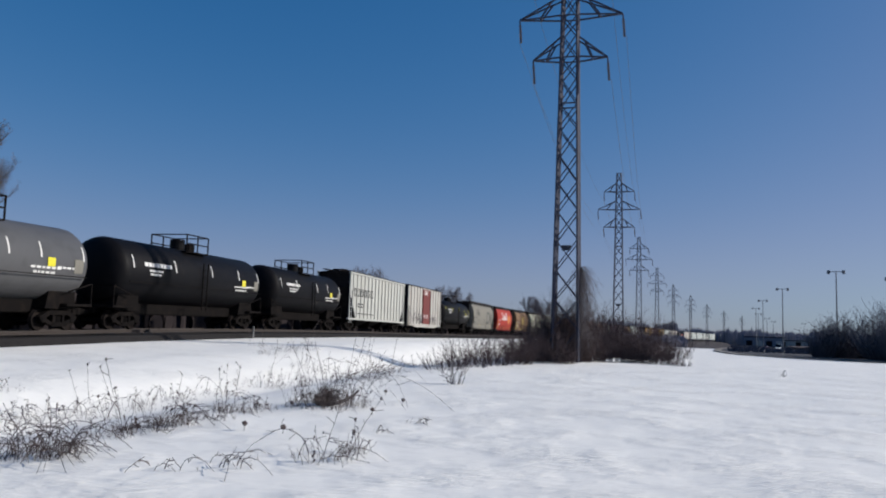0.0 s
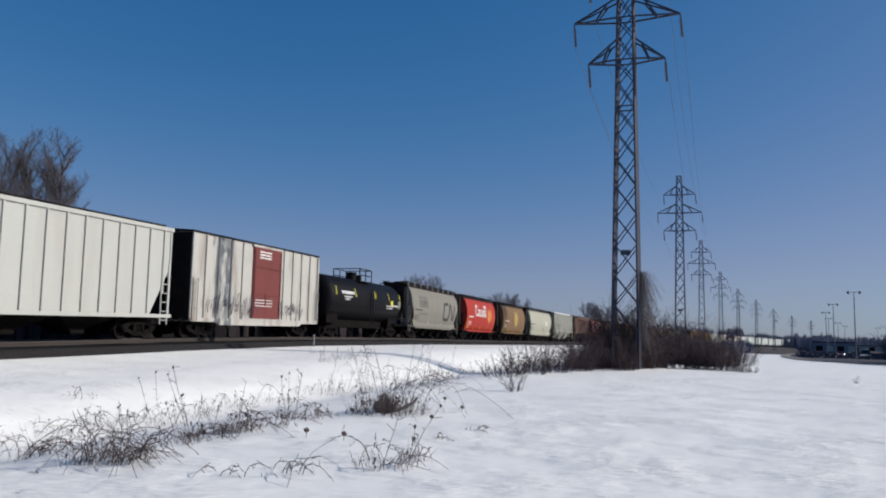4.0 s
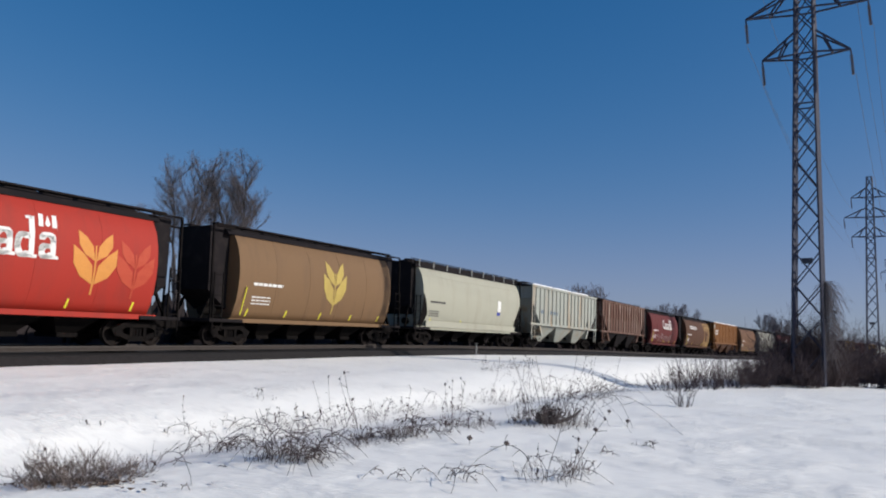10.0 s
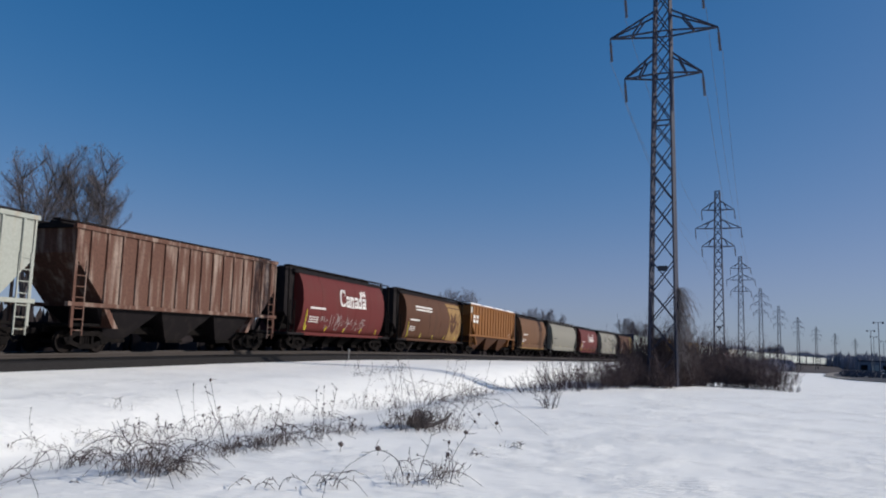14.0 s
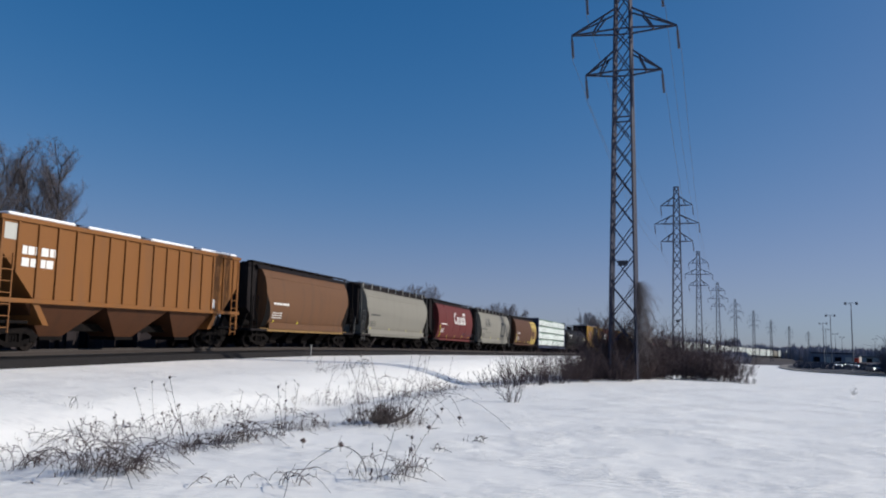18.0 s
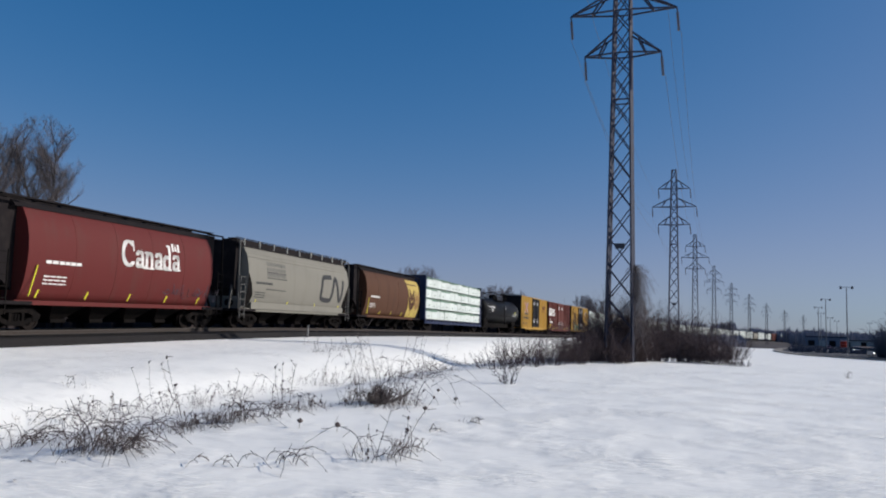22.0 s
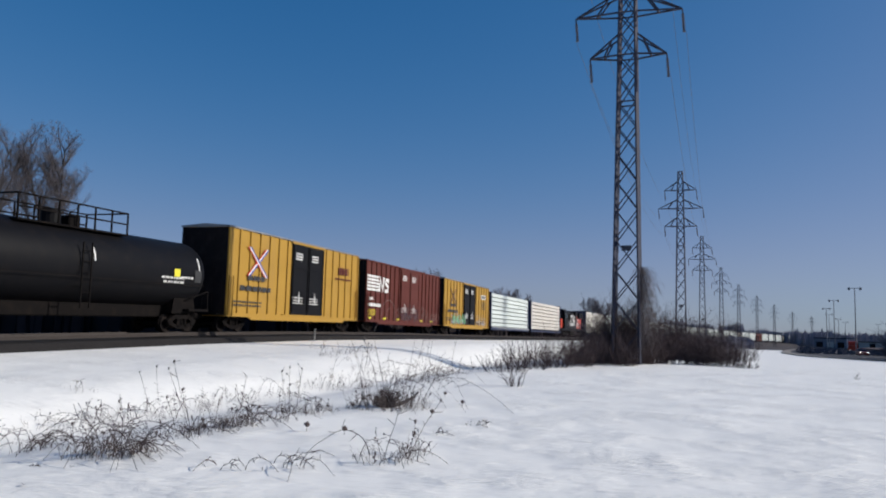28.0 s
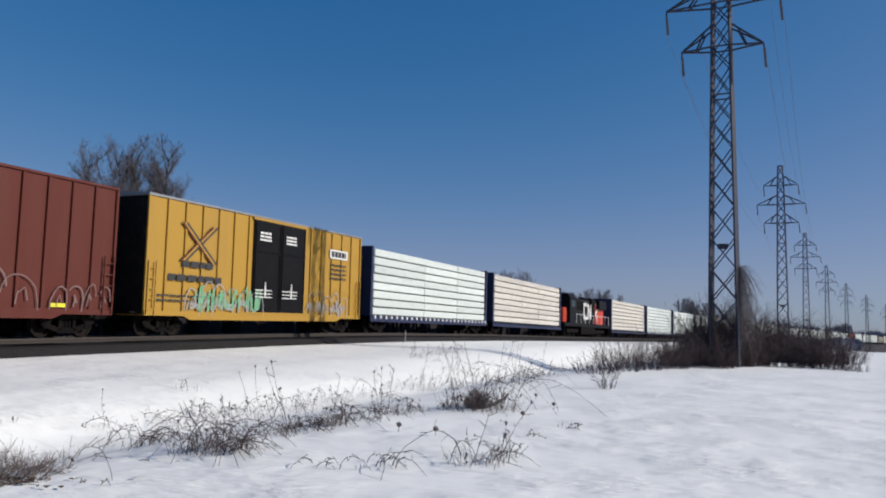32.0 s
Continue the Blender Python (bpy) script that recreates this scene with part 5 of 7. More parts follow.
def locomotive(L, label):
    car = thing("locomotive", label, "locomotive", "cars of the train")
    for sx in (-1, 1):
        tr = part("truck", box(sx * 6.3 - 2.3, sx * 6.3 + 2.3, -0.9, 0.9, 0.55, 0.95, 0.05), UNDER, car)
        for w in (-1.75, 0, 1.75):
            piece("wheelset", WHEELSET, tr, "", pose(sx * 6.3 + w, 0, 0.03))
        for sy in (-1, 1):
            part("side_frame", box(sx * 6.3 - 2.4, sx * 6.3 + 2.4, sy * 1.12 - 0.1, sy * 1.12 + 0.1, 0.5, 0.95, 0.04), UNDER, tr)
    part("fuel_tank", extrude_profile([(-1.35, 0.35), (-1.4, 0.6), (-1.4, 1.25), (1.4, 1.25), (1.4, 0.6), (1.35, 0.35)], -3.3, 3.3), UNDER, car)
    half = L / 2 - 0.7
    part("deck", box(-half, half, -1.5, 1.5, 1.25, 1.65, 0.03), BLACK, car)
    part("long_hood", box(-half + 4.6, half - 1.3, -0.95, 0.95, 1.65, 4.75, 0.08), BLACK, car)
    part("radiator", add_box(box(half - 5.2, half - 1.5, -1.45, 1.45, 3.7, 4.85, 0.06), half - 8.2, half - 6.4, -1.25, 1.25, 4.2, 5.0, 0.06), BLACK, car)
    part("cab", extrude_profile([(-1.5, 1.65), (-1.5, 4.6), (-1.1, 5.15), (1.1, 5.15), (1.5, 4.6), (1.5, 1.65)], -half + 2.0, -half + 4.6), BLACK, car)
    part("nose", box(-half + 0.7, -half + 2.0, -1.1, 1.1, 1.65, 3.4, 0.12), LOCORED, car)
    part("rear_panel", box(half - 5.6, half - 1.28, -0.97, 0.97, 1.7, 4.6, 0.05), LOCORED, car, "bright red panel at the hood's rear end")
    part("side_window", box(-half + 2.5, -half + 4.0, -1.53, -1.48, 3.5, 4.3, 0.02), GLASS, car)
    for k in range(3):
        part("intake_grille", box(-half + 6.0 + k * 2.2, -half + 7.8 + k * 2.2, -0.99, -0.93, 3.3, 4.4, 0.02), UNDER, car)
    flat_polys(car, "emblem_stroke", stroke([(0.9, 4.1), (-0.6, 4.1), (-0.6, 2.4), (0.9, 2.4)], 0.4) + stroke([(1.3, 2.4), (1.3, 4.1), (2.6, 2.4), (2.6, 4.1)], 0.4) + stroke([(half - 4.4, 2.2), (half - 5.4, 3.1), (half - 4.6, 3.6), (half - 5.2, 4.3)], 0.4), WHITEP, -0.99)
    seg = [((x, -1.45, 1.65), (x, -1.45, 2.75)) for x in np.linspace(-half + 4.8, half - 0.3, 9)]
    part("handrail", bars(seg + [((-half + 4.8, -1.45, 2.75), (half - 0.3, -1.45, 2.75))], 0.05), WHITEP, car)
    part("exhaust_stack", box(1.4, 2.4, -0.35, 0.35, 4.75, 5.1, 0.04), UNDER, car)
    for sx in (-1, 1):
        part("plow", plate([(sx * half, 0.3), (sx * (half + 0.25), 0.3), (sx * half, 1.3)], -1.4, 1.4), UNDER, car)
        piece("coupler", COUPLER, car, "", pose(sx * (L / 2 - 0.5), 0, 0, 0, 0, 0 if sx > 0 else 180))
    return car


# places of the couplings along the track at the start
BOUNDS = (17.5, 31.5, 48.55, 63.6, 82.06, 97.7, 114.0, 130.75, 147.0, 163.0, 180.2, 197.5, 213.7, 229.67, 246.9, 264.6, 280.64, 298.1, 314.5, 331.4, 347.7, 369.8, 389.27, 408.29, 428.0, 446.73, 468.49, 491.08, 513.18, 535.99, 557.65)
CARS = []


def couple(i, car):
    a, b = BOUNDS[i], BOUNDS[i + 1]
    CARS.append((car, (a + b) / 2, (b - a) / 2 - 2.35))
    return car


def length(i):
    return BOUNDS[i + 1] - BOUNDS[i]


def build_train():
    couple(0, tank_car(length(0), TANKGREY, "dark grey tank car with a yellow placard on the rails", seed=0))
    couple(1, tank_car(length(1), BLACK, "glossy black tank car with white stencils on the rails", seed=2))
    couple(2, tank_car(length(2), BLACK, "black tank car with white reflective strips on the rails", seed=3))
    couple(3, ribbed_hopper(length(3), WHITECAR, "white ribbed covered hopper with blue letter blocks", 1.15, 16, "white", 3, UNDER, top=5.2))
    couple(4, boxcar(length(4), OLDWHITE, "stained white boxcar with a faded red door", 3.2, DOORRED, 1, 0.3, 5.5, "old", 4, 13, roof=ROOFANDSHADE))
    couple(5, tank_car(length(5), BLACK, "short black tank car with graffiti and yellow strips", seed=5))
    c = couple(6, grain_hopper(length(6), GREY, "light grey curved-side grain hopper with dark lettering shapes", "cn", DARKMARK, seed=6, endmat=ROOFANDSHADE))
    worm_emblem(c, 2.7)
    c = couple(7, grain_hopper(length(7), RED, "bright red cylindrical grain hopper lettered in white with a wheat ear", "canada", seed=7))
    canada_word(c, -2.7, 2.8, 1.58, WHITEP)
    wheat(c, 3.35, 1.9, 1.6, WHEATP, wide=1.0)
    wheat(c, 5.0, 1.85, 1.5, FAINTEAR, 0.014)
    c = couple(8, grain_hopper(length(8), TAN, "tan brown cylindrical grain hopper with a yellow wheat ear", "canada", seed=8))
    wheat(c, 0.8, 1.75, 1.9, WHEATYEL, wide=0.9)
    c = couple(9, grain_hopper(length(9), CREAM, "cream smooth-sided covered hopper with small stencils", "cream", DARKMARK, seed=9, endmat=ROOFANDSHADE))
    flank_polys(c, "blue_label", [[(3.2, 2.2), (3.7, 2.2), (3.7, 2.45), (3.2, 2.45)]], NAVYMARK, "small blue and white label")
    flank_polys(c, "white_label", [[(3.25, 2.5), (3.75, 2.5), (3.75, 3.25), (3.25, 3.25)]], WHITEP)
    couple(10, ribbed_hopper(length(10), GREENGREY, "pale grey-green ribbed hopper with rust streaks and open bays", 1.95, 17, "light", 10))
    couple(11, ribbed_hopper(length(11), RUSTBROWN, "rusty brown ribbed hopper with peeling paint", 1.95, 16, "", 11, ROOFANDSHADE))
    c = couple(12, grain_hopper(length(12), DARKRED, "faded dark red cylindrical grain hopper lettered in white", "canada", seed=12))
    canada_word(c, -1.2, 2.95, 1.35, WHITEP)
    flank_polys(c, "graffiti", scrawl(-3.5, 1.35, 6.5, 1.1, 8, 41), GRAF1, "pale spray-painted scrawl")
    c = couple(13, grain_hopper(length(13), BROWN, "brown cylindrical grain hopper with a pale wheat panel", "canada", seed=13))
    flank_polys(c, "wheat_panel", [[(3.4, 1.2), (6.6, 1.2), (6.6, 4.5), (3.0, 4.5), (3.6, 3.2)]], FADEDYEL, "faded yellow panel", 0.009)
    wheat(c, 4.5, 1.55, 1.8, BROWN, 0.024, 0.85)
    wheat(c, 5.8, 1.6, 1.7, TANDARK, 0.024, 0.7, outline=True)
    flank_marks(c, "pale_lettering", -4.4, 3.4, 3.6, 0.5, 2, WHITEP, 77, 7)
    couple(14, ribbed_hopper(length(14), ORANGE, "orange-yellow ribbed hopper with brown open bays", 1.95, 16, "orange", 14, BROWN))
    couple(15, grain_hopper(length(15), TANDARK, "brown cylindrical grain hopper with a yellow side sill", "yellow_sill", seed=15))
    couple(16, grain_hopper(length(16), GREY, "light grey curved-side grain hopper with small stencils", "cn", DARKMARK, seed=16, endmat=ROOFANDSHADE))
    c = couple(17, grain_hopper(length(17), DARKRED, "faded red-brown cylindrical grain hopper lettered in white", "canada", seed=17))
    canada_word(c, -1.0, 2.8, 1.45, WHITEP)
    flank_polys(c, "graffiti", scrawl(2.5, 1.35, 4.5, 0.9, 6, 43), GRAF3, "dark spray-painted scrawl")
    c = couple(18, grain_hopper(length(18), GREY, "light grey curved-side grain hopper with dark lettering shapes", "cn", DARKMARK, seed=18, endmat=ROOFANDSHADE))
    worm_emblem(c, 3.0)
    c = couple(19, grain_hopper(length(19), BROWN, "brown cylindrical grain hopper with a dirty yellow wheat panel", "canada", seed=19))
    flank_polys(c, "wheat_panel", [[(3.6, 1.2), (6.6, 1.2), (6.6, 4.55), (3.3, 4.55), (3.7, 3.2)]], WHEATYEL, "dirty yellow panel", 0.009)
    wheat(c, 4.55, 1.55, 1.8, BROWN, 0.024, 0.85)
    wheat(c, 5.95, 1.6, 1.7, FADEDYEL, 0.024, 0.75)
    couple(20, lumber_car(length(20), "centre-beam flat car stacked with white-wrapped lumber", seed=20, tiers=4, packs=14))
    couple(21, tank_car(length(21), BLACK, "long black tank car with a full-length top railing", seed=21, long_rail=True))
    couple(22, boxcar(length(22), YELLOW, "yellow boxcar with black double doors and a cross emblem", 4.4, BLACK, 2, 0.55, 5.85, "ttx", 22, 17, roof=GALV))
    couple(23, boxcar(length(23), OXIDE, "oxide red boxcar with a striped white emblem and graffiti", 4.6, OXIDE, 2, 0.6, 5.75, "striped", 23, 19))
    couple(24, boxcar(length(24), YELLOW, "graffitied yellow boxcar with black double doors", 4.4, BLACK, 2, 0.4, 5.85, "ttx", 24, 17, roof=GALV))
    couple(25, lumber_car(length(25), "centre-beam flat car stacked with white-wrapped lumber", seed=25, tiers=8))
    couple(26, lumber_car(length(26), "centre-beam flat car stacked with pale weathered lumber packs", WRAPTAN, seed=26))
    couple(27, locomotive(length(27), "black diesel locomotive with red ends and white lettering shapes"))
    couple(28, lumber_car(length(28), "centre-beam flat car stacked with pale weathered lumber packs", WRAPTAN, seed=28))
    couple(29, lumber_car(length(29), "centre-beam flat car stacked with white-wrapped lumber", seed=29))
    s = BOUNDS[-1]
    kinds = "WWWWWWWWWWWWGWWRWWWGWWWWW"
    for k, kind in enumerate(kinds):
        L = 22.3 if kind == "W" else 19.0 if kind in "RB" else 16.6
        if kind == "W":
            c = lumber_car(L, "distant flat car stacked with white-wrapped lumber", seed=60 + k, far=True)
        elif kind == "G":
            c = grain_hopper(L, GREY, "distant light grey grain hopper in the train", "cn", far=True)
        else:
            c = boxcar(L, OXIDE if kind == "R" else BROWN, "distant red-brown boxcar in the train", 4.4, OXIDE, 2, 0.3, 5.6, seed=60 + k, posts=9, far=True)
        CARS.append((c, s + L / 2, L / 2 - 2.35))
        s += L


def worm_emblem(car, x):
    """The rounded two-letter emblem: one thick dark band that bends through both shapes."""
    ctrl = [(1.5, 1.72), (0.3, 1.68), (0.13, 1.5), (0.0, 0.25), (0.14, 0.07), (1.35, 0.0), (1.62, 0.16), (1.9, 1.52), (2.08, 1.7), (2.28, 1.52), (2.8, 0.2), (3.02, 0.03), (3.22, 0.24), (3.38, 1.6)]
    pts = [ctrl[0]]
    for a, b, c in zip(ctrl, ctrl[1:], ctrl[2:]):
        for t in (0.25, 0.5, 0.75):
            p, q = ((a[0] + b[0]) / 2, (a[1] + b[1]) / 2), ((b[0] + c[0]) / 2, (b[1] + c[1]) / 2)
            pts.append(tuple((1 - t) ** 2 * p[k] + 2 * t * (1 - t) * b[k] + t * t * q[k] for k in (0, 1)))
    pts.append(ctrl[-1])
    flank_polys(car, "emblem_band", band([(x - 0.5 + px * 1.05, 1.95 + pz * 0.97) for px, pz in pts], 0.32), DARKMARK)
    flank_marks(car, "large_stencil", -4.9, 3.05, 2.3, 0.95, 3, STENCILGREY, 5, 9, 0.3)
    for z in (3.32, 2.98, 2.3):
        flank_polys(car, "rule_line", [[(-4.9, z), (-2.5, z), (-2.5, z + 0.05), (-4.9, z + 0.05)]], DARKMARK)


def motions():
    """The train rolls along the track towards and past the camera."""
    for c, sm, half in CARS:
        rows = []
        for i in range(33):
            s = sm - SPEED * i - 0.5 * GAIN * i * i
            lim = S0 + 1 + half
            run = min(0.0, s - lim)
            pa, pb = track(max(s, lim) - half)[0], track(max(s, lim) + half)[0]
            d = (pb - pa).normalized()
            mid = (pa + pb) / 2 + d * run
            rows.append((float(i), pose(mid.x, mid.y, mid.z, 0, -math.degrees(math.asin(d.z)), math.degrees(math.atan2(d.y, d.x)))))
        walk(c, rows)
    for v, s_mid, t_mid, lane in TRAFFIC:
        rows = []
        for i in range(33):
            s = s_mid - 19.0 * (i - t_mid)
            u = min(max(s, 1.0), ROAD_LEN - 1.5)
            x, y, dx, dy = road_at(u)
            x2, y2, ex, ey = road_at(min(u + 8, ROAD_LEN - 1.0))
            x1, y1, fx, fy = road_at(max(u - 8, 0.5))
            hx, hy = x2 - x1, y2 - y1
            q = math.hypot(hx, hy)
            hx, hy = hx / q, hy / q
            x, y = (x1 + x2) / 2 + hx * (s - u) - hy * lane, (y1 + y2) / 2 + hy * (s - u) + hx * lane
            rows.append((float(i), pose(x, y, float(base_z(x, y)) + 0.17, 0, 0, math.degrees(math.atan2(-hy, -hx)))))
        walk(v, rows)


build_train()


# ---- bare trees, brush and weeds ----
def limb_points(p, d, length, bend, n, rnd, rise=0.0):
    pts = [p.copy()]
    d = d.normalized()
    for _ in range(n):
        d = (d + Vector((rnd.uniform(-1, 1), rnd.uniform(-1, 1), rnd.uniform(-0.6, 0.8) + rise)) * bend).normalized()
        pts.append(pts[-1] + d * length / n)
    return pts, d


def fast_tubes(tubes, sides=3):
    """One mesh from many thin tapering tubes (points, first radius, last radius)."""
    verts, faces = [], []
    cs = [(math.cos(2 * math.pi * k / sides), math.sin(2 * math.pi * k / sides)) for k in range(sides)]
    for pts, r0, r1 in tubes:
        base = len(verts)
        n = len(pts)
        for i, p in enumerate(pts):
            q = pts[min(i + 1, n - 1)] - pts[max(i - 1, 0)]
            up = Vector((0, 0, 1)) if abs(q.z) < 0.9 * q.length else Vector((1, 0, 0))
            s = q.cross(up)
            s.normalize()
            u = s.cross(q)
            u.normalize()
            r = r0 + (r1 - r0) * i / (n - 1)
            for c, sn in cs:
                verts.append(p + s * (c * r) + u * (sn * r))
        for i in range(n - 1):
            for k in range(sides):
                a = base + i * sides
                faces.append((a + k, a + (k + 1) % sides, a + sides + (k + 1) % sides, a + sides + k))
        faces.append(tuple(base + (n - 1) * sides + k for k in range(sides)))
    me = bpy.data.meshes.new("twigs")
    me.from_pydata([tuple(v) for v in verts], [], faces)
    return me


def bare_tree(x, y, height, spread, seed, label, stems=3, twig_r=0.007, lean=0.0, mat=None, bark=None, rich=2):
    """A leafless tree: a bare forking trunk under a rounded crown of ever finer twigs."""
    rnd = random.Random(seed)
    tree = thing("bare_tree", label, "tree", "", pose(x, y, gz(x, y) - 0.1))
    r = height * 0.014
    pts, d = limb_points(Vector((0, 0, 0)), Vector((lean * 0.3, 0, 1)), height * 0.3, 0.05, 5, rnd, 0.1)
    part("trunk", _tubes_bm([(pts, r, r * 0.75)], 8), bark or BARK, tree)
    heart = Vector((lean * height * 0.55, 0, height * 0.69))

    def reach(p):
        """1 at the rounded outline of the crown, less inside it."""
        v = p - heart
        return math.sqrt((v.x ** 2 + v.y ** 2) / spread ** 2 + (v.z / (height * 0.31)) ** 2)

    boughs, fine, todo = [], [], []
    turn = rnd.uniform(0, 6.28)
    for k in range(stems):
        b = turn + 2 * math.pi * k / stems + rnd.uniform(-0.3, 0.3)
        tilt = rnd.uniform(1.15, 1.75) * spread / height
        todo.append((pts[5 - k % 2], Vector((math.cos(b) * tilt + lean, math.sin(b) * tilt, 1)), height * rnd.uniform(0.56, 0.66), r * 0.62, 0))
    while todo:
        p, dd, ln, rr, lev = todo.pop()
        n = (8, 6, 4, 2)[lev]
        q, de = limb_points(p, dd, ln, (0.13, 0.22, 0.24, 0.2)[lev], n, rnd, (0.25, 0.2, 0.12, 0.05)[lev])
        while len(q) > 2 and reach(q[-1]) > rnd.uniform(0.86, 1.06):
            q.pop()
        n = len(q) - 1
        if lev > 1 and reach(q[-1]) > 1.1:
            continue
        (boughs if lev < 2 else fine).append((q, max(rr if lev < 2 else min(rr, 0.012), twig_r), max(rr * 0.25 if lev < 2 else 0, twig_r * 0.6)))
        if lev < 3:
            for i in range(3 if lev == 0 else 1, n + 1):
                for _ in range(rich if lev < 2 else rich + 2):
                    b, up = rnd.uniform(0, 6.28), rnd.uniform(0.1, 0.9)
                    way = (q[i] - q[i - 1]).normalized() * 0.7 + Vector((math.cos(b), math.sin(b), up)) * (0.75 if lev < 2 else 0.85)
                    todo.append((q[i], way, ln * rnd.uniform(0.28, 0.46) * (1.15 - 0.35 * i / n), rr * 0.34, lev + 1))
    me = fast_tubes(boughs, 5)
    me.materials.append(bark or BARK)
    tagged(piece("branch_work", me, tree), kind="stuff")
    me = fast_tubes(fine, 3)
    me.materials.append(mat or CROWN)
    tagged(piece("crown", me, tree), kind="stuff")
    return tree


def _tubes_bm(tubes, sides):
    bm = bmesh.new()
    for pts, a, b in tubes:
        add_tube(bm, pts, a, b, sides)
    return bm


def brush(x, y, width, height, n, seed, label, mat=None, r=0.012, name="bush", droop=0.0, z0=None, category="bush", dome=False):
    """A leafless bush: many thin stems fanning from its base, each with side twigs."""
    rnd = random.Random(seed)
    z = gz(x, y) - 0.05 if z0 is None else z0
    tubes = []
    for _ in range(n):
        a, q = rnd.uniform(0, 6.28), math.sqrt(rnd.random())
        b = Vector((math.cos(a) * q * width * 0.36, math.sin(a) * q * width * 0.36, 0))
        out = Vector((math.cos(a), math.sin(a), 0)) * q * width * 0.30 / height
        ln = height * rnd.uniform(0.35, 1.08) * (math.sqrt(1 - 0.75 * q * q) if dome else 1 - 0.35 * q)
        pts, d = limb_points(b, out * 1.4 + Vector((rnd.uniform(-0.25, 0.25), rnd.uniform(-0.25, 0.25), 1)), ln, 0.32, 5, rnd, 0.05)
        for i, p in enumerate(pts):
            p.z -= droop * (i / 5) ** 2 * ln
        tubes.append((pts, r, r * 0.4))
        for i in range(1, 6):
            for _ in range(2):
                t, _d = limb_points(pts[i], d + Vector((rnd.uniform(-1, 1), rnd.uniform(-1, 1), rnd.uniform(-0.5, 0.7))), ln * rnd.uniform(0.16, 0.38), 0.25, 2, rnd)
                tubes.append((t, r * 0.6, r * 0.3))
    me = fast_tubes(tubes, 3)
    me.materials.append(mat or TWIG)
    ob = tagged(new(name, me), label, category)
    ob.matrix_basis = pose(x, y, z)
    return ob


def weed_clump(x, y, height, width, n, seed, label, arch=0.0, heads=True):
    """Dry stalks: some upright with seed heads, some bowed over to the snow."""
    rnd = random.Random(seed)
    z = gz(x, y) - 0.03
    clump = thing("weed_clump", label, "weed", "dry weeds in the snow", pose(x, y, z))
    up, bow, head = [], [], []
    for _ in range(int(n * 0.85)):
        a, q = rnd.uniform(0, 6.28), math.sqrt(rnd.random())
        b = Vector((math.cos(a) * q * width / 2, math.sin(a) * q * width / 2, 0))
        c = rnd.uniform(0, 6.28)
        if rnd.random() < arch + 0.2:
            ln = height * rnd.uniform(0.8, 1.7)
            c = rnd.gauss(-0.2, 1.1)
            reach, top, skew = rnd.uniform(0.55, 1.3), rnd.uniform(0.18, 0.55), rnd.uniform(-0.4, 0.4)
            pts = [b + Vector((math.cos(c + skew * t) * ln * reach * t ** 1.35, math.sin(c + skew * t) * ln * reach * t ** 1.35, ln * top * 3.2 * t * (1 - t) * (1 + 0.25 * (1 - t)) + rnd.uniform(-0.012, 0.012))) for t in [k / 9 * rnd.uniform(0.93, 1.0) for k in range(10)]]
            bow.append((pts, rnd.uniform(0.004, 0.008), 0.003))
            for k in (3, 4, 5, 6):
                t, _d = limb_points(pts[k], Vector((rnd.uniform(-1, 1), rnd.uniform(-1, 1), rnd.uniform(-0.5, 0.7))), ln * rnd.uniform(0.1, 0.25), 0.2, 2, rnd)
                bow.append((t, 0.005, 0.003))
        else:
            ln = height * (rnd.uniform(0.2, 0.8) ** 1.3 if rnd.random() < 0.84 else rnd.uniform(0.9, 1.75))
            pts, d = limb_points(b, Vector((math.cos(c) * 0.34, math.sin(c) * 0.34, 1)), ln, 0.1, 5, rnd)
            up.append((pts, 0.0055, 0.003))
            for k in (2, 3, 4, 5):
                t, e = limb_points(pts[k], Vector((rnd.uniform(-1, 1), rnd.uniform(-1, 1), rnd.uniform(0.1, 1))), ln * rnd.uniform(0.06, 0.2), 0.25, 2, rnd)
                up.append((t, 0.005, 0.003))
                if heads and rnd.random() < 0.35:
                    head.append((t[-1], rnd.uniform(0.006, 0.014)))
            if heads:
                head.append((pts[-1], rnd.uniform(0.007, 0.02)))
    fuzz = []
    for _ in range(int(n * (3.4 if arch < 0.8 else 0.6))):
        a, q = rnd.uniform(0, 6.28), rnd.random() ** 0.5 * 1.15
        b = Vector((math.cos(a) * q * width / 2, math.sin(a) * q * width / 2, 0))
        pts, d = limb_points(b, Vector((rnd.uniform(-0.6, 0.6), rnd.uniform(-0.6, 0.6), 1)), height * rnd.uniform(0.1, 0.45), 0.25, 3, rnd)
        fuzz.append((pts, 0.0032, 0.002))
        t, e = limb_points(pts[2], Vector((rnd.uniform(-1, 1), rnd.uniform(-1, 1), rnd.uniform(-0.2, 0.8))), height * rnd.uniform(0.05, 0.16), 0.2, 2, rnd)
        fuzz.append((t, 0.0026, 0.002))
    for nm, tb in (("stalk_tuft", up), ("stem_tangle", bow), ("fine_grass", fuzz)):
        if tb:
            me = fast_tubes(tb, 3)
            me.materials.append(STEM if nm == "stem_tangle" else WEED)
            tagged(piece(nm, me, clump), kind="stuff")
    if head:
        bm = bmesh.new()
        for p, r in head:
            bmesh.ops.create_icosphere(bm, subdivisions=1, radius=r, matrix=Matrix.Translation(p) @ Matrix.Diagonal((1, 1, 1.7, 1)))
        tagged(part("seed_head", bm, STEM, clump), kind="stuff")
    return clump


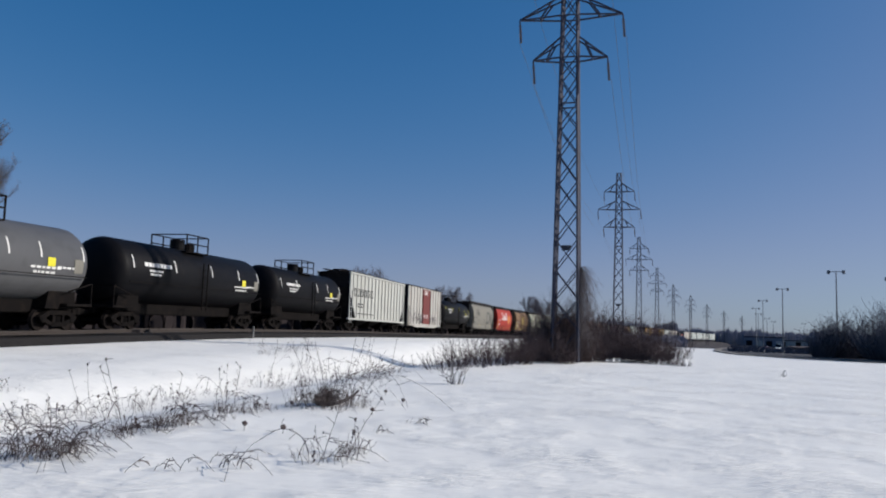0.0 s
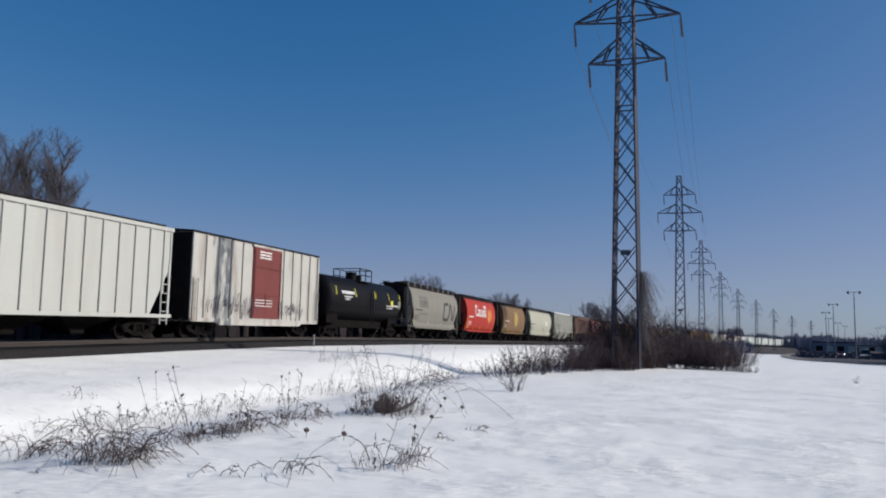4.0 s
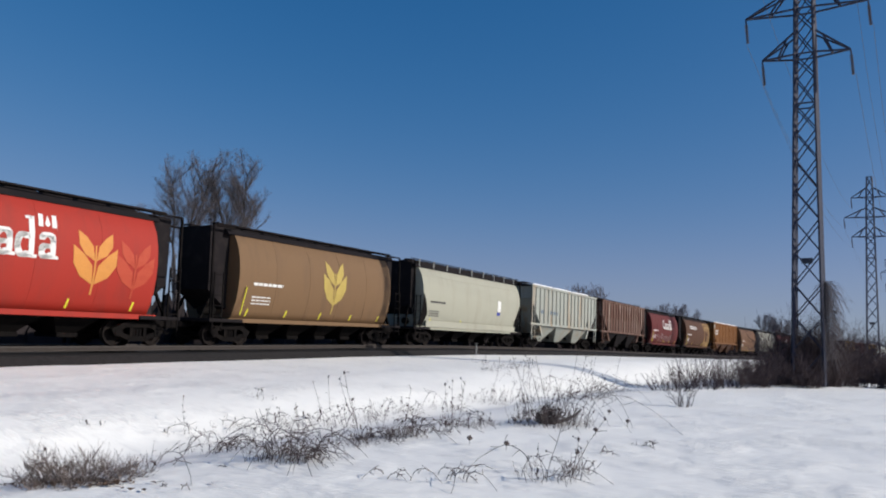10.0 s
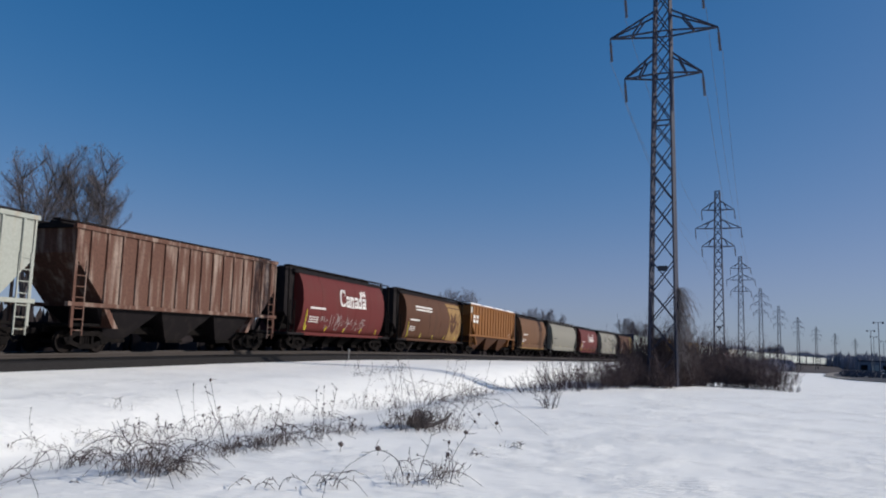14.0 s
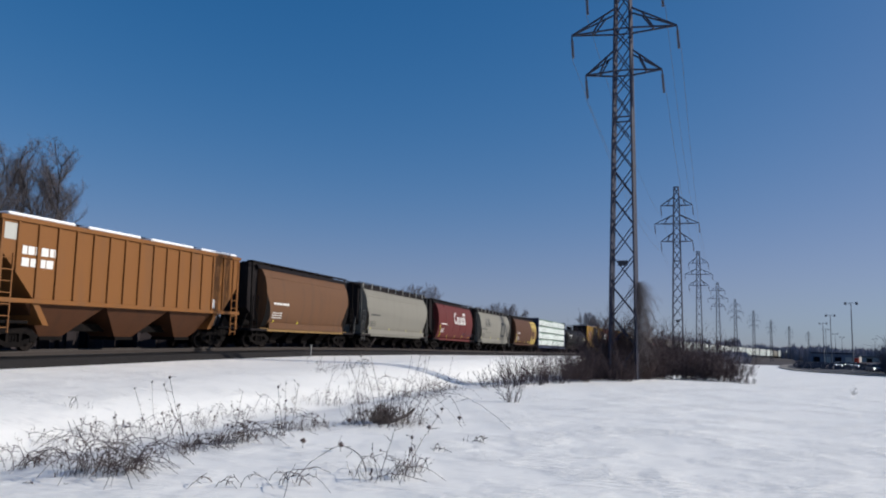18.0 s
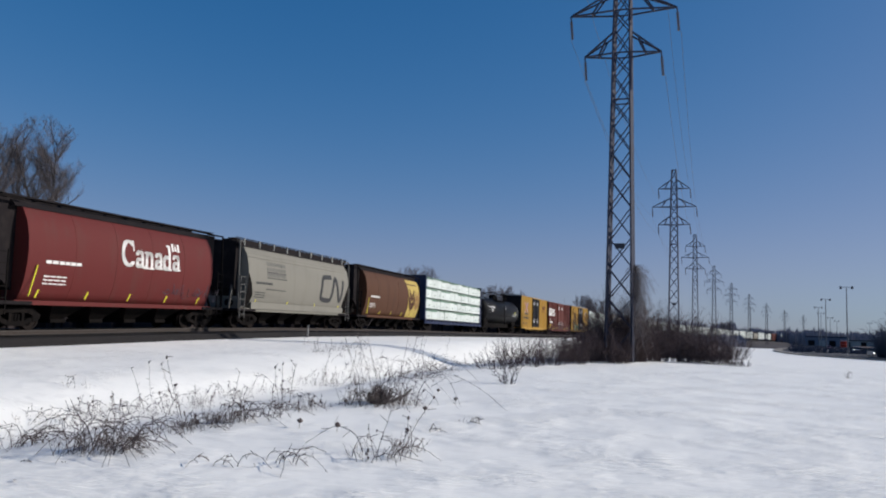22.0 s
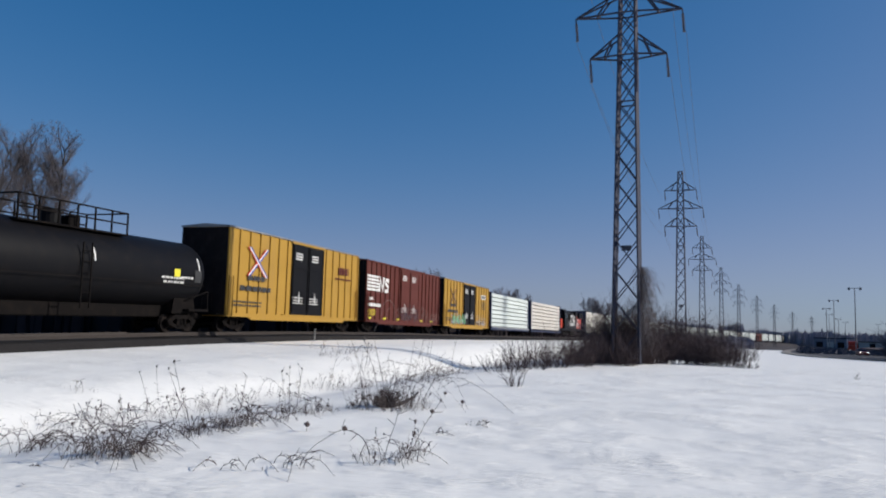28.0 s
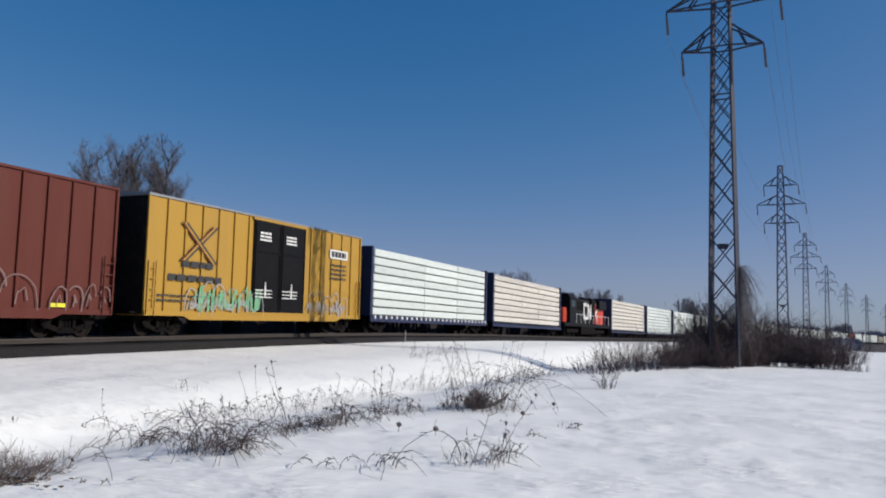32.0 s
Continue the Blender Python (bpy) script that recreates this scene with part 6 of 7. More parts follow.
# backdrop of the gaps under the cars: their darkness is put into the colour
SHADESCRUB = material("dark_backing_scrub", (0.03, 0.025, 0.026), 0.95, 0, (0.045, 0.036, 0.036), 1.0, 0.6, bump=0, spec=0.05)
# distance haze is put into these two colours: paler and bluer than near twigs
HAZETWIG = material("hazed_twigs", (0.16, 0.15, 0.17), 0.9, 0, (0.12, 0.11, 0.13), 2.0, 0.6, bump=0)
HAZEBARK = material("hazed_bark", (0.12, 0.11, 0.12), 0.9, 0, (0.09, 0.08, 0.09), 2.0, 0.6, bump=0)
STEM = material("dark_dry_stems", (0.075, 0.057, 0.055), 0.9, 0, (0.12, 0.092, 0.08), 6.0, 0.7, bump=0)
LAMPGREY = material("dull_grey_steel", (0.2, 0.2, 0.2), 0.6, 0.3, (0.12, 0.12, 0.12), 3.0, 0.4, bump=0)
LITTER = material("dead_leaves", (0.10, 0.065, 0.045), 0.9, 0, (0.06, 0.042, 0.034), 9.0, 0.8, 0.3)
# the two-stemmed trees behind the railway, and smaller ones further off
bare_tree(*polar(-35.8, 74), 18.7, 3.1, 3, "large bare tree with a rounded twiggy crown behind the railway", 4, 0.005, rich=3)
bare_tree(*polar(-32.4, 76), 19.8, 3.7, 8, "large bare forked tree behind the railway", 4, 0.005, rich=3)
bare_tree(*polar(-38.2, 86), 15.4, 2.9, 12, "slender bare tree behind the railway", 4, 0.005, rich=3)
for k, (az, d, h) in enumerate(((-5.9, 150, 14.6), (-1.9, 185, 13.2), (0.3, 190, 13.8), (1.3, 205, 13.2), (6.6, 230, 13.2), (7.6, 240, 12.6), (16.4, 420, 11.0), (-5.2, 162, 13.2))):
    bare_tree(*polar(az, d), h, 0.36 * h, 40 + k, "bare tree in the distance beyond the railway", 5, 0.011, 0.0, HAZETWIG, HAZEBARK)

# brush round the foot of the near pylon and along the verge
for k, (az, d, w, h, n) in enumerate(((6.9, 41.3, 1.90, 2.03, 190), (8.1, 42.7, 2.71, 3.40, 460), (9.6, 43.3, 2.84, 3.15, 440), (11.3, 45.0, 1.70, 2.10, 80), (12.6, 45.7, 1.60, 2.10, 60), (14.0, 46.0, 1.90, 1.95, 120), (15.2, 45.6, 1.60, 1.69, 90), (16.3, 44.7, 1.62, 1.29, 60), (17.2, 43.3, 1.35, 0.74, 26), (5.6, 39.9, 1.62, 1.29, 90), (8.9, 39.6, 1.76, 1.62, 120), (10.6, 47.4, 3.05, 3.05, 220), (12.9, 58.0, 4.20, 3.0, 240), (15.4, 60.0, 3.2, 2.4, 130))):
    brush(*polar(az, d), w, h, n, 100 + k, "dense leafless dark brush at the foot of the pylon", r=0.011, dome=True)
for k, (x, y, w, h, n) in enumerate(((0.4, 22.5, 0.5, 0.78, 14), (0.1, 30.3, 2.0, 1.1, 50), (1.1, 33.3, 2.4, 1.6, 90), (2.3, 35.4, 2.6, 1.9, 110), (3.5, 37.3, 2.5, 2.3, 130), (4.7, 39.4, 2.4, 1.8, 90))):
    brush(x, y, w, h, n, 130 + k, "low leafless brush in the snow", r=0.009)

for k, (az, d, w, h, n) in enumerate(((10.9, 56.9, 3.39, 3.66, 170), (12.0, 59.6, 3.72, 3.59, 150), (13.2, 62.3, 4.06, 3.52, 140), (14.4, 65.7, 4.06, 3.39, 130), (15.6, 69.1, 4.06, 3.11, 110), (16.7, 74.5, 4.06, 2.84, 80))):
    brush(*polar(az, d), w, h, n, 150 + k, "tall thin leafless brush between field and railway", r=0.014, dome=True)


def hanging_vine(seed):
    """Dead vine that climbs the pylon's leg and droops from it in strands."""
    rnd = random.Random(seed)
    x, y = polar(9.95, 41.6)
    z = gz(x, y)
    tubes = []
    for k in range(5):
        pts = [Vector((rnd.uniform(-0.1, 0.1), rnd.uniform(-0.1, 0.1), h)) for h in (0, 1.0, 2.0, 3.0, 4.0, 4.9)]
        tubes.append((pts, 0.034, 0.014))
    for k in range(620):
        h = 5.0 - 3.4 * rnd.random() ** 1.6
        a = rnd.gauss(-0.1, 0.9)
        out, drop = rnd.uniform(0.2, 1.4) * (0.55 + 0.45 * rnd.random()), rnd.uniform(0.4, 1.9)
        p0 = Vector((rnd.uniform(-0.1, 0.1), rnd.uniform(-0.1, 0.1), h))
        pts = [p0 + Vector((math.cos(a) * out * t, math.sin(a) * out * t, 0.34 * math.sin(t * 2.2) - drop * t * t)) for t in (0, 0.25, 0.5, 0.75, 1.0)]
        for q in pts:
            q.z = max(q.z, 0.2)
        tubes.append((pts, 0.008, 0.004))
    me = fast_tubes(tubes, 3)
    me.materials.append(CROWN)
    ob = tagged(new("vine", me), "tangled dead vine drooping from the pylon's leg", "vine")
    ob.matrix_basis = pose(x, y, z)


hanging_vine(5)


def scrub_backdrop():
    """Dark scrub added beyond the railway to darken gaps under and between the cars."""
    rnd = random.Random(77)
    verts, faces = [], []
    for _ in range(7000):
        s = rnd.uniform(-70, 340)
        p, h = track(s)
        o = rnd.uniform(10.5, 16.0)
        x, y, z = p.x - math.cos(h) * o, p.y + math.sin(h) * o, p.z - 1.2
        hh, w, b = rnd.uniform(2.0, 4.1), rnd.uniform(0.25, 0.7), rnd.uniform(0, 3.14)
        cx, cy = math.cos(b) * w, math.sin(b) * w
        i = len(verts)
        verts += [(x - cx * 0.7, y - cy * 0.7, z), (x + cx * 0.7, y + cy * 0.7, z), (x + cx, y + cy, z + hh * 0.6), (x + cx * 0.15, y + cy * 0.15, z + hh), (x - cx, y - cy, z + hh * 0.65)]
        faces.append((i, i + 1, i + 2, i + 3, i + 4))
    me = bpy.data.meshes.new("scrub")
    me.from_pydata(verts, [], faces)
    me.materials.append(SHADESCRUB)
    tagged(new("scrub", me), "added dark scrub backdrop behind the railway", "scrub", kind="stuff")


scrub_backdrop()
_px, _py = -11.6, 47.0
_post = thing("marker_post", "short thin grey trackside marker post", "post", "", pose(_px, _py, gz(_px, _py) - 0.1, 0, 0, -20))
part("post", bars([((0, 0, 0), (0, 0, 0.8))], 0.06), LAMPGREY, _post)
part("cap", box(-0.06, 0.06, -0.06, 0.06, 0.8, 0.84, 0.01), LAMPGREY, _post)

# dry weeds
for k, (x, y, h, w, n, arch) in enumerate((
        (-5.79, 7.78, 0.97, 0.11, 3, 0.0), (-6.41, 10.14, 0.6, 0.98, 26, 0.85), (-4.64, 9.19, 0.66, 0.84, 46, 0.75), (-5.06, 8.86, 1.0, 0.19, 3, 0.0), (-4.96, 9.93, 0.85, 0.25, 4, 0.0), (-5.31, 8.12, 0.16, 1.44, 5, 0.95),
        (-4.62, 10.86, 0.44, 0.79, 16, 0.3), (-4.36, 11.61, 0.51, 0.83, 26, 0.3), (-4.12, 12.01, 0.56, 0.56, 20, 0.3), (-3.82, 12.74, 0.37, 0.79, 16, 0.5), (-3.74, 14.11, 0.56, 0.87, 24, 0.25), (-3.34, 14.73, 0.5, 0.45, 8, 0.1),
        (-2.99, 15.21, 0.25, 0.23, 4, 0.0), (-6.96, 18.43, 0.95, 0.44, 3, 0.0), (-4.31, 10.55, 0.76, 0.25, 3, 0.0), (-3.0, 8.8, 0.32, 0.83, 6, 0.9), (-2.33, 8.9, 0.45, 0.4, 7, 0.9), (-1.39, 9.5, 0.55, 0.78, 14, 0.6),
        (-1.14, 9.94, 0.67, 0.37, 7, 0.1), (-0.42, 13.49, 0.4, 0.5, 4, 0.6), (-0.88, 12.17, 0.27, 0.36, 3, 0.3), (-2.3, 15.7, 1.0, 1.5, 64, 0.15), (-4.75, 25.05, 0.94, 2.08, 20, 0.1), (-2.62, 23.96, 1.07, 1.79, 26, 0.1),
        (-1.98, 28.03, 1.04, 1.67, 20, 0.1), (-7.24, 31.58, 0.72, 0.96, 8, 0.0), (-6.98, 33.79, 0.82, 1.02, 9, 0.0), (-6.57, 36.01, 0.76, 1.08, 8, 0.0), (-8.89, 36.84, 0.62, 0.84, 6, 0.0), (-0.85, 33.49, 0.87, 1.49, 12, 0.1),
        (-9.25, 16.48, 0.5, 0.6, 3, 0.0), (-4.93, 7.16, 0.13, 0.58, 4, 0.8), (14.6, 33.0, 0.65, 0.14, 3, 0.0),
        (-8.62, 12.39, 0.45, 0.67, 6, 0.20), (-8.26, 13.70, 0.53, 1.07, 12, 0.50), (-7.97, 15.02, 0.57, 1.01, 12, 0.30), (-7.45, 16.17, 0.63, 1.19, 14, 0.30), (-7.18, 17.48, 0.67, 1.26, 14, 0.20), (-6.89, 19.52, 0.64, 1.23, 12, 0.20), (-6.36, 21.38, 0.69, 1.32, 12, 0.10), (-5.96, 23.76, 0.73, 1.45, 10, 0.10), (-5.51, 26.84, 0.81, 1.42, 10, 0.10), (-5.05, 30.08, 1.02, 1.81, 14, 0.10), (-9.57, 11.29, 0.33, 0.44, 3, 0.10), (-9.09, 9.71, 0.59, 0.20, 2, 0.00))):
    weed_clump(x, y, h, w, n, 200 + k, "bowed dry brown weed stems in the snow" if arch > 0.4 else "dry upright weed stalks with seed heads in snow", arch)
brush(-6.1, 7.05, 1.5, 0.6, 260, 180, "low domed tangle of dead brown stems in the snow", WEED, r=0.004, droop=0.35, dome=True)
brush(-2.35, 15.8, 0.5, 0.55, 90, 181, "dark tangle of dead stems in the snow", STEM, r=0.008, droop=0.2)
_lg = gz(-2.05, 16.3)
tagged(part("log", tube([(-2.25, 15.95, _lg + 0.0), (-2.05, 16.3, _lg + 0.06), (-1.9, 16.7, _lg + 0.13), (-1.8, 16.9, _lg + 0.24)], 0.05, 0.022, 8), BARK), "dark fallen branch lying in the snow", "branch")
for k, (x, y, h) in enumerate(((-1.26, 14.24, 0.1), (-0.81, 16.48, 0.1), (-2.91, 11.54, 0.09), (-2.3, 11.37, 0.08), (-2.89, 15.02, 0.09), (-1.34, 18.65, 0.08))):
    _bur = thing("dry_bur", "dark dry seed bur on a short stalk in the snow", "weed", "dry burs in the snow", pose(x, y, gz(x, y)))
    part("stalk", tube([(0, 0, -0.03), (0.01, 0, h)], 0.004, sides=4), STEM, _bur)
    bm = bmesh.new()
    bmesh.ops.create_icosphere(bm, subdivisions=2, radius=0.04)
    for v in bm.verts:
        v.co *= 0.75 + 0.45 * ((hash((round(v.co.x * 9e3), round(v.co.y * 9e3), round(v.co.z * 9e3))) % 97) / 97)
    part("seed_head", bm, STEM, _bur, m=pose(0.01, 0, h + 0.02))
_rnd = random.Random(9)
bm = bmesh.new()
for _ in range(160):
    x, y = -6.05 + _rnd.gauss(0, 0.42), 6.85 + _rnd.gauss(0, 0.18)
    zz = gz(x, y) + 0.02
    a = _rnd.uniform(0, 6.28)
    s = _rnd.uniform(0.02, 0.05)
    vs = [bm.verts.new((x + math.cos(a + k) * s * q, y + math.sin(a + k) * s * q, zz + _rnd.uniform(0, 0.03))) for k, q in ((0, 1.4), (1.6, 0.7), (3.14, 1.4), (4.7, 0.7))]
    bm.faces.new(vs)
tagged(part("leaf_litter", bm, LITTER), "brown dead leaves lying on the snow", "leaves", kind="stuff")


# ---- power lines ----
def span(a, b, sag, n=14):
    return [a.lerp(b, k / n) - Vector((0, 0, 4 * sag * (k / n) * (1 - k / n))) for k in range(n + 1)]


WIRE = material("weathered_cable", (0.10, 0.11, 0.13), 0.5, 0.5, (0.06, 0.06, 0.07), 2.0, 0.3, bump=0)
for zz, half in ((15.57, 2.17), (18.0, 2.98), (20.5, 2.17)):
    for sx in (-1, 1):
        tubes = [(span(a @ Vector((sx * half + 0.11, 0, zz)), b @ Vector((sx * half + 0.11, 0, zz)), 1.6), 0.011, 0.011) for a, b in zip(PYLON_AT[:5], PYLON_AT[1:6])]
        me = fast_tubes(tubes, 4)
        me.materials.append(WIRE)
        tagged(new("power_line", me), "thin sagging power line between the pylons", "cable", "power lines")

# ---- the highway beyond the field ----
ROAD = [(175, 96), (120, 99), (86, 107), (68, 122), (66, 142), (76, 180), (98, 240), (132, 320), (176, 410), (240, 520)]


def road_at(s):
    seg = [math.dist(a, b) for a, b in zip(ROAD, ROAD[1:])]
    for (ax, ay), (bx, by), L in zip(ROAD, ROAD[1:], seg):
        if s <= L or (bx, by) == ROAD[-1]:
            t = s / L
            return ax + (bx - ax) * t, ay + (by - ay) * t, (bx - ax) / L, (by - ay) / L
        s -= L


ROAD_LEN = sum(math.dist(a, b) for a, b in zip(ROAD, ROAD[1:]))


def road_strip(name, o0, o1, lift, mat, label, category, step=6.0, height=0.0, dash=0):
    """A strip along the road between two offsets to its right-hand side."""
    bm = bmesh.new()
    prev = None
    s, k = 0.0, 0
    while s <= ROAD_LEN - 1:
        x, y, dx, dy = road_at(s)
        row = []
        for o in (o0, o1):
            px, py = x + dy * o, y - dx * o
            row.append(Vector((px, py, base_z(px, py) + lift)))
        a = [bm.verts.new(v) for v in row] + [bm.verts.new(v + Vector((0, 0, height))) for v in row[::-1]] if height else [bm.verts.new(v) for v in row]
        if prev and not (dash and k % dash):
            n = len(a)
            for i in range(n if height else 1):
                bm.faces.new((prev[i], prev[(i + 1) % n], a[(i + 1) % n], a[i]))
        prev = a
        s += step
        k += 1
    bmesh.ops.recalc_face_normals(bm, faces=bm.faces)
    return tagged(part(name, bm, mat), label, category, kind="structure")


CONCRETE = material("grey_concrete", (0.20, 0.20, 0.21), 0.9, 0, (0.22, 0.22, 0.22), 0.8, 0.7, 0.1, 15.0, 0.1)
DARKCONC = material("stained_concrete", (0.05, 0.045, 0.055), 0.9, 0, (0.08, 0.075, 0.08), 0.8, 0.7, 0.1, 15.0, 0.1, spec=0.05)
DIRTYSNOW = material("dirty_plowed_snow", (0.24, 0.22, 0.20), 0.9, 0, (0.18, 0.16, 0.14), 0.5, 0.8, 0.2, 8.0, 0.4)
road_strip("road", -10.0, 10.0, 0.16, ASPHALT, "dark wet asphalt of the highway beyond the field", "road")
road_strip("verge", -12.0, -10.0, 0.10, DIRTYSNOW, "dirty plowed snow along the road's edge", "snow", height=0.08)
road_strip("barrier", 10.2, 10.9, 0.1, DARKCONC, "low grey concrete barrier along the highway", "barrier", height=1.3)
road_strip("lane_line", -0.15, 0.15, 0.175, WHITEP, "white painted lane line on the highway", "road marking", step=3.0, dash=3)

LAMPSTEEL = material("lamp_steel", (0.12, 0.13, 0.15), 0.5, 0.6, (0.08, 0.08, 0.09), 2.0, 0.4, bump=0)


def street_lamp(az, d, top):
    x, y = polar(az, d)
    z = float(base_z(x, y))
    h = top - z
    lamp = thing("street_lamp", "tall grey double-headed highway lamp post", "street lamp", "highway lamps", pose(x, y, z, 0, 0, -25))
    part("pole", tube([(0, 0, 0), (0, 0, h * 0.5), (0, 0, h)], 0.16, 0.09, 8), LAMPSTEEL, lamp)
    part("base", tube([(0, 0, 0), (0, 0, 0.8)], 0.32, 0.3, 10), CONCRETE, lamp)
    part("crossarm", bars([((-1.05, 0, h), (1.05, 0, h))], 0.11), LAMPSTEEL, lamp)
    for sx in (-1, 1):
        part("lamp_head", box(sx * 1.2 - 0.26, sx * 1.2 + 0.26, -0.3, 0.3, h - 0.42, h + 0.2, 0.06), LAMPSTEEL, lamp)


for az, d, top in ((27.2, 152, 13.8), (23.9, 205, 13.8), (22.65, 265, 13.6), (22.2, 330, 13.4), (22.35, 400, 13.2), (22.9, 470, 12.8), (23.3, 540, 12.5), (30.5, 170, 13.8), (25.2, 560, 12.0)):
    street_lamp(az, d, top)


# ---- trees, buildings and far woods on the right ----
DARKTWIG = material("dark_evergreen_twigs", (0.10, 0.10, 0.125), 0.9, 0, (0.13, 0.12, 0.13), 2.0, 0.6, bump=0)
for k, (az, d, w, h, n) in enumerate(((26.4, 150, 5, 6.0, 260), (27.4, 152, 6, 7.2, 340), (28.6, 156, 6, 5.4, 300), (29.9, 146, 7, 8.4, 420), (31.3, 140, 8, 8.8, 440), (33.0, 140, 9, 9.0, 380), (35.2, 140, 10, 9.0, 320))):
    brush(*polar(az, d), w, h, n, 300 + k, "dense dark tree clump beside the highway", DARKTWIG, r=0.045, name="tree_clump", category="tree", dome=True)


def far_woods(name, a0, a1, d0, d1, h, n, seed, label, mat=None):
    """Distant bare woods: thousands of slim stems of uneven height in a belt."""
    rnd = random.Random(seed)
    verts, faces = [], []
    for _ in range(n):
        az = rnd.uniform(a0, a1)
        d = rnd.uniform(d0, d1)
        x, y = polar(az, d)
        z = float(base_z(x, y)) - 0.3
        hh = h * rnd.uniform(0.5, 1.0) * (0.92 + 0.12 * math.sin(az * 2.3 + 1) * math.sin(az * 0.9))
        w = rnd.uniform(0.5, 1.6)
        b = rnd.uniform(0, 3.14)
        cx, cy = math.cos(b) * w, math.sin(b) * w
        i = len(verts)
        verts += [(x - cx * 0.5, y - cy * 0.5, z), (x + cx * 0.5, y + cy * 0.5, z), (x + cx, y + cy, z + hh * 0.6), (x + cx * 0.1, y + cy * 0.1, z + hh), (x - cx, y - cy, z + hh * 0.65),
                  (x + cy * 0.5, y - cx * 0.5, z), (x - cy * 0.5, y + cx * 0.5, z), (x - cy, y + cx, z + hh * 0.6), (x, y, z + hh * 0.97), (x + cy, y - cx, z + hh * 0.6)]
        faces += [(i, i + 1, i + 2, i + 3, i + 4), (i + 5, i + 6, i + 7, i + 8, i + 9)]
    me = bpy.data.meshes.new(name)
    me.from_pydata(verts, [], faces)
    me.materials.append(mat or HAZEWOOD)
    return tagged(new(name, me), label, "woods", kind="stuff")


# woods coloured pale and bluish: the haze of distance is in the colour
HAZEWOOD = material("hazed_bare_woods", (0.31, 0.30, 0.34), 1.0, 0, (0.23, 0.225, 0.26), 0.1, 0.6, bump=0)
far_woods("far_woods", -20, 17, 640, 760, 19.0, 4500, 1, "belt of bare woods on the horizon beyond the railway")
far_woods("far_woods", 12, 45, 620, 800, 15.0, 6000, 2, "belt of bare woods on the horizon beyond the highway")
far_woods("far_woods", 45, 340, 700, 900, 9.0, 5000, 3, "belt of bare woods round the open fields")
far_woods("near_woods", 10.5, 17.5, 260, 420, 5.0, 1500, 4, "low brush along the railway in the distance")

far_woods("scrub", 20.5, 46, 190, 420, 1.7, 2600, 6, "low leafless scrub between the highway and the railway", DARKTWIG)

WALLBLUE = material("blue_grey_cladding", (0.17, 0.185, 0.23), 0.7, 0, (0.12, 0.13, 0.16), 0.3, 0.5, bump=0)


def warehouse(az, d, w, h, depth, label, mat):
    x, y = polar(az, d)
    b = thing("warehouse", label, "building", "", pose(x, y, float(base_z(x, y)), 0, 0, -az))
    part("wall", box(-w / 2, w / 2, 0, depth, 0, h, 0.05), mat, b)
    part("roof", box(-w / 2 - 0.3, w / 2 + 0.3, -0.3, depth + 0.3, h, h + 0.5, 0.05), ROOFANDSHADE, b)
    for k in range(4):
        xx = -w / 2 + (k + 0.5) * w / 4
        part("dock_door", box(xx - 1.5, xx + 1.5, -0.08, 0.02, 0.2, 3.6, 0.02), WHITECAR if k % 2 else ROOFANDSHADE, b)


warehouse(22.7, 430, 19, 5.2, 14, "flat-roofed blue-grey warehouse beyond the highway", WALLBLUE)
warehouse(24.6, 520, 17, 4.2, 12, "low white building beyond the highway", WHITECAR)
warehouse(19.2, 900, 8, 12.5, 8, "small dark tower block on the horizon", WALLBLUE)


# ---- vehicles on the highway ----
def vehicle(kind, paint, label, name="car"):
    v = thing(name, label, name, "traffic on the highway")
    L, W, H = {"car": (4.5, 1.8, 1.45), "van": (5.4, 2.0, 2.1), "truck": (14.0, 2.5, 4.0)}[kind]
    if kind == "truck":
        part("trailer", box(-7, 4.2, -1.25, 1.25, 1.1, 4.0, 0.04), paint, v)
        part("cab", plate([(4.5, 0.7), (7.0, 0.7), (7.0, 1.9), (6.4, 2.1), (6.1, 3.2), (4.5, 3.3)], -1.2, 1.2), LOCORED, v)
        axles = (-5.6, -4.4, 3.4, 5.9)
    else:
        z = 0.28
        part("body", plate([(-L / 2, z), (L / 2, z), (L / 2, 0.75), (L / 2 - 1.1, 0.92), (-L / 2 + 0.3, 0.98), (-L / 2, 0.8)], -W / 2, W / 2), paint, v)
        part("cabin", plate([(-L / 2 + 0.3, 0.97), (L / 2 - 1.15, 0.92), (L / 2 - 1.95, H), (-L / 2 + 0.8, H)], -W / 2 + 0.12, W / 2 - 0.12), GLASS, v)
        part("roof_panel", plate([(L / 2 - 2.0, H - 0.02), (L / 2 - 2.05, H + 0.03), (-L / 2 + 0.9, H + 0.03), (-L / 2 + 0.85, H - 0.02)], -W / 2 + 0.14, W / 2 - 0.14), paint, v)
        axles = (-L / 2 + 0.85, L / 2 - 0.9)
    for x in axles:
        for sy in (-1, 1):
            bm = bmesh.new()
            disc(bm, x, sy * (W / 2 - 0.12), 0.33 if kind != "truck" else 0.5, 0.31 if kind != "truck" else 0.48, 0.22, 14)
            part("wheel", bm, UNDER, v)
    for sy in (-1, 1):
        hl = L / 2 if kind != "truck" else 7.0
        part("headlight", box(hl - 0.06, hl + 0.02, sy * W * 0.36 - 0.11, sy * W * 0.36 + 0.11, 0.62, 0.74, 0.02), HEADLIGHT, v, "lit headlight")
    return v


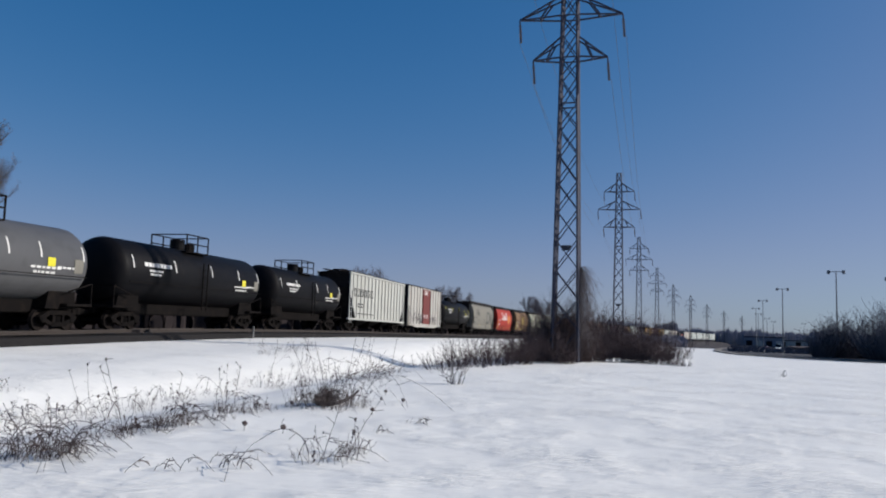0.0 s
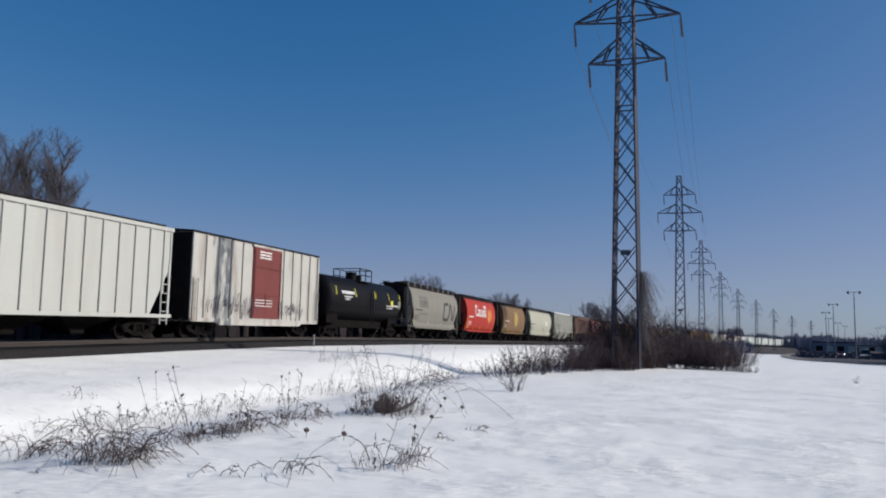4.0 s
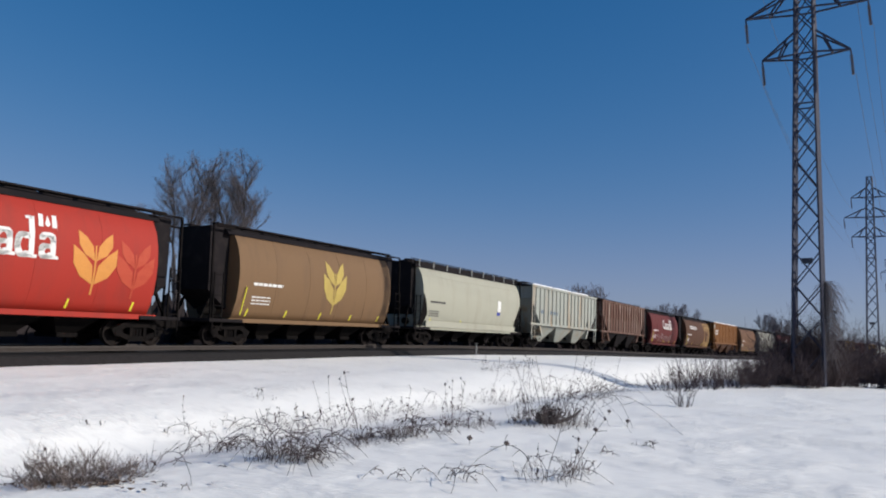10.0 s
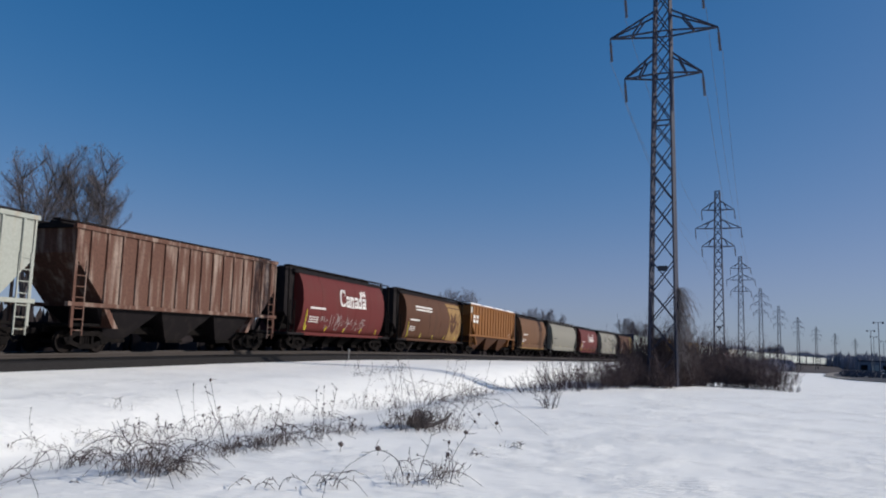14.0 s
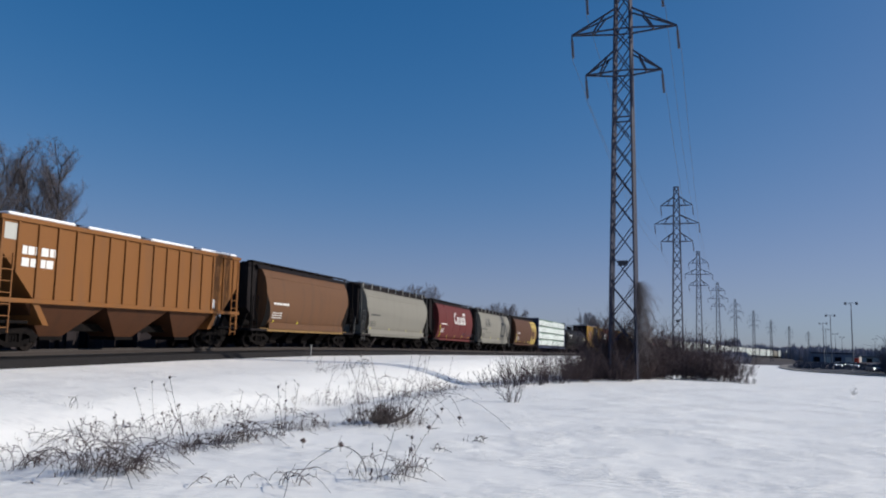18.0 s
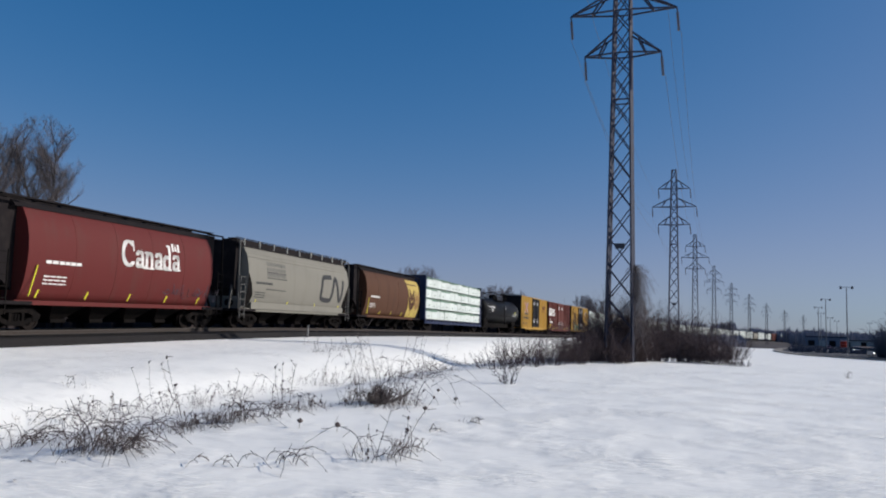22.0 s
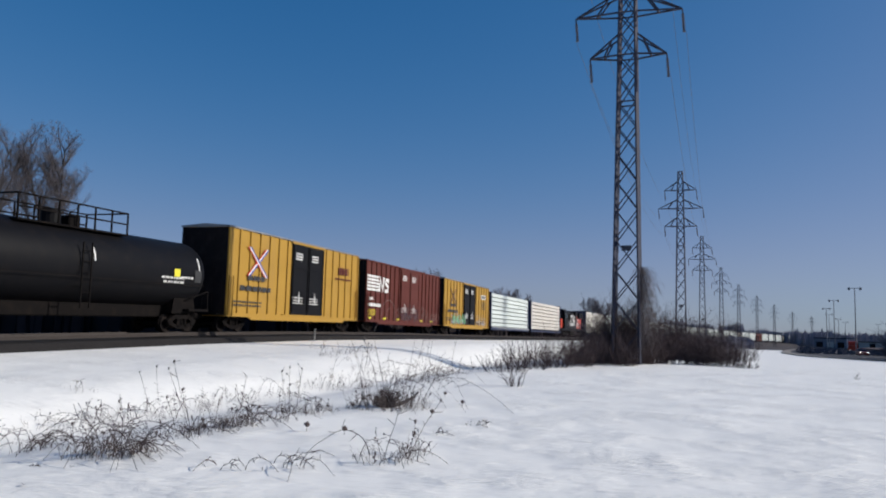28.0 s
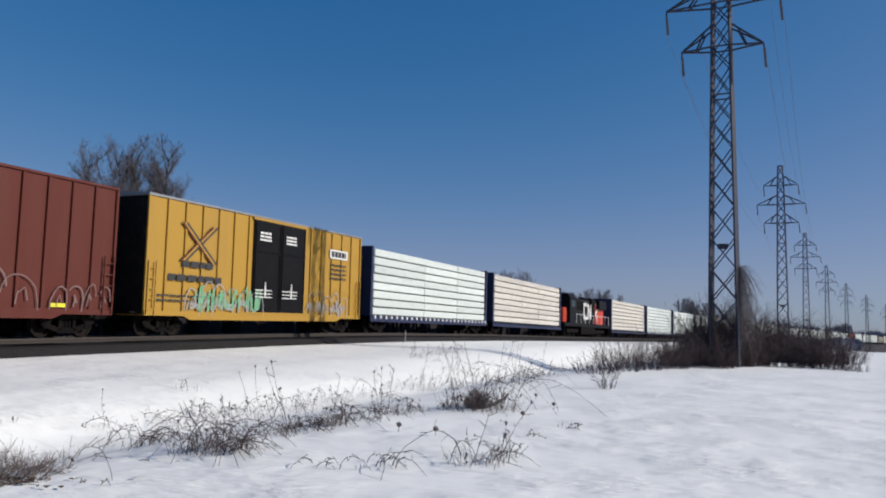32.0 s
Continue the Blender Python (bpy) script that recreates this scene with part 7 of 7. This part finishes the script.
HEADLIGHT = bpy.data.materials.new("headlight")
HEADLIGHT.use_nodes = True
HEADLIGHT.node_tree.nodes["Principled BSDF"].inputs["Emission Color"].default_value = (1, 0.96, 0.88, 1)
HEADLIGHT.node_tree.nodes["Principled BSDF"].inputs["Emission Strength"].default_value = 5.0
CARBLUE = material("dark_blue_car_paint", (0.02, 0.03, 0.06), 0.3, 0.2, (0.03, 0.03, 0.04), 2.0, 0.3, bump=0)
CARRED = material("dark_red_car_paint", (0.18, 0.02, 0.02), 0.3, 0.2, (0.1, 0.02, 0.02), 2.0, 0.3, bump=0)
CARWHITE = material("white_car_paint", (0.7, 0.7, 0.7), 0.3, 0, (0.5, 0.5, 0.5), 2.0, 0.3, bump=0)
CARSILVER = material("silver_car_paint", (0.35, 0.36, 0.38), 0.3, 0.5, (0.25, 0.25, 0.26), 2.0, 0.3, bump=0)
TRAFFIC = []
for kind, paint, label, nm, s_mid, t_mid, lane in (
        ("car", CARBLUE, "dark blue saloon car with lit headlights", "car", 118, 0.0, -6.5), ("car", CARRED, "dark red car with lit headlights", "car", 250, 2.0, -2.5),
        ("van", CARWHITE, "white van with lit headlights", "van", 215, 2.6, -6.5), ("car", CARSILVER, "silver car with lit headlights", "car", 190, 17.0, -6.5),
        ("car", CARBLUE, "dark blue car with lit headlights", "car", 165, 17.0, -2.5), ("car", CARWHITE, "white car with lit headlights", "car", 175, 20.0, -6.5),
        ("car", CARBLUE, "dark car with lit headlights", "car", 105, 20.0, -2.5), ("car", CARSILVER, "silver car with lit headlights", "car", 170, 23.0, -6.5),
        ("car", CARWHITE, "white car with lit headlights", "car", 112, 23.2, -2.5), ("truck", WHITECAR, "white box trailer behind a red lorry cab", "truck", 240, 28.0, -6.5),
        ("car", CARRED, "dark red car with lit headlights", "car", 160, 28.0, -2.5), ("car", CARSILVER, "silver car with lit headlights", "car", 330, 12.0, -2.5)):
    TRAFFIC.append((vehicle(kind, paint, label, nm), s_mid, t_mid, lane))

motions()
